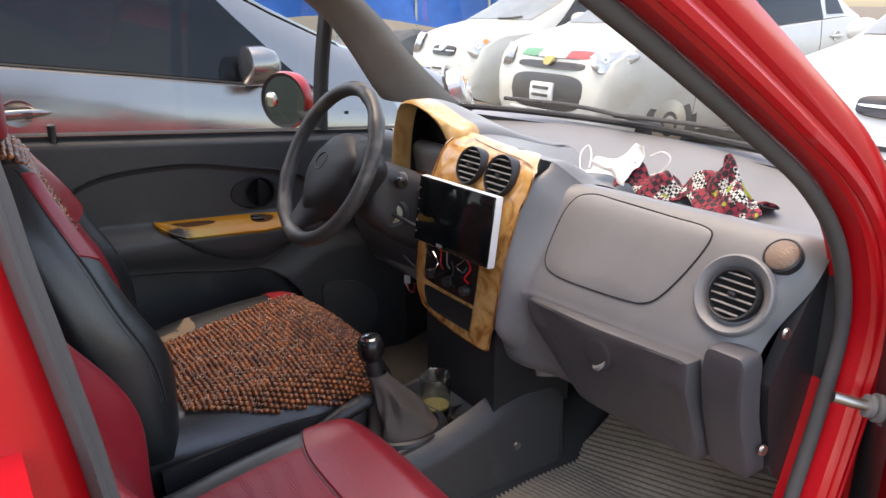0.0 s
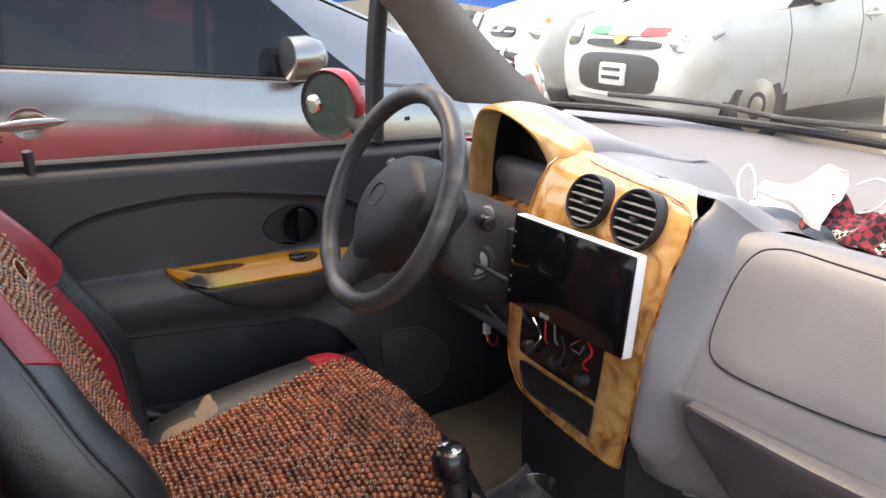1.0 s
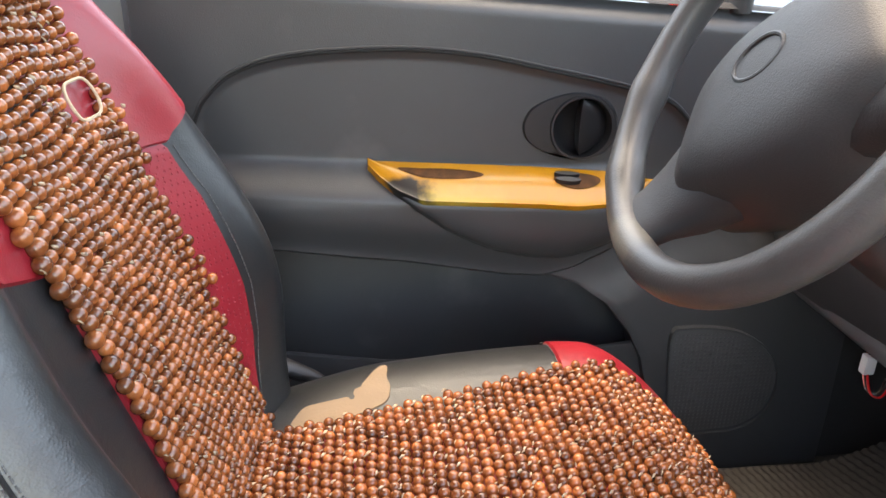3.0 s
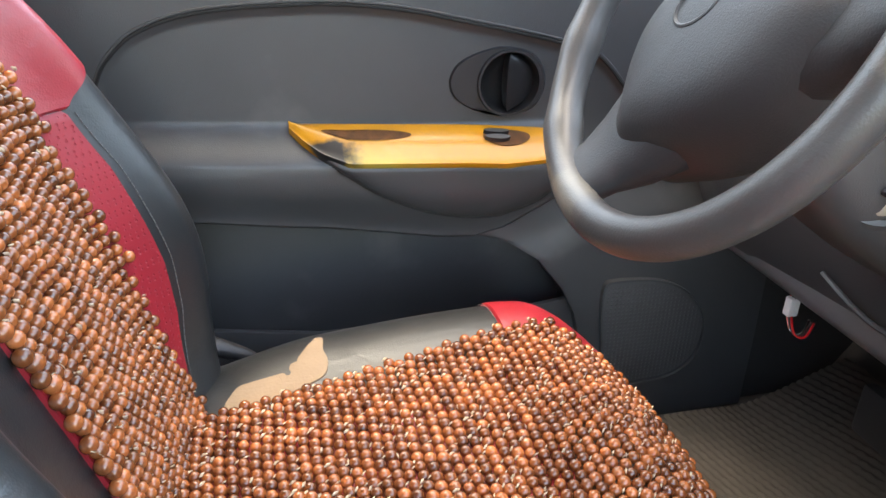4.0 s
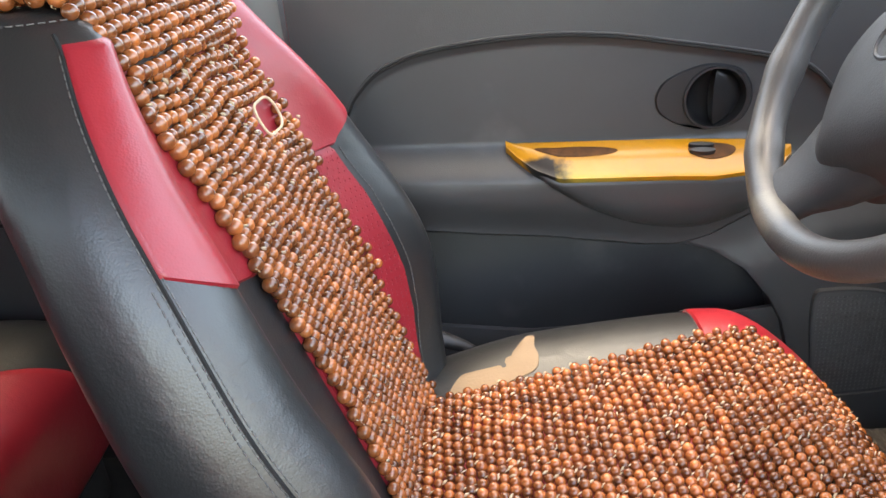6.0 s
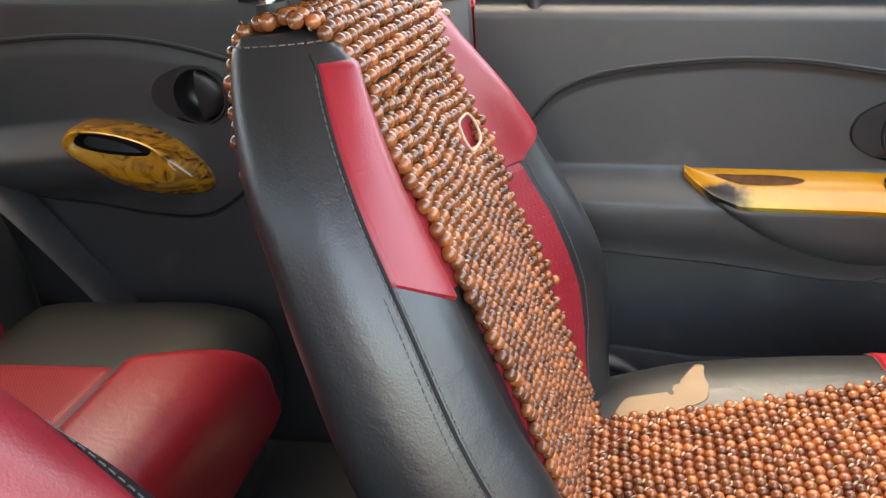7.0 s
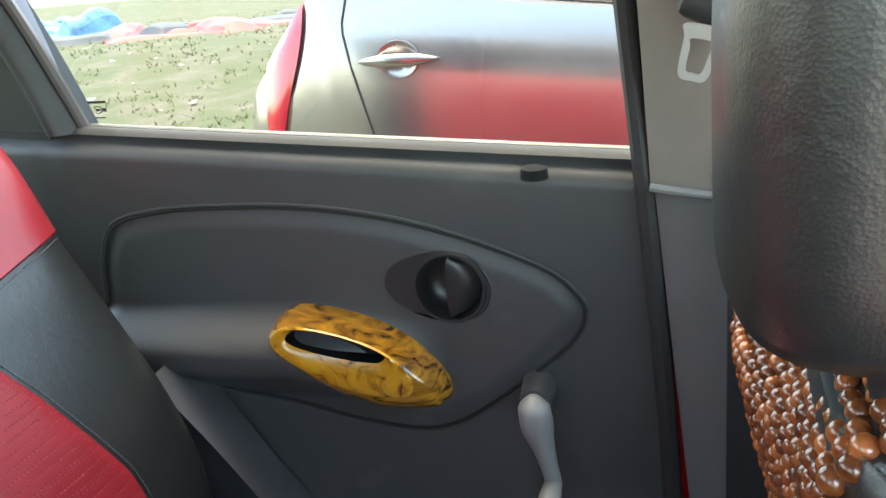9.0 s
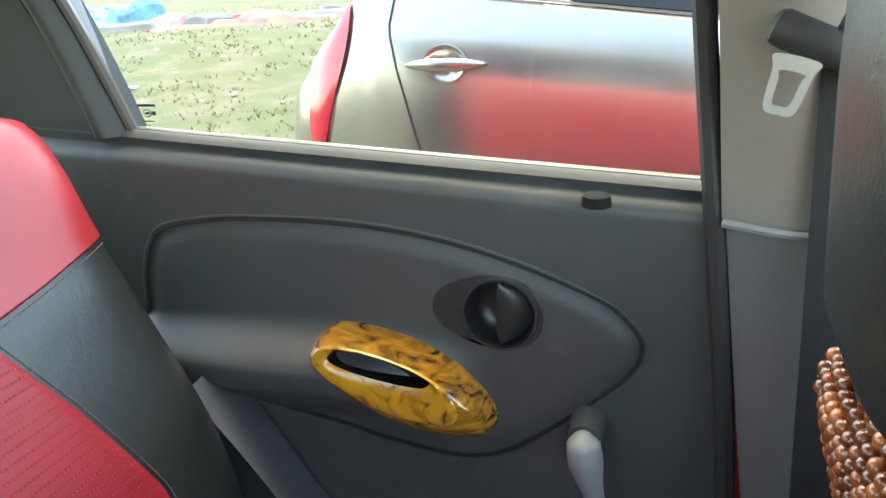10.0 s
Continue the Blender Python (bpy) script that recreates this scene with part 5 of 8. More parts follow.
# on the cushion
for i in range(44):
    x = 0.268 + i * ROW
    s = (x - 0.182) / 0.545
    y0 = float(np.interp(x, [0.27, 0.30, 0.36, 0.60, 0.645, 0.67, 0.69, 0.705], [1.225, 1.202, 1.190, 1.188, 1.212, 1.27, 1.34, 1.41]))
    y1 = float(np.interp(x, [0.27, 0.30, 0.40, 0.50, 0.58, 0.64, 0.66, 0.68, 0.695, 0.705], [1.530, 1.532, 1.542, 1.558, 1.574, 1.578, 1.562, 1.535, 1.505, 1.46]))
    low = float(np.interp(x, [0.27, 0.33, 0.41, 0.55, 0.60, 0.66, 0.70], [0.515, 0.505, 0.487, 0.466, 0.458, 0.462, 0.48]))
    turns = [math.acos(spow(q, 1 / 0.6)) for q in np.linspace(0.999, -0.9999, 320)] + list(np.linspace(PI, PI * 1.06, 12))
    line = [cushion_point(t, min(0.955, s), *D_CUSH, 0.007) for t in turns]
    gone, k = PITCH / 2 if i % 2 else 0.0, 0
    for turn, a, b in zip(turns[1:], line, line[1:]):
        if b[1] > y1:
            continue
        gone += math.dist(a, b)
        if gone < PITCH:
            continue
        gone -= PITCH
        if b[2] < low or (x > 0.645 and b[1] < y0):
            break
        p = cushion_point(turn, min(0.96, s + 0.0012 / 0.545 * math.sin(b[1] * 55 + x * 20) + rnd.uniform(-0.0008, 0.0008)), *D_CUSH, 0.007)
        spots.append((Vector(p), 0, 1.0))
# up the backrest
for i in range(60):
    v = 0.105 + i * ROW / 0.53
    if v > 0.915:
        break
    z = vz(v)
    y0 = float(np.interp(z, [0.50, 0.557, 0.66, 0.74, 0.81, 0.89, 0.95, 1.0], [1.345, 1.366, 1.370, 1.363, 1.353, 1.344, 1.345, 1.35]))
    y1 = float(np.interp(z, [0.50, 0.60, 0.70, 0.84, 0.93, 1.0], [1.545, 1.548, 1.553, 1.549, 1.548, 1.548]))
    for k, y in enumerate(row_of(y0, y1, i % 2)):
        if math.hypot((y - 1.508) / 0.026, (z - 0.847) / 0.019) > 1:
            b = v + 0.005 * math.sin(y * 60 + 2.0 * math.sin(v * 9)) + rnd.uniform(-0.0010, 0.0010)
            spots.append((Vector(back_point(side_angle(y, b, *D_SEAT), b, *D_SEAT, 0.0075)), 1, 1.22 if k == 0 else 1.0))
# over the top and down behind
drape = curve([(0.133, 0.912), (0.122, 0.942), (0.106, 0.965), (0.086, 0.976), (0.062, 0.975), (0.042, 0.966), (0.031, 0.950), (0.027, 0.930), (0.031, 0.890), (0.047, 0.825), (0.068, 0.76), (0.090, 0.69), (0.106, 0.63)], 400)
gone, last, i = 0.0, drape[0], 0
for q in drape[1:]:
    gone += float(np.linalg.norm(q - last))
    last = q
    if gone < ROW:
        continue
    gone, i = 0.0, i + 1
    z = q[1]
    behind = q[0] < 0.034 or z < 0.90 and q[0] < 0.11
    y0 = float(np.interp(z, [0.63, 0.70, 0.80, 0.822, 0.934, 0.96], [1.44, 1.40, 1.336, 1.316, 1.348, 1.348])) if behind else float(np.interp(q[0], [0.03, 0.06, 0.10, 0.13], [1.346, 1.342, 1.340, 1.345]))
    for k, y in enumerate(row_of(y0, 1.605 if behind else 1.585, i % 2)):
        drop = (0.0 if y < 1.45 else 1.5) * max(0.0, abs(y - 1.45) - 0.11) ** 2
        hang = 0.030 * sm(1.38, 1.58, y) * sm(0.955, 0.89, z) if behind else 0.0
        turn = math.sin(radians(4)) * (y - 1.415)
        spots.append((Vector((q[0] + turn - hang + rnd.uniform(-0.001, 0.001), y, q[1] - drop + rnd.uniform(-0.0012, 0.0012))), 2, 1.12 if k == 0 else 1.0))


def put_beads():
    """The upper beads of the backrest as pieces of their own, the rest joined; pale string shows between them."""
    one = bead()
    me = bpy.data.meshes.new("bead")
    one.to_mesh(me)
    one.free()
    me.shade_smooth()
    me.materials.append(BEAD_ONE)
    verts = np.array([v.co[:] for v in me.vertices])
    faces = [tuple(p.vertices) for p in me.polygons]
    chosen = set([i for i, (p, w, f) in enumerate(spots) if w == 1 and p.z > 0.70][:300])
    V, F, TV, TF = [], [], [], []
    for i, (p, w, f) in enumerate(spots):
        turn = Euler((rnd.uniform(0, 6), rnd.uniform(0, 6), rnd.uniform(0, 6))).to_matrix()
        size = rnd.uniform(0.9, 1.05) * f
        if i in chosen:
            ob = new("bead", me)
            ob.parent = beads
            ob.matrix_basis = Matrix.Translation(p) @ turn.to_4x4() @ Matrix.Scale(size, 4)
        else:
            base = len(V)
            V.extend((verts @ np.array(turn).T * size + np.array(p)).tolist())
            F.extend([tuple(k + base for k in q) for q in faces])
        if rnd.random() < (0.42 if w == 0 else 0.22):
            a = rnd.gauss(0.8, 0.25) + (PI if rnd.random() < 0.5 else 0)
            if w == 0:
                n, u = Vector((0, 0, 1)), Vector((-math.sin(a), math.cos(a), 0))
            else:
                n, u = Vector((0.95 if w == 1 else -0.9, 0, 0.3)), Vector((0, math.cos(a), math.sin(a)))
            c = p + u * 0.0058 + n * rnd.uniform(0.0012, 0.0032)
            side = n.cross(u).normalized()
            base = len(TV)
            for h in (-0.0007, 0.0007):
                TV.extend([tuple(c + side * -0.0034 + n * h), tuple(c + n * (h + 0.0012) + u * 0.0007), tuple(c + side * 0.0034 + n * h), tuple(c + n * h - u * 0.0007)])
            TF.extend([tuple(base + k for k in q) for q in ((0, 1, 5, 4), (1, 2, 6, 5), (2, 3, 7, 6), (3, 0, 4, 7), (4, 5, 6, 7))])
    for name, vs, fs, material in (("bead_field", V, F, BEAD_MAT), ("string", TV, TF, THREAD)):
        m2 = bpy.data.meshes.new(name)
        m2.from_pydata(vs, [], fs)
        m2.shade_smooth()
        m2.materials.append(material)
        ob = new(name, m2)
        ob.parent = beads
        tagged(ob, kind="stuff")


put_beads()
# string loop round the gap in the cover
loop_pts = []
for t in np.linspace(0, 2 * PI, 24, endpoint=False):
    v = zv(0.847 + 0.016 * math.sin(t) + 0.002 * math.sin(3 * t))
    y = 1.508 + 0.022 * math.cos(t)
    loop_pts.append(back_point(side_angle(y, v, *D_SEAT), v, *D_SEAT, 0.012))
part("string_loop", tube(loop_pts, 0.0013, 6, closed=True), THREAD, beads, "pale string round a gap where beads are missing")


# pale stitching beside the perforated panel
seam([back_point(side_angle(float(np.interp(vz(v), [0.50, 0.55, 0.60, 0.65, 0.74, 0.80], [1.548, 1.566, 1.581, 1.588, 1.592, 1.587])), v, *D_SEAT), v, *D_SEAT, 0.0012) for v in np.linspace(zv(0.52), zv(0.79), 40)], bk)

# ---- dashboard ----
dash = thing("dashboard", "grey plastic dashboard with a burr wood centre panel", "dashboard")
DASH_LINE = curve([(1.31, 0.925), (1.22, 0.895), (1.13, 0.862), (1.05, 0.862), (0.995, 0.882), (0.968, 0.889), (0.948, 0.883), (0.925, 0.858), (0.890, 0.80), (0.860, 0.75), (0.842, 0.715), (0.838, 0.690), (0.858, 0.60), (0.895, 0.530), (1.0, 0.505), (1.25, 0.42)], 91)


def dash_push(y, z):
    """How far the face stands forward of the plain line, by place."""
    mid = sm(0.94, 1.02, y) * (1 - sm(1.29, 1.36, y))
    low = sm(0.97, 0.86, z) if z > 0.86 else 1.0
    right = 0.09 * max(0.0, 0.95 - y)
    end = 0.05 * (1 - math.sqrt(max(0.0, 1 - max(0.0, (0.575 - y) / 0.05) ** 2)))
    drv = 0.06 * sm(1.30, 1.38, y) * sm(0.90, 0.80, z)
    return -0.026 * mid * low + right + end + drv


def dash_skin(u, v):
    q = DASH_LINE[int(round(v * 90))]
    y = 0.527 + 1.215 * u
    k = sm(1.25, 1.0, q[0]) if q[0] > 0.8 else 1.0
    x = q[0] + dash_push(y, q[1]) * (1 - sm(0.98, 1.15, q[0]))
    y += 0.028 * sm(0.86, 0.72, q[1]) * (1 - u) ** 6 * (1 - sm(0.98, 1.15, q[0]))
    z = q[1] - 0.02 * max(0.0, (0.56 - y) / 0.035) ** 2 * (1 - sm(1.0, 1.2, q[0]))
    return (x, y, z)


part("dash_shell", sheet(dash_skin, 90, 90), PLASTIC_DASH, dash, "grey moulded dash, paler dust on top")
side = [(q[0] + dash_push(0.527, q[1]) * (1 - sm(0.98, 1.15, q[0])), 0.529, q[1] - 0.018 * (1 - sm(1.0, 1.2, q[0]))) for q in DASH_LINE[10:]] + [(1.25, 0.529, 0.45), (1.25, 0.529, 0.88)]
part("end_panel", slab(side, (0, 0.02, 0)), PLASTIC_BLACK, dash, "dark end panel of the dash", smooth=False)
for x, z in ((0.930, 0.765), (0.915, 0.585)):
    part("screw", rings([oval((x, 0.5285, z), (0.009, 0, 0), (0, 0, 0.009), 16), oval((x, 0.5245, z), (0.008, 0, 0), (0, 0, 0.008), 16), oval((x, 0.5235, z), (0.004, 0, 0), (0, 0, 0.004), 16)], cap_b=True), STEEL, dash, "bright steel screw")


def face_x(y, z):
    """x of the dash face at y and z (between its crest and the glovebox)."""
    zs = [q[1] for q in DASH_LINE[28:72]]
    xs = [q[0] for q in DASH_LINE[28:72]]
    i = int(np.argmax(zs))
    zz, xx = zs[i:], xs[i:]
    return float(np.interp(z, zz[::-1], xx[::-1])) + dash_push(y, z)


def on_face(loop, out):
    return [(face_x(y, z) - out, y, z) for y, z in loop]


def shrunk(loop, d):
    c = np.mean(loop, axis=0)
    return [c + (q - c) * (1 - d / np.linalg.norm(q - c)) for q in loop]


# airbag lid
BAG = curve([(0.962, 0.800), (0.958, 0.862), (0.930, 0.880), (0.86, 0.8795), (0.76, 0.876), (0.695, 0.873), (0.680, 0.858), (0.692, 0.815), (0.715, 0.770), (0.738, 0.752), (0.775, 0.747), (0.85, 0.745), (0.92, 0.747), (0.952, 0.760)], 90, True)
part("airbag_lid", rings([on_face(BAG, -0.002), on_face(shrunk(BAG, 0.001), 0.0022), on_face(shrunk(BAG, 0.006), 0.0035), *[on_face(shrunk(BAG, 0.006 + 0.11 * f), 0.0035) for f in (0.2, 0.4, 0.55)]], cap_b=True), PLASTIC_DASH, dash, "grained grey airbag lid")
# Shade of the gap round the lid, drawn as a thin black bar.
part("lid_groove", tube(on_face(BAG, 0.0009), 0.0014, 6, closed=True), GROOVE_SHADE, dash, "black line for the shade of the groove round the lid")
# glovebox
GB = [(0.955, 0.690), (0.950, 0.702), (0.93, 0.704), (0.80, 0.704), (0.66, 0.708), (0.622, 0.708), (0.614, 0.700), (0.612, 0.65), (0.612, 0.534), (0.66, 0.526), (0.78, 0.524), (0.845, 0.527), (0.872, 0.545), (0.918, 0.62), (0.945, 0.665)]
GBL = curve(GB, 100, True)
gb_x = lambda y, z: 0.838 + 0.05 * max(0.0, 0.95 - y) + 0.36 * max(0.0, 0.66 - z)
gb = lambda lp, o: [(gb_x(y, z) - o, y, z) for y, z in lp]
# Lid and end cover carry the lower dash's shade in their colour.
lid = part("glovebox_lid", rings([gb(GBL, -0.03), gb(GBL, 0.006), gb(shrunk(GBL, 0.004), 0.013), gb(shrunk(GBL, 0.012), 0.015), gb(shrunk(GBL, 0.03), 0.012), gb(shrunk(GBL, 0.05), 0.012)], cap_b=True), PLASTIC_SHADED, dash, "grey glovebox lid with a rolled upper lip")
GE = [np.array((0.570 + 0.034 * spow(math.cos(t), 0.28), 0.634 + 0.106 * spow(math.sin(t), 0.28))) for t in np.linspace(0, 2 * PI, 60, endpoint=False)]
ge_x = lambda y, z: 0.866 + 0.05 * max(0.0, 0.60 - y) + 0.36 * max(0.0, 0.66 - z)
ge = lambda lp, o: [(ge_x(y, z) - o, y, z) for y, z in lp]
part("end_cover", rings([ge(GE, -0.03), ge(GE, 0.004), ge(shrunk(GE, 0.003), 0.010), ge(shrunk(GE, 0.010), 0.011), ge(shrunk(GE, 0.022), 0.011)], cap_b=True), PLASTIC_SHADED, dash, "grey end cover beside the glovebox")
kc = (0.785, 0.655)
ko = [(gb_x(kc[0], kc[1]) - 0.012, kc[0] + 0.028 * math.cos(t), kc[1] + 0.028 * math.sin(t)) for t in np.linspace(0, 2 * PI, 36, endpoint=False)]
kshift = lambda lp, d, f: [(p[0] - d, kc[0] + (p[1] - kc[0]) * f, kc[1] + (p[2] - kc[1]) * f) for p in lp]
knob = part("latch_plate", rings([kshift(ko, -0.004, 1), kshift(ko, 0.003, 1), kshift(ko, 0.004, 0.94), kshift(ko, 0.003, 0.5)], cap_b=True), PLASTIC, lid, "round grey latch")
part("latch_pull", tube([(ko[0][0] - 0.006 - 0.004 * math.sin(PI * u), kc[0] + 0.020 * math.cos(PI * (1.05 + 0.55 * u)), kc[1] + 0.020 * math.sin(PI * (1.05 + 0.55 * u))) for u in np.linspace(0, 1, 14)], [0.001, 0.004, 0.005, 0.004, 0.001], 8), PLASTIC_MID, knob, "worn pale rim of the latch")


# Near-black that paints the shade of hollows on shallow discs and patches.
RECESS_SHADE = mat("recess_shade_black", (0.003, 0.003, 0.003), 0.9)


def vent(c, n, r, bars, parent, bezel=None, label="round black air vent with slats"):
    """A round vent that looks along n: ring, shallow throat painted black for shade, slats and a thumb tab."""
    n = Vector(n).normalized()
    turn = n.to_track_quat("Z", "Y").to_matrix().to_4x4()
    m = Matrix.Translation(c) @ turn
    lift = lambda k, z: [(k * r * math.cos(t), k * r * math.sin(t), z) for t in np.linspace(0, 2 * PI, 40, endpoint=False)]
    if bezel:
        part("scoop", moved(rings([lift(1.66, -0.006), lift(1.60, 0.003), lift(1.52, 0.005), lift(1.30, 0.000), lift(1.04, -0.014)]), m), bezel, parent, "flared surround")
    ring = part("air_vent", moved(rings([lift(1.06, -0.02), lift(1.06, 0.002), lift(1.02, 0.005), lift(0.94, 0.004), lift(0.92, -0.001), lift(0.91, -0.006)]), m), PLASTIC_BLACK, parent, label)
    part("throat", moved(rings([lift(0.93, -0.001), lift(0.91, -0.005), lift(0.3, -0.006)], cap_b=True), m), RECESS_SHADE, ring, "near-black disc painted as the vent's shaded throat")
    across = (turn.to_3x3().inverted() @ Vector((0, 1, 0))).normalized()
    up = Vector((0, 0, 1)).cross(across).normalized()
    for k in range(bars):
        h = r * 0.92 * (-1 + 2 * (k + 0.5) / bars)
        w = math.sqrt(max(0.0, (r * 0.92) ** 2 - h * h))
        a, b = across * -w + up * h, across * w + up * h
        z = Vector((0, 0, 1))
        t = 0.0011
        rows = []
        for e in (a, b):
            rows.append([e + z * 0.002 + up * t, e + z * 0.003, e + z * 0.002 - up * t, e - z * 0.004 - up * (0.0015 + t), e - z * 0.004 - up * (0.0015 - t)])
        part("slat", moved(rings(rows, cap_a=True, cap_b=True), m), PLASTIC_MID, ring, smooth=False)
    part("thumb_tab", moved(box(-r * 0.16, r * 0.16, -0.0025, 0.0025, -0.004, 0.006, 0.001), m @ Matrix.Rotation(math.atan2(across.y, across.x), 4, "Z")), PLASTIC_BLACK, ring)
    return ring


vent((face_x(0.605, 0.803) - 0.012, 0.605, 0.803), (-0.90, -0.10, 0.42), 0.037, 6, dash, PLASTIC_DASH)
tw = Vector((face_x(0.568, 0.862) - 0.001, 0.568, 0.862))
tm = Matrix.Translation(tw) @ Vector((-0.75, -0.05, 0.66)).to_track_quat("Z", "Y").to_matrix().to_4x4()
tl = lambda k, z: [(k * math.cos(t), k * math.sin(t), z) for t in np.linspace(0, 2 * PI, 36, endpoint=False)]
twp = part("tweeter_ring", moved(rings([tl(0.027, -0.01), tl(0.027, 0.003), tl(0.0245, 0.005), tl(0.0235, 0.004)]), tm), PLASTIC_BLACK, dash, "black tweeter ring")
part("tweeter_grille", moved(rings([tl(0.024, 0.003), tl(0.021, 0.007), tl(0.012, 0.010), tl(0.004, 0.011)], cap_b=True), tm), dots_mat("brown_mesh", (0.22, 0.15, 0.11), 0.5, 0.0035, 0.3), twp, "dusty brown mesh")

# wood centre panel
WX = lambda z: float(np.interp(z, [0.56, 0.60, 0.75, 0.85, 0.885, 0.905, 0.925, 0.938, 0.945], [0.792, 0.792, 0.808, 0.836, 0.852, 0.863, 0.880, 0.905, 0.930]))
wo = lambda lp, o: [(WX(z) - o, y, z) for y, z in lp]
WOODL = curve([(1.022, 0.590), (1.013, 0.66), (1.006, 0.75), (0.999, 0.84), (0.994, 0.88), (0.997, 0.905), (1.012, 0.921), (1.06, 0.928), (1.14, 0.932), (1.22, 0.938), (1.285, 0.942), (1.290, 0.90), (1.285, 0.80), (1.285, 0.70), (1.280, 0.64), (1.262, 0.612), (1.235, 0.592), (1.15, 0.578), (1.05, 0.574), (1.028, 0.578)], 140, True)


def wood_plate():
    rows = []
    for z in np.linspace(0.576, 0.944, 64):
        ys = sorted(q[0] for q, p in zip(WOODL, WOODL[1:] + WOODL[:1]) if (q[1] - z) * (p[1] - z) <= 0)
        y0, y1 = (ys[0], ys[-1]) if len(ys) > 1 else (1.06, 1.2)
        rows.append([(WX(z) - 0.004 * min(1, 12 * u, 12 * (1 - u)) + 0.004, y0 + (y1 - y0) * u, z) for u in np.linspace(0, 1, 24)])
    return rings(rows, closed=False)


wood = part("centre_panel", wood_plate(), WOOD, dash, "lacquered burr wood print panel")
part("panel_edge", tube(wo(WOODL, -0.001), 0.0018, 6, closed=True), WOOD_RED, wood, "dark worn edge of the panel")
vent((0.851, 1.168, 0.902), (-0.93, 0.0, 0.36), 0.036, 6, wood)
vent((0.849, 1.073, 0.899), (-0.93, 0.0, 0.36), 0.038, 6, wood)
part("sensor_lid", box(0.908, 0.936, 1.100, 1.146, 0.922, 0.935, 0.004), PLASTIC_BLACK, dash, "black lid on the dash top")
INSET = curve([(1.075, 0.66), (1.070, 0.75), (1.072, 0.80), (1.15, 0.81), (1.245, 0.80), (1.250, 0.72), (1.250, 0.668), (1.235, 0.655), (1.15, 0.652), (1.085, 0.652)], 60, True)
ins = part("radio_inset", rings([wo(INSET, 0.002), wo(shrunk(INSET, 0.002), 0.0035), wo(shrunk(INSET, 0.02), 0.0035)], cap_b=True), GLOSS_BLACK, wood, "black inset under the screen")
POCK = curve([(1.080, 0.602), (1.076, 0.640), (1.085, 0.645), (1.16, 0.645), (1.235, 0.645), (1.245, 0.636), (1.232, 0.608), (1.215, 0.600), (1.14, 0.597), (1.09, 0.597)], 60, True)
# The pocket's depth is only a flat patch coloured as shade.
part("pocket", rings([wo(POCK, 0.003), wo(shrunk(POCK, 0.003), 0.0045), wo(shrunk(POCK, 0.005), 0.0022), wo(shrunk(POCK, 0.012), 0.0018)], cap_b=True), RECESS_SHADE, wood, "flat black patch painted as the shade of an open pocket")
rk = random.Random(7)
for k in range(7):
    y, z = 1.095 + 0.022 * k, 0.690 + 0.02 * math.sin(k * 2.3)
    part("wire", tube([(WX(z) - 0.004, y, z), (WX(z) - 0.016, y + rk.uniform(-0.01, 0.01), z + 0.015), (WX(z) - 0.010, y + rk.uniform(-0.02, 0.02), z + 0.035), (WX(z) - 0.004, y + 0.01, z + 0.05)], 0.0016, 6, 12), (RED_PAINT, CHROME, PLASTIC_BLACK, PLASTIC_MID)[k % 4], ins)
for y in (1.10, 1.16, 1.22):
    part("control_knob", tube([(WX(0.675) - 0.003, y, 0.675), (WX(0.675) - 0.016, y, 0.676), (WX(0.675) - 0.018, y, 0.676)], [0.011, 0.009, 0.006], 14), PLASTIC_BLACK, ins, "small black knob")

# screen unit
scr_m = Matrix.Translation((0.786, 1.127, 0.8125)) @ Matrix.Rotation(radians(2.5), 4, "Z") @ Matrix.Rotation(radians(8), 4, "Y")
unit = part("screen_unit", moved(box(-0.004, 0.013, -0.116, 0.116, -0.066, 0.066, 0.003), scr_m), WHITE_PLASTIC, dash, "wide touch screen with a pale metal edge")
part("screen_glass", moved(box(-0.0065, -0.002, -0.1145, 0.1145, -0.0645, 0.0645, 0.002), scr_m), SCREEN, unit, "dark glass of the touch screen")
for k in range(5):
    part("side_icon", moved(box(-0.0072, -0.006, 0.108, 0.111, 0.040 - 0.022 * k, 0.043 - 0.022 * k, 0), scr_m), PLASTIC_MID, unit)
part("neck", moved(box(0.010, 0.04, -0.08, 0.08, -0.05, 0.05, 0.004), scr_m), PLASTIC_BLACK, unit)
label = part("sticker", moved(box(-0.0072, -0.006, 0.020, 0.038, -0.062, -0.056, 0), scr_m), PLASTIC_MID, unit, "small pale marking")

# instrument hood
def hood_rim(f, dx):
    inner = [(1.640, 0.815), (1.632, 0.885), (1.592, 0.955), (1.530, 0.980), (1.425, 0.979), (1.345, 0.948), (1.305, 0.890), (1.308, 0.838)]
    outer = [(1.655, 0.815), (1.648, 0.895), (1.605, 0.968), (1.535, 0.992), (1.420, 0.992), (1.325, 0.968), (1.265, 0.945), (1.262, 0.850)]
    inner, outer = ([(y if y < 1.46 else 1.46 + (y - 1.46) * 0.42, z) for y, z in ln] for ln in (inner, outer))
    a, b = curve(inner, 50), curve(outer, 50)
    return [(0.895 + dx + 0.10 * (0.97 - (p[1] * (1 - f) + q[1] * f)) * -0.35, p[0] * (1 - f) + q[0] * f, p[1] * (1 - f) + q[1] * f) for p, q in zip(a, b)]


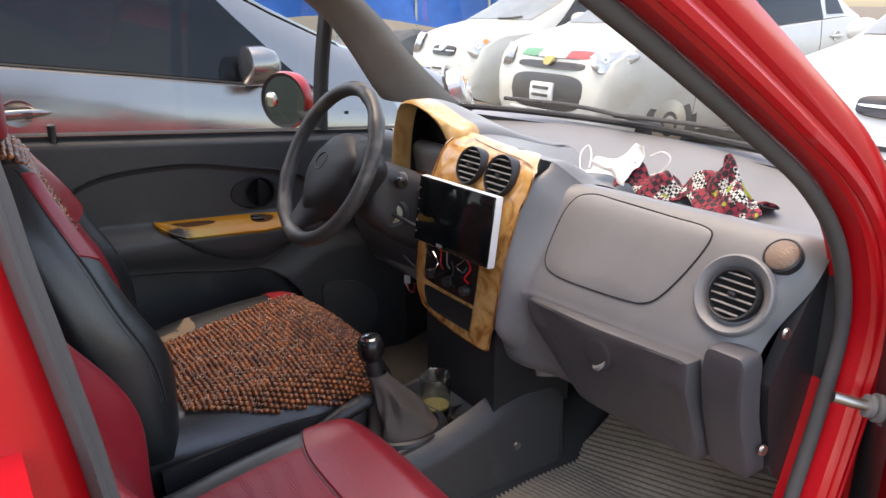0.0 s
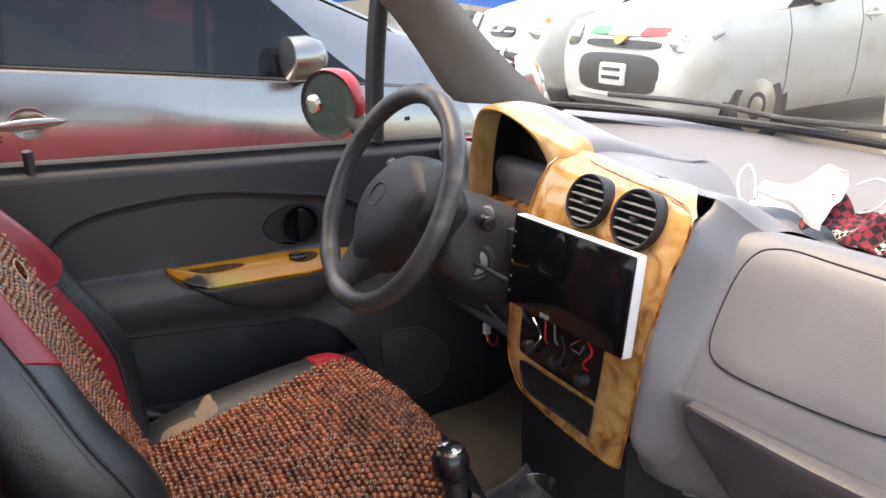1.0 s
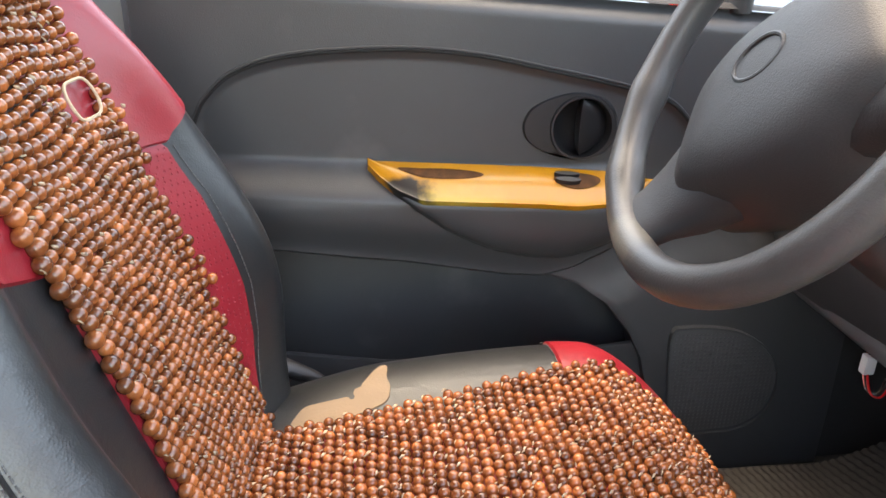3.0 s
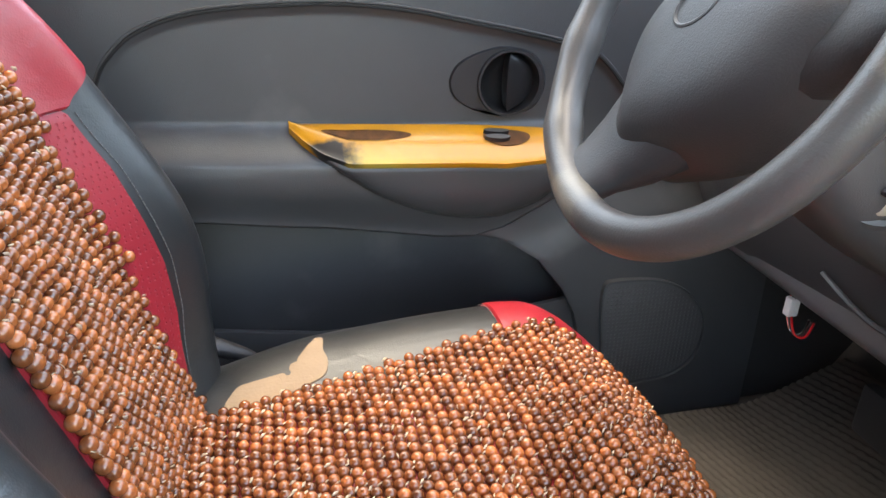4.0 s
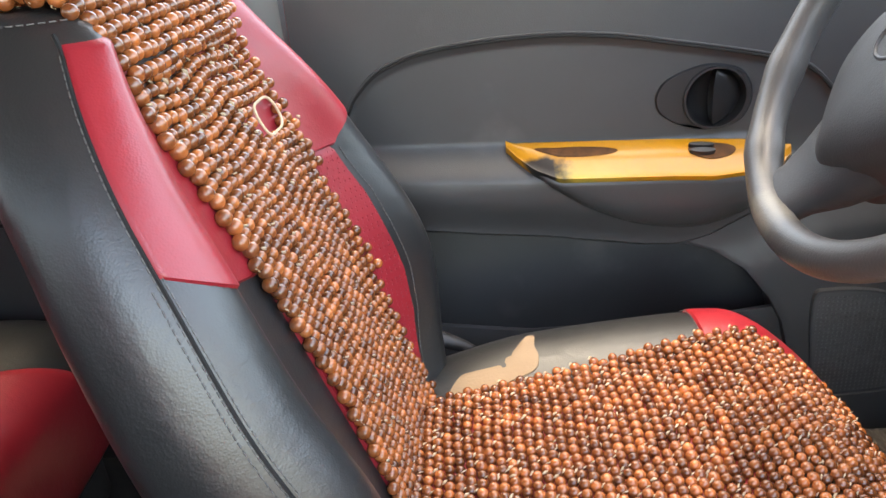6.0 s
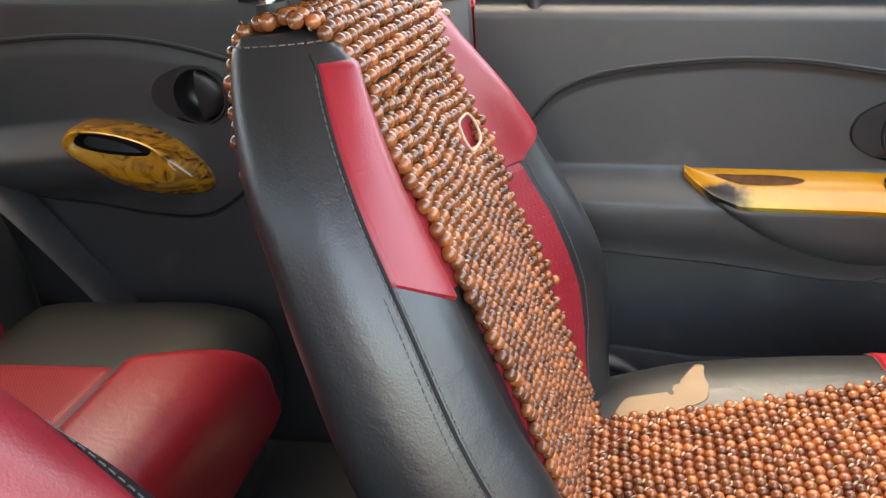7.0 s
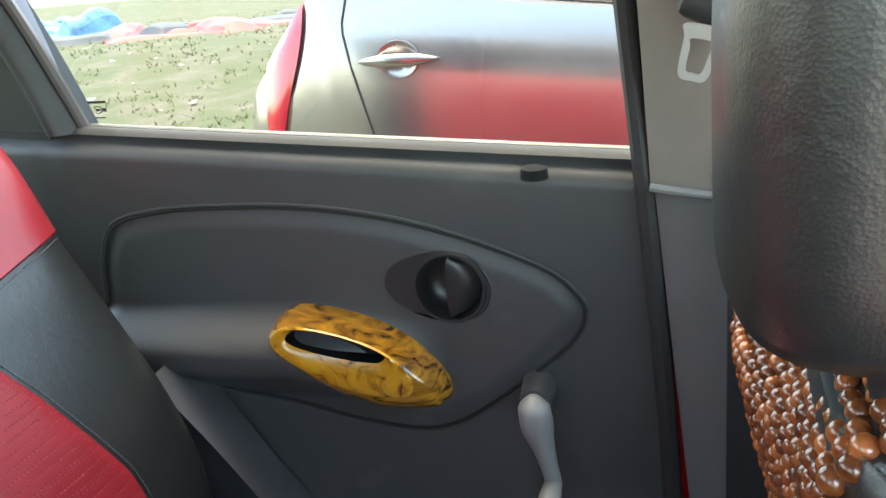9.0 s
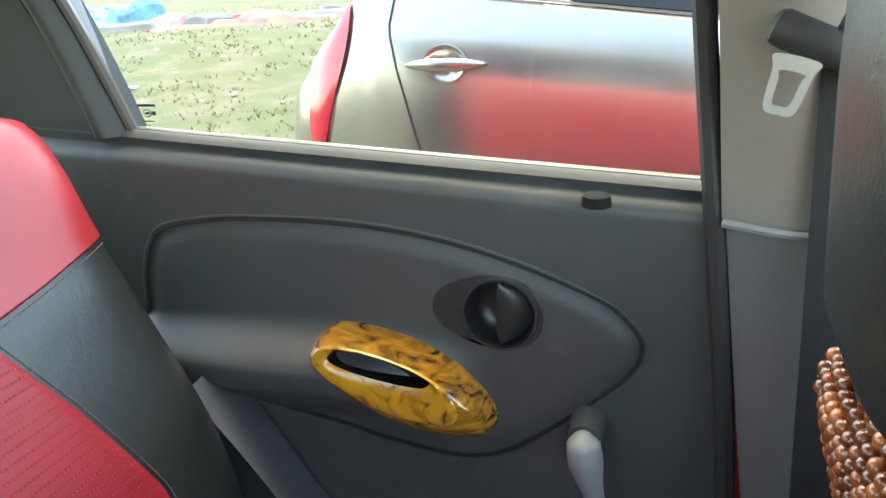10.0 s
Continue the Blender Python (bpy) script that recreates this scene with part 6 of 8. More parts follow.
hood = part("instrument_hood", rings([hood_rim(0.0, 0.05), hood_rim(0.0, 0.012), hood_rim(0.12, 0.003), hood_rim(0.4, 0.0), hood_rim(0.8, 0.006), hood_rim(1.0, 0.022), hood_rim(1.02, 0.05)], closed=False), WOOD_TAN, dash, "tan wood-print instrument hood")


def hood_top(u, v):
    rim = hood_rim(1.02, 0.05)
    p = np.array(rim[int(round(u * 49))])
    far = np.array((1.20, MID + (p[1] - MID) * 1.02, 0.895))
    q = p * (1 - v) + far * v
    q[2] = p[2] + (far[2] - p[2]) * sm(0.0, 1.0, v)
    return q


part("hood_pad", sheet(hood_top, 49, 16), PLASTIC_DASH, dash, "grey pad behind the hood")
DARK = mat("cluster_black", (0.006, 0.006, 0.007), 0.3)
part("cluster_tunnel", rings([hood_rim(0.0, 0.05), hood_rim(0.0, 0.11)], closed=False), DARK, hood)
part("cluster_face", sheet(lambda u, v: (0.985, 1.29 + 0.27 * u, 0.80 + 0.155 * v), 4, 4), DARK, hood, "dark instrument face")
part("cluster_floor", sheet(lambda u, v: (0.885 + 0.11 * u, 1.28 + 0.28 * v, 0.812 + 0.01 * u), 4, 4), WOOD_RED, hood)


PAD_TOP = lambda y: (0.962 + (WX(0.926) + 0.040 - 0.962) * sm(0.962, 1.01, y), 0.887 + 0.040 * sm(0.962, 1.01, y) + 0.014 * sm(1.10, 1.28, y))


def centre_top(u, v):
    """The pad over the centre panel, from its front edge back to the screen."""
    y = 0.960 + 0.330 * u
    x0, z0 = PAD_TOP(y)
    k = sm(0.05, 0.62 + 0.38 * sm(1.05, 1.28, y), v)
    return (x0 + (1.215 - x0) * v, y, z0 * (1 - k) + (0.845 + 0.045 * sm(1.05, 1.28, y)) * k)


def centre_cheek(u, v):
    """The rounded side between the dash face and the wood panel."""
    y = 0.962 + 0.050 * u
    x1, z1 = PAD_TOP(y)
    z = 0.50 + (z1 - 0.50) * v
    k = sm(0.0, 0.95, u)
    x = (face_x(0.960, z) - 0.001) * (1 - k) + (WX(z) + 0.003) * k
    return (x + (x1 - x) * sm(0.90, 1.0, v) + 0.11 * (1 - sm(0.0, 0.32, v)), y, z)


TOP_Y, TOP_Z = (0.998, 1.012, 1.06, 1.14, 1.22, 1.287), (0.912, 0.921, 0.928, 0.932, 0.938, 0.942)


def panel_top(u, v):
    """The wood print rolled back over the top of the centre panel."""
    y = 0.998 + 0.289 * u
    z = float(np.interp(y, TOP_Y, TOP_Z))
    x0 = WX(z) - 0.001
    v *= 0.12 + 0.88 * sm(0.0, 0.20, u)
    return (x0 + (WX(0.926) + 0.046 - x0) * v, y, z + 0.0035 * math.sin(PI * 0.75 * v) + (0.932 + 0.012 * sm(1.10, 1.28, y) - z) * v)


part("panel_top", sheet(panel_top, 30, 8), WOOD_TAN, wood, "tan wood print over the panel's top")
part("centre_pad", sheet(centre_top, 30, 18), PLASTIC_DASH, dash, "grey pad over the centre panel")
part("centre_cheek", sheet(centre_cheek, 20, 40), PLASTIC_DASH, dash, "rounded grey cheek beside the wood panel")
# knee panel and footwell on the driver's side
part("knee_panel", sheet(lambda u, v: (0.885 + 0.05 * v - 0.03 * math.sin(PI * v), 1.285 + 0.45 * u, 0.81 - 0.24 * v - 0.02 * u * v), 16, 14, 0.03, (1, 0, 0)), PLASTIC, dash, "dark knee panel")
part("panel_line", tube([(0.898, 1.50, 0.615), (0.90, 1.45, 0.60), (0.912, 1.42, 0.59), (0.93, 1.36, 0.588)], 0.003, 6, 12), PLASTIC, dash)
plug = thing("wire_connector", "loose white plug with thin wires hanging under the dash", "connector")
part("plug", box(0.962, 0.976, 1.600, 1.612, 0.495, 0.520, 0.002), WHITE_PLASTIC, plug)
for k, y in enumerate((1.602, 1.606, 1.610)):
    part("wire", tube([(0.968, y, 0.520), (0.972, y + 0.004, 0.56), (0.98, y, 0.62)], 0.0015, 6, 10), (CHROME, PLASTIC_BLACK, RED_PAINT)[k], plug)
    part("wire", tube([(0.968, y, 0.497), (0.968, y - 0.012, 0.478), (0.970, y - 0.028, 0.482), (0.972, y - 0.034, 0.505)], 0.0015, 6, 12), (RED_PAINT, PLASTIC_BLACK, CHROME)[k], plug)

# ---- steering wheel and column ----
PAD = mat("dark_pad_plastic", (0.024, 0.025, 0.027), 0.5, grain=700, bump=0.3)
wheel = thing("steering_wheel", "worn dark grey steering wheel with an airbag pad", "steering wheel")
WC, WA = np.array((0.660, 1.404, 0.8886)), radians(26.9)
w_n = np.array((math.cos(WA), 0, -math.sin(WA)))
TURN = radians(44)
w_r, w_h = np.array((0.0, -1.0, 0.0)), np.array((math.sin(WA), 0, math.cos(WA)))
w_u, w_v = w_r * math.cos(TURN) + w_h * math.sin(TURN), w_h * math.cos(TURN) - w_r * math.sin(TURN)
wp = lambda a, b, d=0.0: WC + a * w_u + b * w_v + d * w_n


def rim_radius(t):
    """Thicker where the thumbs rest."""
    k = sum(math.exp(-(((t - c + PI) % (2 * PI) - PI) / 0.10) ** 2) for c in (PI + 0.10, -0.10, PI - 0.42, 0.42))
    return 0.0152 + 0.0022 * k


ts = np.linspace(0, 2 * PI, 96, endpoint=False)
part("rim", tube([wp(0.164 * math.cos(t), 0.164 * math.sin(t)) for t in ts], [rim_radius(t) for t in ts], 16, closed=True), mat("worn_wheel_plastic", (0.050, 0.049, 0.048), 0.36, grain=600, bump=0.25, var=0.2, dirt=((0.20, 0.185, 0.15), 11, 0.58, 0.55)), wheel, "worn grey rim with thumb bulges")
PADL = curve([(-0.106, -0.062), (-0.103, -0.020), (-0.085, 0.028), (-0.046, 0.056), (0.0, 0.062), (0.046, 0.056), (0.085, 0.028), (0.103, -0.020), (0.106, -0.062), (0.065, -0.082), (0.030, -0.092), (0.0, -0.094), (-0.030, -0.092), (-0.065, -0.082)], 84, True)
pw = lambda f, d: [wp(q[0] * f, (q[1] + 0.015) * f - 0.015, d) for q in PADL]
pad = part("airbag_pad", rings([pw(0.85, 0.080), pw(1.0, 0.058), pw(1.0, 0.044), pw(0.975, 0.026), pw(0.92, 0.008), pw(0.84, -0.003), pw(0.74, -0.009), pw(0.56, -0.0135), pw(0.36, -0.0155), pw(0.15, -0.0165)], cap_a=True, cap_b=True), PAD, wheel, "dark grey airbag pad")
em = [wp(0.022 * math.cos(t), 0.0 + 0.016 * math.sin(t), -0.0155) for t in np.linspace(0, 2 * PI, 30, endpoint=False)]
emb = part("emblem_ring", tube(em, 0.002, 8, closed=True), PLASTIC_BLACK, pad, "dark oval ring")
part("pad_mark", slab([wp(-0.012, -0.034, -0.0145), wp(0.012, -0.034, -0.0145), wp(0.012, -0.038, -0.0142), wp(-0.012, -0.038, -0.0142)], tuple(w_n * -0.0006)), PLASTIC_BLACK, pad, smooth=False)
for sgn in (-1, 1):
    across = w_u * (0.446 * sgn) + w_v * 0.895
    sec = []
    for a, b, hw, d0, d1 in ((0.050, -0.030, 0.056, 0.000, 0.060), (0.078, -0.042, 0.050, 0.000, 0.052), (0.104, -0.053, 0.041, 0.001, 0.042), (0.126, -0.063, 0.031, -0.002, 0.028), (0.147, -0.0735, 0.031, -0.009, 0.013)):
        c = wp(sgn * a, b, (d0 + d1) / 2)
        sec.append([c + across * hw * spow(math.cos(t), 0.8) + w_n * (d1 - d0) / 2 * spow(math.sin(t), 0.8) for t in np.linspace(0, 2 * PI, 20, endpoint=False)])
    part("spoke", rings(sec, cap_a=True, cap_b=True), PAD, wheel, "broad lower spoke")
hubl = lambda d, a, b: [wp(a * math.cos(t), b * math.sin(t) - 0.01, d) for t in np.linspace(0, 2 * PI, 32, endpoint=False)]
part("hub", rings([hubl(0.07, 0.05, 0.05), hubl(0.10, 0.045, 0.045), hubl(0.12, 0.035, 0.035)], cap_b=True), PLASTIC_BLACK, wheel)

column = thing("steering_column", "dark plastic steering column shroud with stalks and key", "steering column")


def col_ring(x, zc, hw, hh):
    return [(x + 0.10 * (z), 1.402 + hw * spow(math.cos(t), 0.5), zc + z) for t in np.linspace(0, 2 * PI, 40, endpoint=False) for z in (hh * spow(math.sin(t), 0.5),)]


shr = part("shroud", rings([col_ring(0.730, 0.832, 0.050, 0.044), col_ring(0.738, 0.826, 0.060, 0.062), col_ring(0.78, 0.803, 0.068, 0.078), col_ring(0.84, 0.770, 0.074, 0.086), col_ring(0.90, 0.738, 0.074, 0.084), col_ring(0.95, 0.71, 0.07, 0.08)], cap_a=True), PLASTIC, column, "dark grey shroud")
lock = Matrix.Translation((0.777, 1.342, 0.777)) @ Vector((-0.55, -0.80, 0.10)).to_track_quat("Z", "Y").to_matrix().to_4x4()
lk = lambda k, z: [(k * math.cos(t), k * math.sin(t), z) for t in np.linspace(0, 2 * PI, 32, endpoint=False)]
lkp = part("lock_surround", moved(rings([lk(0.034, -0.02), lk(0.033, 0.000), lk(0.028, 0.004), lk(0.024, 0.003), lk(0.022, -0.004)]), lock), PLASTIC, column, "grey lock surround")
part("lock_barrel", moved(rings([lk(0.022, -0.006), lk(0.0205, 0.004), lk(0.019, 0.005), lk(0.010, 0.005), lk(0.009, 0.003)], cap_b=True), lock), mat("dull_nickel", (0.30, 0.28, 0.23), 0.5, 0.3, grain=300), lkp, "worn nickel lock barrel")
part("key_blade", tube([(0.772, 1.336, 0.777), (0.786, 1.312, 0.768), (0.800, 1.290, 0.758), (0.803, 1.286, 0.756)], [0.004, 0.004, 0.005, 0.002], 8), PLASTIC_BLACK, lkp, "dark key in the lock")
st = part("wiper_stalk", tube([(0.800, 1.352, 0.846), (0.790, 1.338, 0.848), (0.781, 1.322, 0.850), (0.772, 1.300, 0.853), (0.767, 1.286, 0.855), (0.766, 1.283, 0.855)], [0.008, 0.008, 0.011, 0.013, 0.012, 0.004], 14, 20), GLOSS_BLACK, column, "glossy black wiper stalk")
part("stalk_collar", tube([(0.806, 1.360, 0.845), (0.794, 1.340, 0.847)], [0.022, 0.016], 14), PLASTIC_MID, st)
part("signal_stalk", tube([(0.790, 1.455, 0.862), (0.778, 1.50, 0.873), (0.766, 1.54, 0.885), (0.760, 1.566, 0.890), (0.757, 1.580, 0.893), (0.757, 1.584, 0.894)], [0.007, 0.007, 0.009, 0.012, 0.012, 0.004], 14, 20), GLOSS_BLACK, column, "glossy black signal stalk")
part("cluster_bridge", sheet(lambda u, v: (0.83 + 0.07 * v, 1.27 + 0.31 * u, 0.83 - 0.01 * math.sin(PI * u) + 0.0 * v), 8, 6, 0.05, (0, 0, -1)), PLASTIC, column)

# ---- centre console ----
console = thing("centre_console", "dark grey floor console with cup holder and open tray", "console")


def tunnel(u, v):
    x = 0.38 + 0.64 * u
    top = float(np.interp(x, [0.38, 0.55, 0.70, 0.78, 0.84, 0.90, 1.02], [0.385, 0.392, 0.402, 0.412, 0.440, 0.478, 0.50]))
    y = 1.028 + 0.262 * v
    e = min(v, 1 - v)
    edge = sm(0.0, 0.10, e)
    dip = 0.018 * sm(0.10, 0.22, e) * (1 - 0.75 * sm(0.80, 0.9, u))
    return (x, y + (0.02 * (1 - edge) if v > 0.5 else -0.02 * (1 - edge)) * -1, 0.24 + (top - 0.24) * (edge ** 0.6) - dip + 0.006 * math.exp(-((e - 0.11) / 0.04) ** 2))


part("tunnel_cover", sheet(tunnel, 60, 60), PLASTIC_BLACK, console, "dark plastic tunnel cover with rounded edges")
def cover_side(u, v):
    """The console's side: a rounded shoulder above, a blunt end under the dash."""
    x = 0.38 + 0.655 * u
    top = float(np.interp(x, [0.38, 0.60, 0.70, 0.78, 0.84, 0.90, 0.97, 1.01, 1.035], [0.390, 0.396, 0.408, 0.432, 0.456, 0.466, 0.458, 0.440, 0.40]))
    back = 0.06 * max(0.0, (u - 0.93) / 0.07) ** 2
    return (x, 1.030 + back + 0.035 * max(0.0, 1 - v / 0.3) ** 2.2 - 0.012 * v, top + 0.004 - (top - 0.235) * v ** 1.15)


part("cover_side", sheet(cover_side, 50, 24), PLASTIC, console, "grey side of the console")
part("screw", rings([oval((0.872, 1.026, 0.345), (0.011, 0, 0), (0, 0, 0.011), 16), oval((0.872, 1.020, 0.345), (0.008, 0, 0), (0, 0, 0.008), 16)], cap_b=True), STEEL, console, "pale screw head")
cupl = lambda r, z: [(0.800 + r * math.cos(t), 1.098 + r * math.sin(t), z) for t in np.linspace(0, 2 * PI, 40, endpoint=False)]
part("cup_ring", rings([cupl(0.040, 0.396), cupl(0.038, 0.408), cupl(0.033, 0.409), cupl(0.031, 0.402), cupl(0.030, 0.394)], cap_b=True), PLASTIC_BLACK, console, "round cup holder")
part("tray", rings([[(x, y, z) for x, y in curve([(0.855, 1.078), (0.905, 1.075), (0.93, 1.085), (0.932, 1.105), (0.90, 1.115), (0.86, 1.112), (0.846, 1.095)], 40, True)] for z in (0.452, 0.458)], cap_b=True), GLOSS_BLACK, console, "black oblong tray")
part("cable", tube([(0.83, 1.16, 0.43), (0.87, 1.14, 0.465), (0.91, 1.13, 0.48), (0.95, 1.15, 0.49)], 0.004, 8, 16), RUBBER, console)
part("console_cheek", sheet(lambda u, v: (0.82 + 0.20 * u, 1.038 + 0.0 * u, 0.40 + 0.20 * v), 8, 8, 0.24, (0, 1, 0)), PLASTIC_BLACK, console, "dark side under the centre stack")

lever = thing("gear_lever", "black gear lever with a bright cap and a creased brown boot", "gear lever")


def boot(k, t):
    """The creased gaiter: k from the base (0) to the neck (1)."""
    c = np.array((0.668, 1.133)) * (1 - k) + np.array((0.618, 1.146)) * k
    r = 0.052 * (1 - k) ** 1.5 + 0.020
    crease = 1 + (0.16 * math.sin(5 * t + 4 * k) + 0.09 * math.sin(9 * t - 7 * k)) * math.sin(PI * min(1, k * 1.1))
    slump = 0.012 * math.sin(PI * k) * math.cos(t)
    return (c[0] + (r * crease + slump) * 1.05 * math.cos(t), c[1] + r * crease * 0.85 * math.sin(t), 0.402 + 0.128 * k ** 1.1 + 0.012 * math.sin(3 * t) * math.sin(PI * k))


part("boot", rings([[boot(k, t) for t in np.linspace(0, 2 * PI, 48, endpoint=False)] for k in np.linspace(0, 1, 22)]), mat("brown_gaiter", (0.075, 0.060, 0.050), 0.75, grain=500, bump=0.5, var=0.25), lever, "creased brown leatherette boot")
part("boot_frame", tube([(0.668 + 0.083 * math.cos(t), 1.133 + 0.070 * math.sin(t), 0.404) for t in np.linspace(0, 2 * PI, 40, endpoint=False)], 0.009, 8, closed=True), PLASTIC_BLACK, lever, "black boot frame")
part("stem", tube([(0.622, 1.146, 0.500), (0.615, 1.148, 0.545), (0.612, 1.149, 0.565)], [0.014, 0.016, 0.014], 14), PLASTIC_BLACK, lever)
kb = part("knob", rings([[(0.611 + r * math.cos(t), 1.150 + r * math.sin(t), z) for t in np.linspace(0, 2 * PI, 28, endpoint=False)] for r, z in ((0.012, 0.555), (0.022, 0.565), (0.026, 0.579), (0.025, 0.593), (0.021, 0.603), (0.018, 0.605))], cap_b=True), GLOSS_BLACK, lever, "glossy black knob")
part("knob_cap", rings([[(0.611 + r * math.cos(t), 1.150 + r * math.sin(t), z) for t in np.linspace(0, 2 * PI, 28, endpoint=False)] for r, z in ((0.0185, 0.604), (0.0175, 0.608), (0.008, 0.610))], cap_b=True), CHROME, kb, "bright cap")

tumbler = thing("drinking_glass", "clear straight drinking glass standing on the console", "glass")
gl = lambda r, z: [(0.762 + r * math.cos(t), 1.158 + r * math.sin(t), z) for t in np.linspace(0, 2 * PI, 36, endpoint=False)]
part("bowl", rings([gl(0.010, 0.393), gl(0.028, 0.393), gl(0.030, 0.396), gl(0.0335, 0.478), gl(0.0325, 0.479), gl(0.0315, 0.477), gl(0.0285, 0.406), gl(0.010, 0.405)], cap_a=True, cap_b=True), GLASS_CUP, tumbler, "clear glass bowl with a thick base").visible_shadow = False
part("drink", rings([gl(0.028, 0.407), gl(0.0284, 0.412), gl(0.010, 0.412)], cap_a=True, cap_b=True), mat("stale_tea", (0.35, 0.28, 0.10), 0.1), tumbler, "little stale tea")

# floor mats
fm = thing("floor_mat", "dusty brown ribbed rubber mat in the passenger footwell", "floor mat", "floor mats")


def ribbed(x0, x1, y0, y1, slope):
    nx = int((x1 - x0) / 0.0018)

    def f(u, v):
        x, y = x0 + (x1 - x0) * u, y0 + (y1 - y0) * v
        k = 0.5 + 0.5 * math.cos(2 * PI * (x + 0.25 * y) / 0.0115)
        k *= 0.7 + 0.3 * math.cos(2 * PI * y / 0.017)
        rise = slope * max(0.0, x - 1.02) ** 1.3
        return (x, y, 0.262 + 0.004 * k + rise + 0.004 * noise.noise(Vector((x * 7, y * 7, 0))))
    return sheet(f, nx, 90)


part("rubber_sheet", ribbed(0.58, 1.26, 0.56, 1.03, 0.9), MAT_FLOOR, fm, "ribbed rubber, brown with dust")
# Much darker brown than the passenger's mat.
fm2 = thing("floor_mat", "dark ribbed rubber mat in the driver's footwell", "floor mat", "floor mats")
part("rubber_sheet", ribbed(0.74, 1.20, 1.33, 1.72, 0.6), mat("dark_brown_mat", (0.055, 0.048, 0.040), 0.8, grain=250, bump=0.5, var=0.35), fm2, "ribbed rubber, brown with dust")
pedal = thing("clutch_pedal", "black rubber foot pedal under the dash", "pedal")
part("pad", box(1.04, 1.06, 1.46, 1.54, 0.36, 0.43, 0.006), RUBBER, pedal)
part("arm", tube([(1.055, 1.50, 0.42), (1.10, 1.50, 0.55), (1.12, 1.50, 0.66)], 0.008, 8, 10), STEEL, pedal)

# ---- loose things on the dash ----
mask = thing("face_mask", "crumpled white face mask lying on the dash", "mask")


def mask_at(u, v):
    x = 1.075 + 0.055 * v + 0.015 * math.sin(5 * u)
    y = 1.085 - 0.13 * u + 0.01 * v
    z = 0.866 + 0.010 + 0.070 * v * (0.35 + 0.65 * sm(0.15, 0.85, u)) + 0.004 * math.sin(9 * u + 3 * v) * v + 0.008 * math.sin(22 * v) * 0.3
    return (x + 0.012 * math.sin(6 * v + 4 * u), y, z)


WHITE_CLOTH = mat("white_nonwoven", (0.72, 0.72, 0.70), 0.9, grain=900, bump=0.4, var=0.06)
part("mask_sheet", sheet(mask_at, 24, 18, 0.002, (1, 0, 0)), WHITE_CLOTH, mask, "thin white folded sheet")
part("ear_loop", tube([(1.085, 1.080, 0.885), (1.115, 1.105, 0.905), (1.125, 1.125, 0.920), (1.11, 1.130, 0.905), (1.09, 1.110, 0.880), (1.085, 1.09, 0.876)], 0.0016, 6, 30), WHITE_CLOTH, mask, "white elastic loop")
part("ear_loop", tube([(1.12, 0.955, 0.925), (1.13, 0.935, 0.935), (1.13, 0.915, 0.925), (1.12, 0.925, 0.90), (1.115, 0.945, 0.89)], 0.0016, 6, 24), WHITE_CLOTH, mask, "white elastic loop")


def check_mat():
    m = mat("checked_cotton", (0.05, 0.05, 0.05), 0.9, grain=900, bump=0.4)
    n, l = m.node_tree.nodes, m.node_tree.links
    tc = n.new("ShaderNodeTexCoord")
    prev = None
    for sc, ca, cb, dist in ((105, (0.02, 0.012, 0.018), (0.24, 0.02, 0.035), 0.0), (190, (0.0, 0.0, 0.0), (0.55, 0.55, 0.52), 0.5)):
        mp = n.new("ShaderNodeMapping")
        mp.inputs["Rotation"].default_value = (0.5, 0.4, 0.7)
        l.new(tc.outputs["Object"], mp.inputs["Vector"])
        ck = n.new("ShaderNodeTexChecker")
        ck.inputs["Scale"].default_value = sc
        ck.inputs["Color1"].default_value = (*ca, 1)
        ck.inputs["Color2"].default_value = (*cb, 1)
        l.new(mp.outputs["Vector"], ck.inputs["Vector"])
        if prev is None:
            prev = ck.outputs["Color"]
        else:
            zone = n.new("ShaderNodeTexNoise")
            zone.inputs["Scale"].default_value = 26
            l.new(tc.outputs["Object"], zone.inputs["Vector"])
            mr = n.new("ShaderNodeMapRange")
            mr.inputs["From Min"].default_value, mr.inputs["From Max"].default_value = 0.56, 0.58
            l.new(zone.outputs["Fac"], mr.inputs["Value"])
            mx = n.new("ShaderNodeMix")
            mx.data_type = "RGBA"
            l.new(mr.outputs["Result"], mx.inputs["Factor"])
            l.new(prev, mx.inputs["A"])
            l.new(ck.outputs["Color"], mx.inputs["B"])
            prev = mx.outputs["Result"]
    z2 = n.new("ShaderNodeTexNoise")
    z2.inputs["Scale"].default_value = 33
    l.new(tc.outputs["Object"], z2.inputs["Vector"])
    mr = n.new("ShaderNodeMapRange")
    mr.inputs["From Min"].default_value, mr.inputs["From Max"].default_value = 0.66, 0.68
    l.new(z2.outputs["Fac"], mr.inputs["Value"])
    mx = n.new("ShaderNodeMix")
    mx.data_type = "RGBA"
    l.new(mr.outputs["Result"], mx.inputs["Factor"])
    l.new(prev, mx.inputs["A"])
    mx.inputs["B"].default_value = (0.22, 0.28, 0.02, 1)
    l.new(mx.outputs["Result"], n["Principled BSDF"].inputs["Base Color"])
    return m


cloth = thing("checked_cloth", "crumpled red, black and white checked cloth on the dash", "cloth")


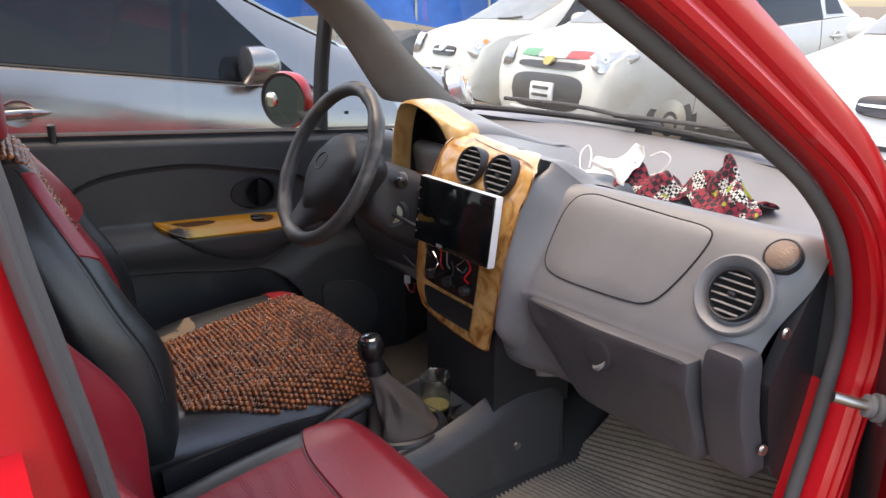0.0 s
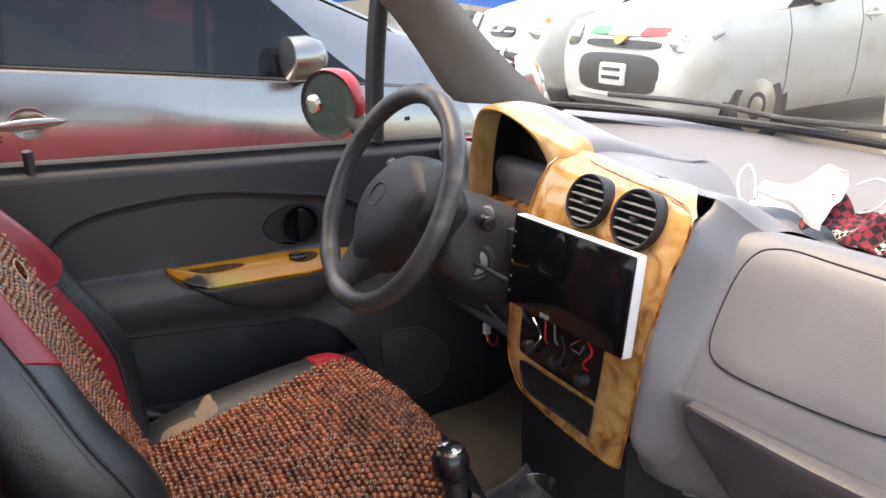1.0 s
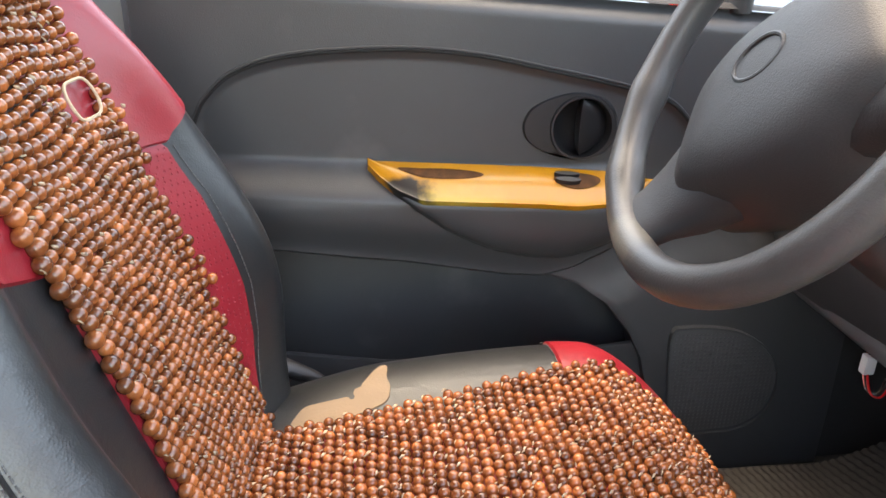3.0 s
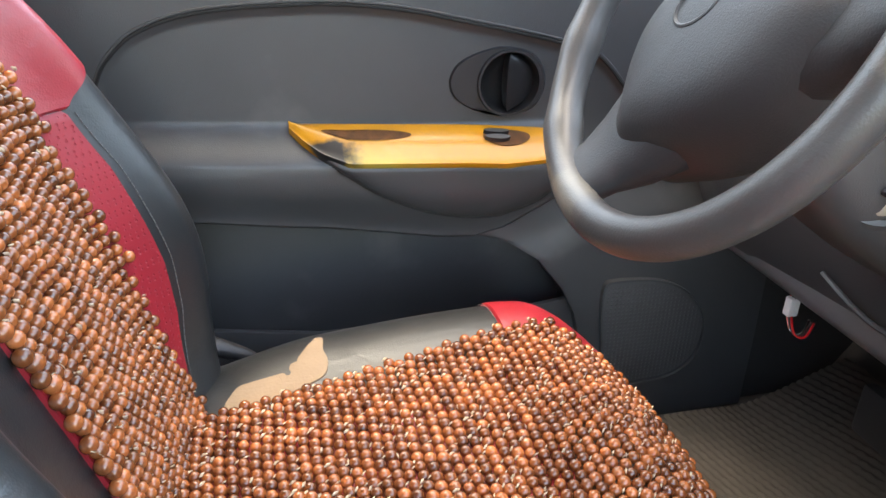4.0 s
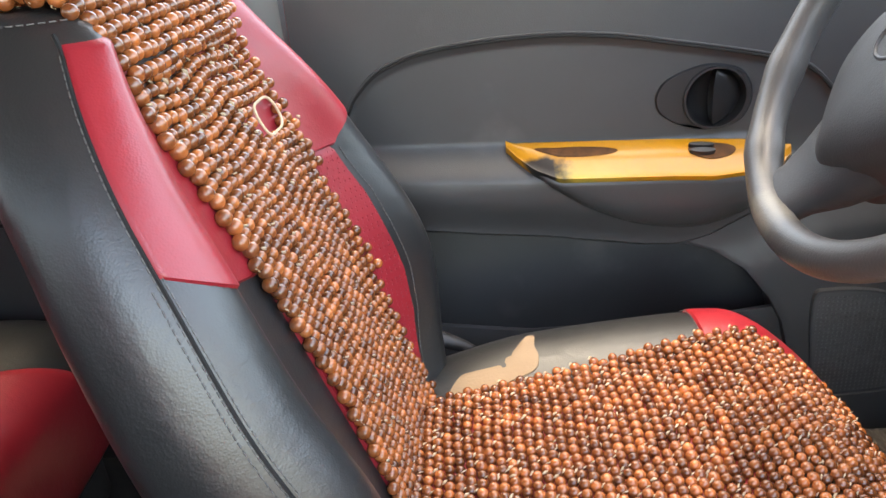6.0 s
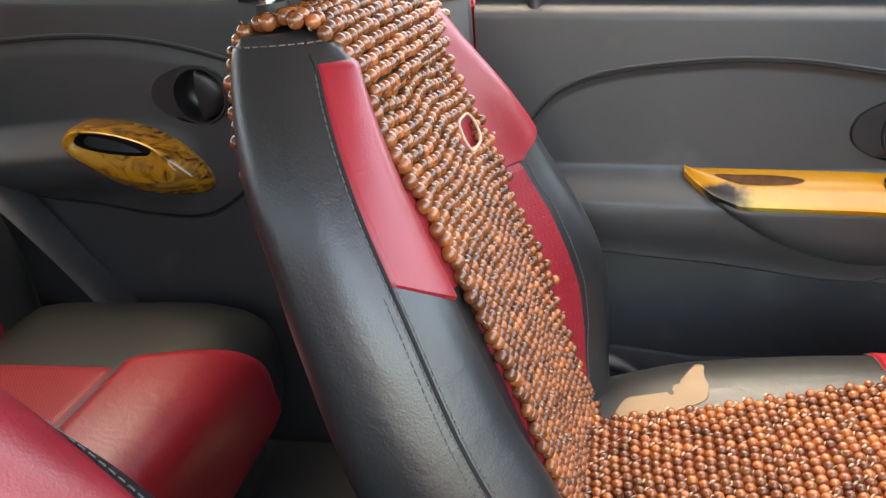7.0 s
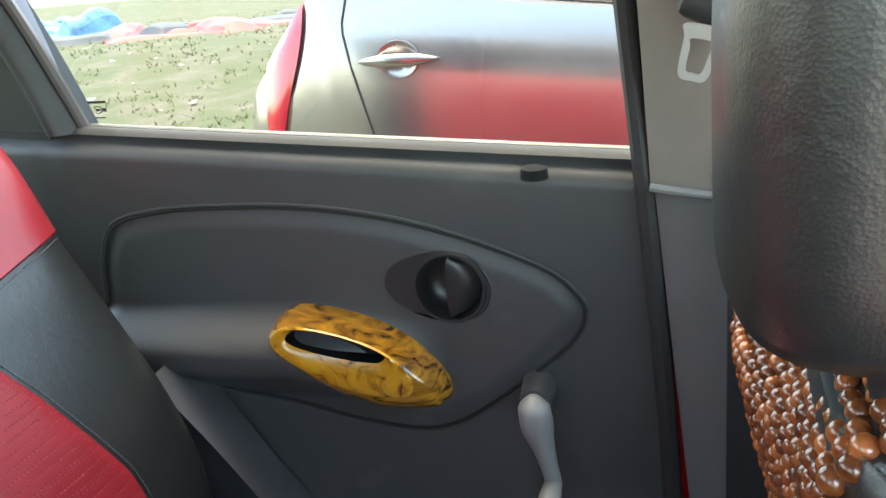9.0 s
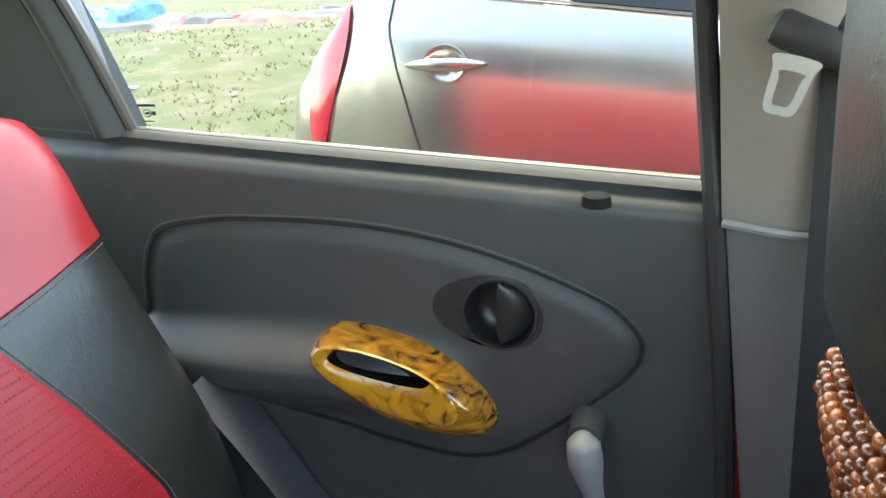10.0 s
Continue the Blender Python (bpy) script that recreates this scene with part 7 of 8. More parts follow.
def cloth_at(u, v):
    y = 0.985 - 0.285 * u + 0.012 * math.sin(11 * v + 3 * u)
    x = 1.060 + 0.085 * v + 0.012 * math.sin(14 * u)
    fold = 0.016 * math.sin(23 * u + 2 * v) + 0.012 * math.sin(13 * u - 9 * v) + 0.010 * noise.noise(Vector((u * 14, v * 9, 2)))
    peak = 0.085 * math.exp(-((u - 0.70) / 0.09) ** 2) * sm(0.35, 0.95, v)
    z = 0.870 + 0.022 * math.sin(PI * v) + max(-0.006, fold) * (0.4 + 0.6 * math.sin(PI * v)) + peak
    return (x - 0.02 * peak / 0.085, y, z)


part("cloth_sheet", sheet(cloth_at, 110, 44, 0.003, (0, 0, -1)), check_mat(), cloth, "thin checked cotton in folds")

# ---- open passenger door, seen at its hinge end ----
pdoor = thing("door_front_right", "open passenger door with a grey plastic card", "car door")
HX, HY = 1.005, 0.425
DV = Vector((0.62, -0.785, 0)).normalized()
dn = Vector((-DV.y, DV.x, 0))


def pd(s, h, d):
    q = Vector((HX, HY, 0)) + DV * s - dn * d
    return (q.x, q.y, h)


part("door_card", sheet(lambda u, v: pd(0.02 + 0.95 * u, 0.33 + 0.49 * v, 0.06 + 0.012 * math.sin(PI * v) - 0.03 * sm(0.88, 1, v)), 30, 20), PLASTIC, pdoor, "grey moulded plastic card")
part("card_top", sheet(lambda u, v: pd(0.02 + 0.95 * u, 0.818 - 0.015 * v * v, 0.05 - 0.08 * v), 20, 6), PLASTIC_MID, pdoor, "pale worn card top")
part("outer_skin", sheet(lambda u, v: pd(0.0 + 1.0 * u, 0.32 + 0.49 * v, -0.06 - 0.03 * math.sin(PI * v)), 20, 16), RED_PAINT, pdoor, "glossy red outer panel")
part("hinge_edge", sheet(lambda u, v: pd(0.004, 0.32 + 0.50 * v, 0.06 - 0.13 * u), 6, 10), PLASTIC_BLACK, pdoor, "dark hinge edge")
part("window_post", sheet(lambda u, v: pd(0.01 + 0.035 * u - 0.0 * v, 0.80 + 0.40 * v, -0.03 + 0.02 * math.sin(PI * u)), 4, 8, 0.01, tuple(dn * -1)), RUBBER, pdoor, "black window frame post")
part("window_post", sheet(lambda u, v: pd(0.002 + 0.010 * u, 0.80 + 0.30 * v, 0.0), 4, 8, 0.01, tuple(dn * -1)), RED_PAINT, pdoor, "red edge of the window frame")
chk = thing("door_check", "greasy steel door check with a ribbed rubber boot", "door check")
part("rod", tube([(0.955, 0.462, 0.690), (0.975, 0.44, 0.684), (1.005, 0.415, 0.676)], 0.008, 10), STEEL, chk, "steel rod")
for k in range(4):
    c = Vector((0.985, 0.432, 0.681)) + Vector((0.30, -0.25, -0.08)).normalized() * (0.012 * k)
    part("boot_rib", tube([tuple(c), tuple(c + Vector((0.006, -0.005, -0.0016)))], 0.016 + 0.004 * k, 16), PLASTIC_MID, chk)


# ---- outside: yard and parked cars ----
def ground_z(x, y):
    d = max(0.0, y - 4.0) * sm(0.5, -3.0, x)
    return 0.62 * sm(0.5, 8.0, d) + 1.0 * sm(12, 50, d)


def yard_mat():
    m = mat("yard_dirt_and_grass", (0.115, 0.096, 0.066), 0.95, grain=40, bump=0.7, var=0.2, scale=1.2, depth=0.02)
    n, l = m.node_tree.nodes, m.node_tree.links
    b = n["Principled BSDF"]
    dirt = b.inputs["Base Color"].links[0].from_socket
    tc = n.new("ShaderNodeTexCoord")
    green = n.new("ShaderNodeTexNoise")
    green.inputs["Scale"].default_value = 2.2
    green.inputs["Detail"].default_value = 10
    green.inputs["Roughness"].default_value = 0.7
    l.new(tc.outputs["Object"], green.inputs["Vector"])
    sep = n.new("ShaderNodeSeparateXYZ")
    l.new(tc.outputs["Object"], sep.inputs["Vector"])
    zone = n.new("ShaderNodeMapRange")
    zone.inputs["From Min"].default_value, zone.inputs["From Max"].default_value = 2.0, -3.0
    zone.inputs["To Min"].default_value, zone.inputs["To Max"].default_value = -0.25, 0.06
    l.new(sep.outputs["X"], zone.inputs["Value"])
    add = n.new("ShaderNodeMath")
    add.operation = "ADD"
    l.new(green.outputs["Fac"], add.inputs[0])
    l.new(zone.outputs["Result"], add.inputs[1])
    cut = n.new("ShaderNodeMapRange")
    cut.inputs["From Min"].default_value, cut.inputs["From Max"].default_value = 0.40, 0.60
    l.new(add.outputs["Value"], cut.inputs["Value"])
    mix = n.new("ShaderNodeMix")
    mix.data_type = "RGBA"
    l.new(cut.outputs["Result"], mix.inputs["Factor"])
    l.new(dirt, mix.inputs["A"])
    mix.inputs["B"].default_value = (0.053, 0.064, 0.018, 1)
    l.new(mix.outputs["Result"], b.inputs["Base Color"])
    return m


def ground_mesh():
    ax = [-400, -200, -100, -60, *np.linspace(-40, 10, 51).tolist(), 14, 20, 30, 60, 120, 250, 400]
    ay = [-400, -150, -60, -20, -8, *np.linspace(-4, 40, 45).tolist(), 60, 100, 200, 400]
    return rings([[(x, y, ground_z(x, y)) for x in ax] for y in ay], closed=False)


ground = tagged(part("ground", ground_mesh(), yard_mat()), "dusty pale yard ground, grown with thin grass at one side", "ground", kind="structure")


def tufts():
    """Short grass clumps where the yard is green."""
    r = random.Random(11)
    V, F = [], []
    while len(F) < 15000:
        y = 5.5 + 16 * r.random() ** 1.3
        x = -1.2 - (y * 1.35) * r.random()
        if noise.noise(Vector((x * 0.9, y * 0.9, 3))) < -0.12:
            continue
        z = ground_z(x, y)
        for k in range(3):
            a = r.uniform(0, 2 * PI)
            h = r.uniform(0.015, 0.05)
            w = 0.008
            b = len(V)
            V += [(x + w * math.cos(a), y + w * math.sin(a), z - 0.01), (x - w * math.cos(a), y - w * math.sin(a), z - 0.01), (x + r.uniform(-0.05, 0.05), y + r.uniform(-0.05, 0.05), z + h)]
            F.append((b, b + 1, b + 2))
    me = bpy.data.meshes.new("grass")
    me.from_pydata(V, [], F)
    me.materials.append(mat("thin_grass", (0.075, 0.095, 0.026), 0.8, col2=(0.13, 0.125, 0.045), scale=3, island=0.3))
    return tagged(new("grass", me), "short thin grass on the yard", "grass", kind="stuff")


tufts()


# -- a parked hatchback --
def hatch_shape(length, width, height, belt0, slope, z_low=0.20):
    roofline = [(0.0, 0.52), (0.010, 0.70), (0.03, 0.90), (0.075, 1.06), (0.115, 1.25), (0.17, 1.39), (0.26, 1.455), (0.40, 1.48), (0.54, 1.45), (0.62, 1.36), (0.70, 1.20), (0.785, 1.05), (0.80, 1.03), (0.88, 0.97), (0.94, 0.89), (0.975, 0.80), (0.992, 0.66), (1.0, 0.48)]
    rx, rz = zip(*roofline)

    def top(x):
        return float(np.interp(x / length, rx, rz)) * height / 1.48

    def point(x, k, out=0.0):
        """k: 0 under the sill, 4 waist, 7 window top, 8 roof edge, 10 roof middle."""
        t = x / length
        end = 1 - max(0.0, abs(2 * t - 1) - 0.80) / 0.20
        w = width / 2 * (0.72 + 0.28 * math.sqrt(max(0.0, 1 - (1 - end) ** 2.2)))
        tp = top(x)
        belt = min(belt0 - slope * x, tp - 0.03)
        zl = z_low + 0.10 * (1 - end) ** 2
        glass = sm(0.03, 0.20, tp - belt)
        zs = [zl, zl + 0.10, zl + 0.55 * (belt - zl) * 0.6, zl + 0.80 * (belt - zl), belt, belt + 0.04 * (tp - belt), belt + 0.5 * (tp - belt), belt + 0.84 * (tp - belt), belt + 0.94 * (tp - belt), tp - 0.008, tp]
        ws = [0.90 * w, 0.960 * w, 0.987 * w, 1.0 * w, 0.952 * w, w * (0.94 - 0.03 * glass), w * (0.89 - 0.04 * glass), w * (0.80 - 0.03 * glass), w * (0.70 - 0.0 * glass), 0.40 * w, 0.0]
        i = min(9, int(k))
        f = k - i
        z, y = zs[i] + (zs[i + 1] - zs[i]) * f, ws[i] + (ws[i + 1] - ws[i]) * f
        ny, nz = zs[i + 1] - zs[i], ws[i] - ws[i + 1]
        h = math.hypot(ny, nz) + 1e-9
        return (x, y + out * ny / h, z + out * nz / h)
    return point, top


def hatchback(name, label, group, base, paint, length=3.55, width=1.58, height=1.48, belt0=1.12, slope=0.07, face="round", plate=True, seams=(0.265, 0.505, 0.735), handles=((0.205, 3.15), (0.47, 3.15)), lamp=0.060, slant=False):
    """A small five-door car, its nose towards +x of its own frame, built at the pose base."""
    car = thing(name, label, "car", group)
    S, top = hatch_shape(length, width, height, belt0, slope)
    put = lambda bm: moved(bm, base)
    xs = np.concatenate([np.linspace(0, 0.12, 14), np.linspace(0.14, 0.86, 50), np.linspace(0.87, 1.0, 18)]) * length
    ks = [0, 0.5, 1, 1.5, 2, 2.5, 3, 3.5, 4, 4.5, 5, 6, 7, 7.5, 8, 8.5, 9, 9.5, 10]
    loops = []
    for x in xs:
        a = [S(x, k) for k in ks]
        loops.append(a + [(p[0], -p[1], p[2]) for p in a[-2::-1]])
    part("body", put(rings(loops, cap_a=True, cap_b=True)), paint, car, "painted body shell")
    L = length

    def pane(x0, x1, k0, k1, side, nm="side_window", lab="dark side window", material=TINT, x0t=None, x1t=None, out=0.006, nu=10, nv=8):
        def f(u, v):
            a = x0 + ((x0t if x0t is not None else x0) - x0) * v
            b = x1 + ((x1t if x1t is not None else x1) - x1) * v
            p = S((a + (b - a) * u) * L, k0 + (k1 - k0) * v, out)
            return (p[0], p[1] * side, p[2])
        return part(nm, put(sheet(f, nu, nv)), material, car, lab)
    for side in (1, -1):
        pane(seams[1] + 0.006, 0.735, 5.0, 7.2, side, x1t=0.60)
        pane(0.245, seams[1] - 0.006, 5.0, 7.2, side, x0t=0.26)
        pane(seams[1] - 0.008, seams[1] + 0.008, 5.0, 7.2, side, "window_post", "black post between the windows", PLASTIC_BLACK, out=0.004, nu=2)
        pane(0.150, 0.228, 5.2, 7.0, side, x0t=0.19)
        pane(0.10, 0.80, 4.45, 4.75, side, "belt_strip", "", RUBBER, out=0.004)
        for x in seams:
            cut_x = lambda k: float(np.interp(k, [0.6, 1.6, 3.0, 3.5, 4.3], [0.68, 0.60, 0.452, 0.430, 0.462])) if slant and x < 0.3 else x * L + 0.05 * math.sin((k - 1) * 1.1) * (0.7 if x < 0.3 else 0.0)
            ln = [S(cut_x(k), k, 0.0015) for k in np.linspace(0.6, 4.3, 26)]
            part("door_seam", put(tube([(p[0], p[1] * side, p[2]) for p in ln], 0.0028, 5)), RUBBER, car)
        for x, hk in handles:
            c = S(x * L, hk, 0.0)
            bowl = part("handle_bowl", put(rings([[(c[0] + 0.055 * s * math.cos(t), (c[1] + o) * side, c[2] + 0.047 * s * math.sin(t)) for t in np.linspace(0, 2 * PI, 24, endpoint=False)] for s, o in ((1.04, 0.0), (1.0, 0.011), (0.94, 0.011), (0.75, 0.007), (0.45, 0.004), (0.1, 0.003))], cap_b=True)), paint, car, "shaded handle bowl")
            part("door_handle", put(rings([[(c[0] + 0.105 * s, (c[1] + 0.012 + 0.016 * math.sqrt(max(0, 1 - s * s)) + 0.007 * math.cos(t)) * side, c[2] + 0.016 * math.sqrt(max(0.04, 1 - s * s)) * math.sin(t)) for t in np.linspace(0, 2 * PI, 12, endpoint=False)] for s in np.linspace(-1, 1, 13)], cap_a=True, cap_b=True)), paint, bowl, "painted pull handle")
        c = S(0.655 * L, 4.9)
        shell = part("door_mirror", put(rings([[(c[0] + a, (c[1] + 0.10 + r * 0.085 * math.cos(t)) * side, c[2] + 0.075 + r * 0.075 * spow(math.sin(t), 0.8)) for t in np.linspace(0, 2 * PI, 24, endpoint=False)] for a, r in ((-0.05, 0.9), (-0.045, 1.0), (0.02, 1.0), (0.06, 0.85), (0.085, 0.4))], cap_a=True, cap_b=True)), paint, car, "painted door mirror")
        part("mirror_foot", put(tube([(c[0], (c[1] - 0.02) * side, c[2] - 0.01), (c[0] + 0.005, (c[1] + 0.07) * side, c[2] + 0.01)], 0.022, 8)), RUBBER, shell)
        for x in (0.165, 0.815):
            w = S(x * L, 1.0)[1]
            wc = [(x * L, z) for z in (0.285,)][0]
            disc = lambda r, y: [(wc[0] + r * math.cos(t), y * side, 0.285 + r * math.sin(t)) for t in np.linspace(0, 2 * PI, 36, endpoint=False)]
            # The arch's shaded hollow is a black disc laid on the body side.
            part("wheel_arch", put(rings([disc(0.345, w - 0.05), disc(0.345, w + 0.008), disc(0.32, w + 0.006)], cap_b=True)), mat_once("arch_shade_black", (0.01, 0.01, 0.01), 0.9), car, "black disc painted for the shaded wheel arch")
            wh = part("wheel", put(rings([disc(0.20, w - 0.16), disc(0.275, w - 0.15), disc(0.285, w - 0.10), disc(0.285, w + 0.005), disc(0.27, w + 0.02), disc(0.20, w + 0.018)], cap_a=True, cap_b=True)), RUBBER, car, "black tyre")
            part("rim", put(rings([disc(0.20, w + 0.019), disc(0.19, w + 0.024), disc(0.07, w + 0.016), disc(0.05, w + 0.026)], cap_b=True)), STEEL, wh, "grey wheel rim")
        # head lamp, fog lamp, tail lamp
        hx = 0.925 * L
        lampc = S(hx, 4.0)
        ol = curve([(-0.17, 0.030), (-0.05, 0.075), (0.07, 0.045), (0.10, -0.03), (0.04, -0.085), (-0.06, -0.06)], 30, True) if face == "sharp" else curve([(-0.11, 0.04), (-0.02, 0.095), (0.08, 0.06), (0.11, -0.03), (0.03, -0.10), (-0.08, -0.07)], 30, True)
        nrm = Vector((0.72, 0.62 * side, 0.32)).normalized()
        fm_ = base @ Matrix.Translation((0.958 * L + 0.045, (lampc[1] - 0.13) * side, 0.79 * height / 1.48)) @ nrm.to_track_quat("Z", "Y").to_matrix().to_4x4()
        sg = -side
        ll = lambda s, h: [(q[0] * s * sg * 1.35, q[1] * s * 1.25, h) for q in ol]
        hl = part("head_lamp", moved(rings([ll(1.0, -0.05), ll(1.0, 0.012), ll(0.95, 0.020), ll(0.5, 0.030)], cap_b=True), fm_), LAMP_GLASS, car, "clear head lamp")
        part("lamp_bowl", moved(rings([[(0.02 * sg + 0.038 * s * math.cos(t), 0.038 * s * math.sin(t), 0.024 + h) for t in np.linspace(0, 2 * PI, 20, endpoint=False)] for s, h in ((1.0, 0.004), (0.8, 0.010), (0.3, 0.006))], cap_b=True), fm_), CHROME, hl)
        if face == "round":
            part("signal_lens", moved(rings([[(-0.055 * sg + 0.032 * s * math.cos(t), 0.045 + 0.032 * s * math.sin(t), 0.022 + h) for t in np.linspace(0, 2 * PI, 20, endpoint=False)] for s, h in ((1.0, 0.0), (0.8, 0.010))], cap_b=True), fm_), AMBER, hl, "amber signal lens")
        fo = base @ Matrix.Translation((0.972 * L, 0.52 * side, 0.36)) @ Vector((0.9, 0.4 * side, 0)).normalized().to_track_quat("Z", "Y").to_matrix().to_4x4()
        part("fog_lamp", moved(rings([[(0.055 * s * math.cos(t), 0.05 * s * math.sin(t), h) for t in np.linspace(0, 2 * PI, 20, endpoint=False)] for s, h in ((1.1, -0.03), (1.1, 0.02), (0.9, 0.026), (0.8, 0.01))], cap_b=True), fo), LAMP_GLASS, car, "round fog lamp")
        rows = []
        for v in np.linspace(0, 1, 14):
            wdt = 0.10 + 0.9 * math.sin(PI * (0.06 + 0.90 * v)) ** 0.8
            x_in, k_low = (0.049 + 0.002 * v, 2.75) if slant else (0.018 + 0.022 * v + (0.060 - lamp) * 0.5, 3.05)
            rows.append([(p[0], p[1] * side, p[2]) for p in (S((x_in + lamp * wdt * u) * L, k_low + (5.20 - k_low) * v, 0.010 + 0.008 * math.sin(PI * u)) for u in np.linspace(0, 1, 8))])
        part("tail_lamp", put(rings(rows, closed=False)), TAIL, car, "tall red tail lamp")
    def wscreen(u, v):
        p = S((0.790 - 0.185 * v) * L, 10 - 2.6 * abs(2 * u - 1), 0.007)
        return (p[0], p[1] * (1 if u > 0.5 else -1), p[2])
    part("windscreen", put(sheet(wscreen, 20, 8)), TINT_LIGHT, car, "windscreen")

    def rscreen(u, v):
        p = S((0.082 + 0.065 * v) * L, 10 - 2.4 * abs(2 * u - 1), 0.007)
        return (p[0], p[1] * (1 if u > 0.5 else -1), p[2])
    part("rear_screen", put(sheet(rscreen, 20, 6)), TINT, car, "rear window")
    part("wiper", put(tube([S(0.792 * L, 9.9, 0.012), S(0.788 * L, 9.3, 0.016), S(0.775 * L, 8.7, 0.016)], 0.009, 6)), RUBBER, car)
    # nose
    gx = 0.978 * L

    def noseplate(nm, y0, y1, z0, z1, material, lab="", bow=0.05, out=0.02, r=0.25, parent=car):
        lp = oval((0, 0, 0), ((y1 - y0) / 2, 0, 0), (0, (z1 - z0) / 2, 0), 40, r * 2)
        pts3 = lambda s, o: [(nose_x((z0 + z1) / 2 + q[1] * s) + o - bow * ((q[0] * s + (y0 + y1) / 2) / 0.6) ** 2, (y0 + y1) / 2 + q[0] * s, (z0 + z1) / 2 + q[1] * s) for q in lp]
        return part(nm, put(rings([pts3(1.0, out - 0.03), pts3(1.0, out), pts3(0.93, out + 0.006), pts3(0.5, out + 0.006)], cap_b=True)), material, parent, lab)

    def nose_x(z):
        xs_ = np.linspace(0.80, 1.0, 60) * L
        zs_ = [top(q) for q in xs_]
        return float(np.interp(z, zs_[::-1], xs_[::-1])) if z > 0.48 else 0.998 * L
    if face == "sharp":
        noseplate("upper_grille", -0.42, 0.42, 0.70, 0.755, PLASTIC_BLACK, "slim dark upper grille")
        low = noseplate("lower_grille", -0.44, 0.44, 0.37, 0.66, PLASTIC_BLACK, "wide dark lower grille", out=0.03)
        noseplate("grille_frame", -0.46, 0.46, 0.345, 0.37, WHITE_PLASTIC, out=0.034)
    else:
        up_g = noseplate("upper_grille", -0.22, 0.22, 0.68, 0.78, PLASTIC_BLACK, "small dark upper grille")
        noseplate("grille_bar", -0.21, 0.21, 0.725, 0.74, CHROME, out=0.028)
        noseplate("lower_grille", -0.42, 0.42, 0.38, 0.54, PLASTIC_BLACK, "wide dark lower grille", out=0.03)
    noseplate("badge", -0.055, 0.055, 0.725, 0.80, BRASS if face == "sharp" else CHROME, "plain oval badge", out=0.045, r=0.5)
    if plate:
        pl = noseplate("number_plate", -0.14, 0.14, 0.43, 0.59, WHITE_PLASTIC, "white number plate", out=0.05, r=0.08)
        for r_ in (0.475, 0.535):
            noseplate("plate_bar", -0.10, 0.10, r_, r_ + 0.025, PLASTIC_BLACK, out=0.060, r=0.1, parent=pl)
    noseplate("bumper_vent", -0.60, 0.60, 0.25, 0.30, PLASTIC_BLACK, out=0.01)
    return car, S, noseplate, put


MADE = {}


def mat_once(name, *a, **k):
    if name not in MADE:
        MADE[name] = mat(name, *a, **k)
    return MADE[name]


LAMP_GLASS = mat("lamp_glass", (0.5, 0.5, 0.5), 0.08, 0.6, bump=0.05, var=0.3, scale=18, coat=1.0)
AMBER = mat("amber_lens", (0.8, 0.25, 0.02), 0.15, coat=0.5)
TAIL = mat("red_lamp_lens", (0.55, 0.01, 0.03), 0.12, coat=1.0, var=0.25, scale=14)
BRASS = mat("brass_badge", (0.55, 0.38, 0.12), 0.3, 0.9)
TINT_LIGHT = mat("grey_car_glass", (0.16, 0.17, 0.16), 0.06, bump=0.0, var=0.3, scale=2)
SILVER = mat("silver_paint", (0.365, 0.345, 0.335), 0.20, 0.85, coat=0.5, grain=900, bump=0.02, var=0.05)
WHITE_PAINT = mat("white_car_paint", (0.53, 0.53, 0.49), 0.35, coat=0.5, grain=60, bump=0.02, var=0.07, scale=2, dirt=((0.42, 0.38, 0.28), 3, 0.55, 0.5))

hatchback("silver_hatchback", "silver hatchback with dark windows parked alongside", "", Matrix.Translation((-1.27, 3.74, 0)), SILVER, 3.60, 1.60, 1.48, 1.188, 0.13, "round", False, (0.145, 0.368, 0.683), ((0.162, 3.13), (0.420, 3.08)), 0.040, True)
for (x, y, ang, face) in ((4.65, 6.95, 178, "round"), (4.25, 4.80, 179, "sharp"), (3.75, 1.75, 182, "round"), (9.6, 9.2, 176, "round")):
    car, S_, nose, put_ = hatchback("white_hatchback", "dusty white hatchback with striped bonnet edge" if face == "sharp" else "dusty white hatchback parked facing the red car", "white cars", Matrix.Translation((x, y, 0)) @ Matrix.Rotation(radians(ang), 4, "Z") @ Matrix.Translation((-3.55, 0, 0)), WHITE_PAINT, face=face)
    if face == "sharp":
        for y0, y1, material, lab in ((0.16, 0.46, mat_once("red_film", (0.45, 0.02, 0.03), 0.4), "red stripe film"), (-0.18, 0.16, WHITE_PLASTIC, "white stripe film"), (-0.46, -0.18, mat_once("green_film", (0.06, 0.25, 0.13), 0.4), "green stripe film")):
            nose("stripe", y0, y1, 0.785, 0.845, material, lab, out=0.012, r=0.08, bow=0.05)

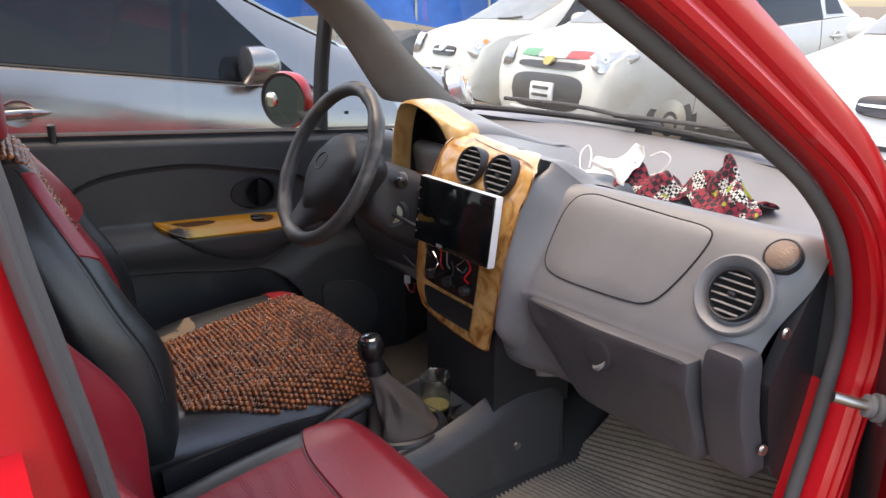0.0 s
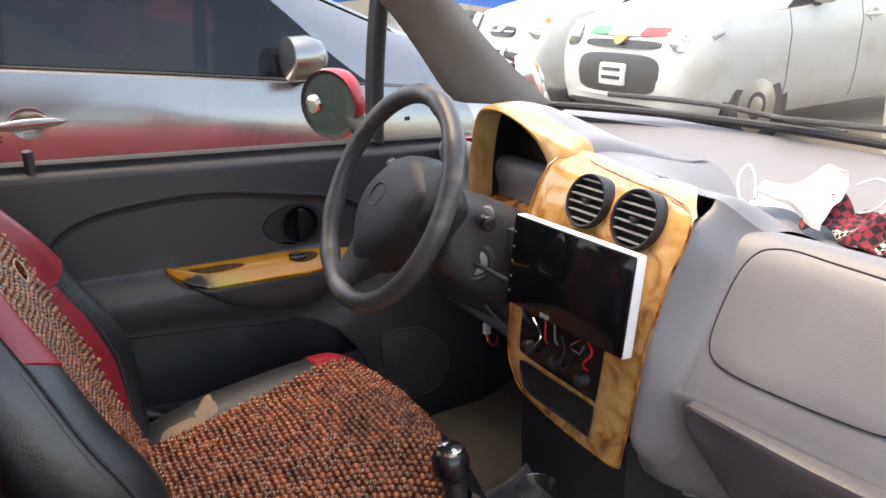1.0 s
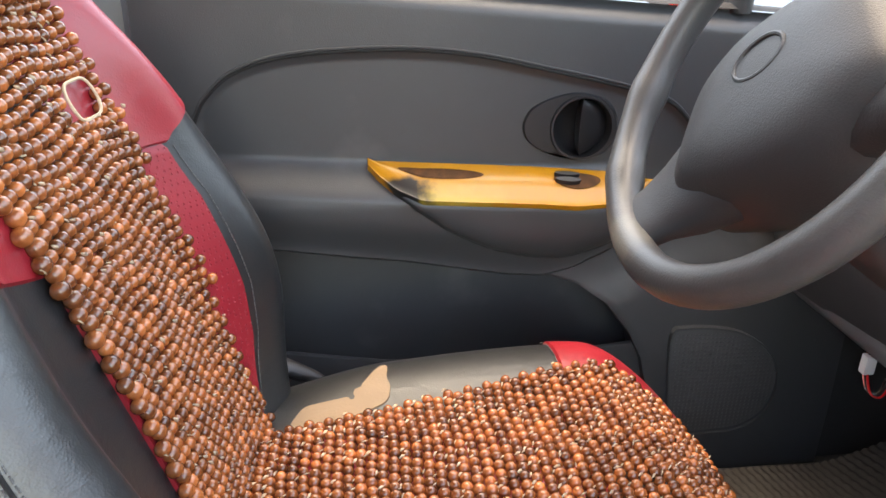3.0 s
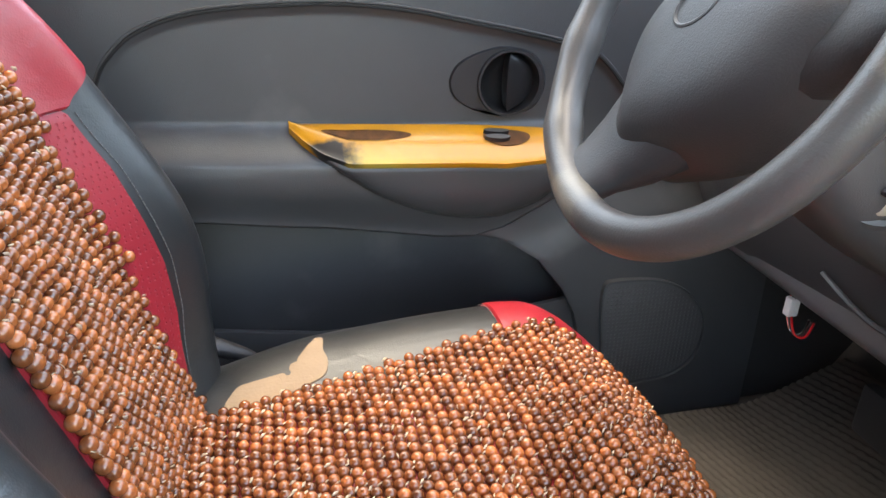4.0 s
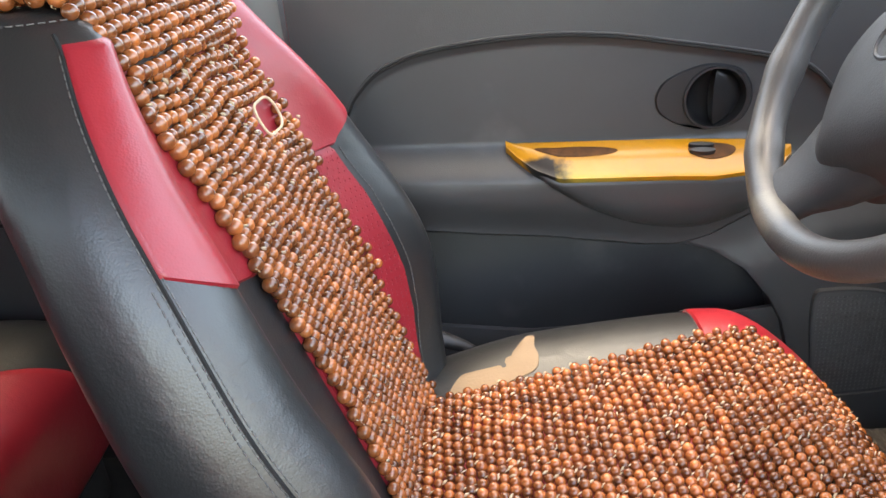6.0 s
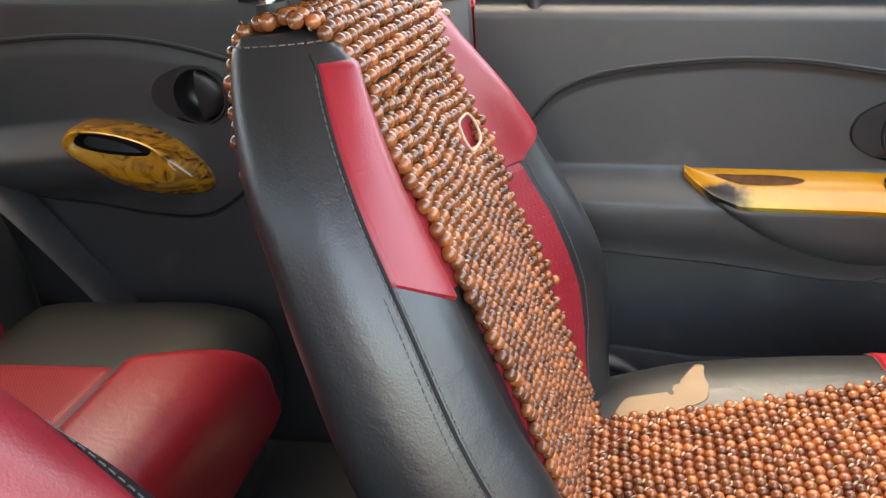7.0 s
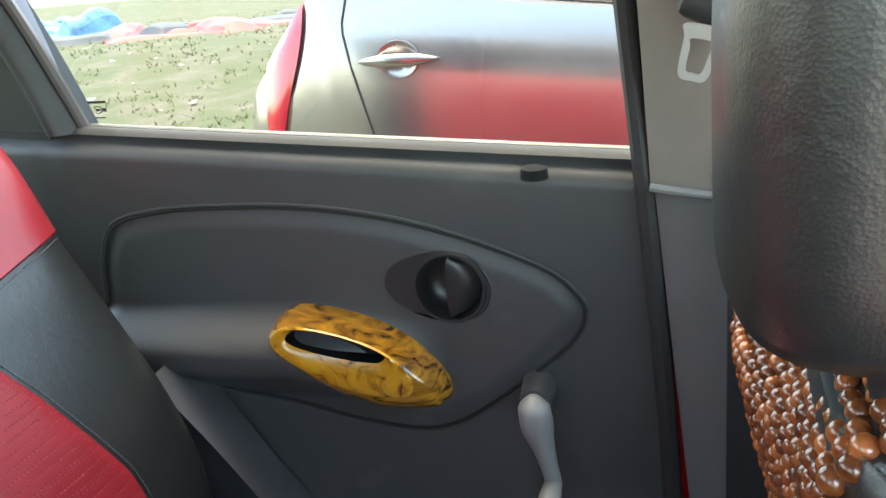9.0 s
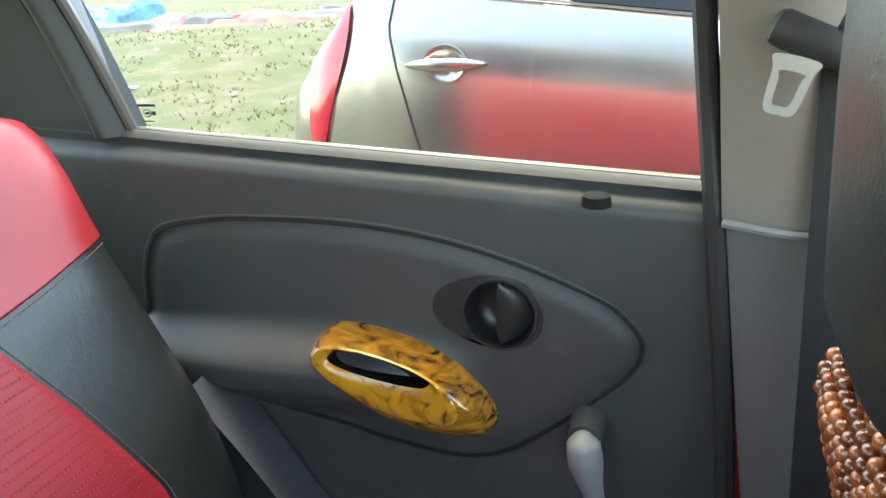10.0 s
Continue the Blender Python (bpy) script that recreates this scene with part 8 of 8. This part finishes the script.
# -- scrap at the edge of the grass --
def crumple(name, label, category, group, c, size, material, seed, tilt=0.3):
    """A bent sheet or panel lying on the ground."""
    r = random.Random(seed)
    yaw = r.uniform(0, PI)
    cy, sy = math.cos(yaw), math.sin(yaw)

    def f(u, v):
        a, b = (u - 0.5) * size[0], (v - 0.5) * size[1]
        h = size[2] * (0.35 + 0.65 * math.sin(PI * v) * (0.6 + 0.4 * math.sin(3 * u + seed))) + 0.35 * size[2] * noise.noise(Vector((a * 1.7, b * 1.7, seed)))
        x, y = c[0] + a * cy - b * sy, c[1] + a * sy + b * cy
        return (x, y, ground_z(c[0], c[1]) - 0.03 + max(0.0, h * min(1.0, 6 * min(u, 1 - u, v, 1 - v) + 0.1)))
    t = thing(name, label, category, group)
    part("panel", sheet(f, 22, 12, 0.02, (0, 0, -1)), material, t, smooth=False)


SCRAP_RED = mat("faded_red_plastic", (0.36, 0.03, 0.025), 0.5, var=0.4, scale=1.5)
SCRAP_DARK = mat("dark_plastic_scrap", (0.05, 0.06, 0.07), 0.6, var=0.4, scale=1.5)
SCRAP_BLUE = mat("blue_plastic_sheet", (0.025, 0.11, 0.27), 0.5, var=0.45, scale=2.5, col2=(0.10, 0.24, 0.38))
rs = random.Random(21)
DEBRIS = []
for k in range(9):
    DEBRIS.append(("scrap_panel", "faded red plastic car panel lying on the grass", "car panel", SCRAP_RED, 0.36 + 0.52 * rs.random(), 13.3 + 3.5 * rs.random()))
for k in range(16):
    DEBRIS.append(("scrap_panel", "dark broken plastic panel in the scrap", "car panel", SCRAP_DARK, 0.02 + 0.95 * rs.random(), 14 + 4 * rs.random()))
for k in range(11):
    DEBRIS.append(("blue_sheet", "crumpled blue plastic sheet in the scrap heap", "plastic sheet", SCRAP_BLUE, -0.05 + 0.40 * rs.random(), 16 + 5 * rs.random()))
for k, (nm, lab, cat_, material, f, d) in enumerate(DEBRIS):
    az = radians(18 + 28 - 22 * f)
    crumple(nm, lab, cat_, "scrap", (-0.06 - d * math.sin(az), 1.12 + d * math.cos(az)), (rs.uniform(0.9, 2.0), rs.uniform(0.5, 1.0), rs.uniform(0.08, 0.26) if "blue" not in nm else rs.uniform(0.2, 0.6)), material, k)
# litter flecks on the grass
def litter():
    r = random.Random(5)
    bm = bmesh.new()
    for k in range(170):
        y = 6 + 13 * r.random()
        x = -1.5 - y * 1.2 * r.random()
        s = r.uniform(0.02, 0.09)
        z = ground_z(x, y) + 0.012
        q = [(x + s * r.uniform(-1, 1), y + s * r.uniform(-1, 1), z + r.uniform(0, 0.03)) for _ in range(4)]
        vs = [bm.verts.new(p) for p in q]
        bm.faces.new(vs)
    return bm


lit = part("litter", litter(), mat("pale_litter", (0.6, 0.58, 0.55), 0.8, island=0.3), None, smooth=False)
tagged(lit, "pale scraps of litter scattered on the grass", "litter", kind="stuff")
# blue sheeting strung beyond the white cars, trees and wall far off
tarp = thing("blue_tarpaulin", "bright blue tarpaulin hung beyond the parked cars", "tarpaulin")
part("tarp_sheet", sheet(lambda u, v: (6.0 + 6.5 * u, 17.0 - 1.0 * u + 0.25 * math.sin(9 * u + 3 * v), 0.75 + 2.6 * v + 0.2 * math.sin(5 * u)), 40, 14, 0.02), mat("bright_blue_tarpaulin", (0.02, 0.16, 0.55), 0.45, var=0.2, scale=2), tarp)
for k in range(4):
    part("pole", tube([(6.2 + 2 * k, 16.9 - 0.3 * k, 0.0), (6.2 + 2 * k, 16.9 - 0.3 * k, 3.3)], 0.04, 8), STEEL, tarp)
for k in range(5):
    crumple("scrap_panel", "dark broken plastic panel in the scrap", "car panel", "scrap", (6.2 + 1.4 * k, 14.5 + 0.5 * math.sin(k * 3)), (1.6, 1.0, 0.7), (SCRAP_DARK, PLASTIC_MID)[k % 2], 60 + k)
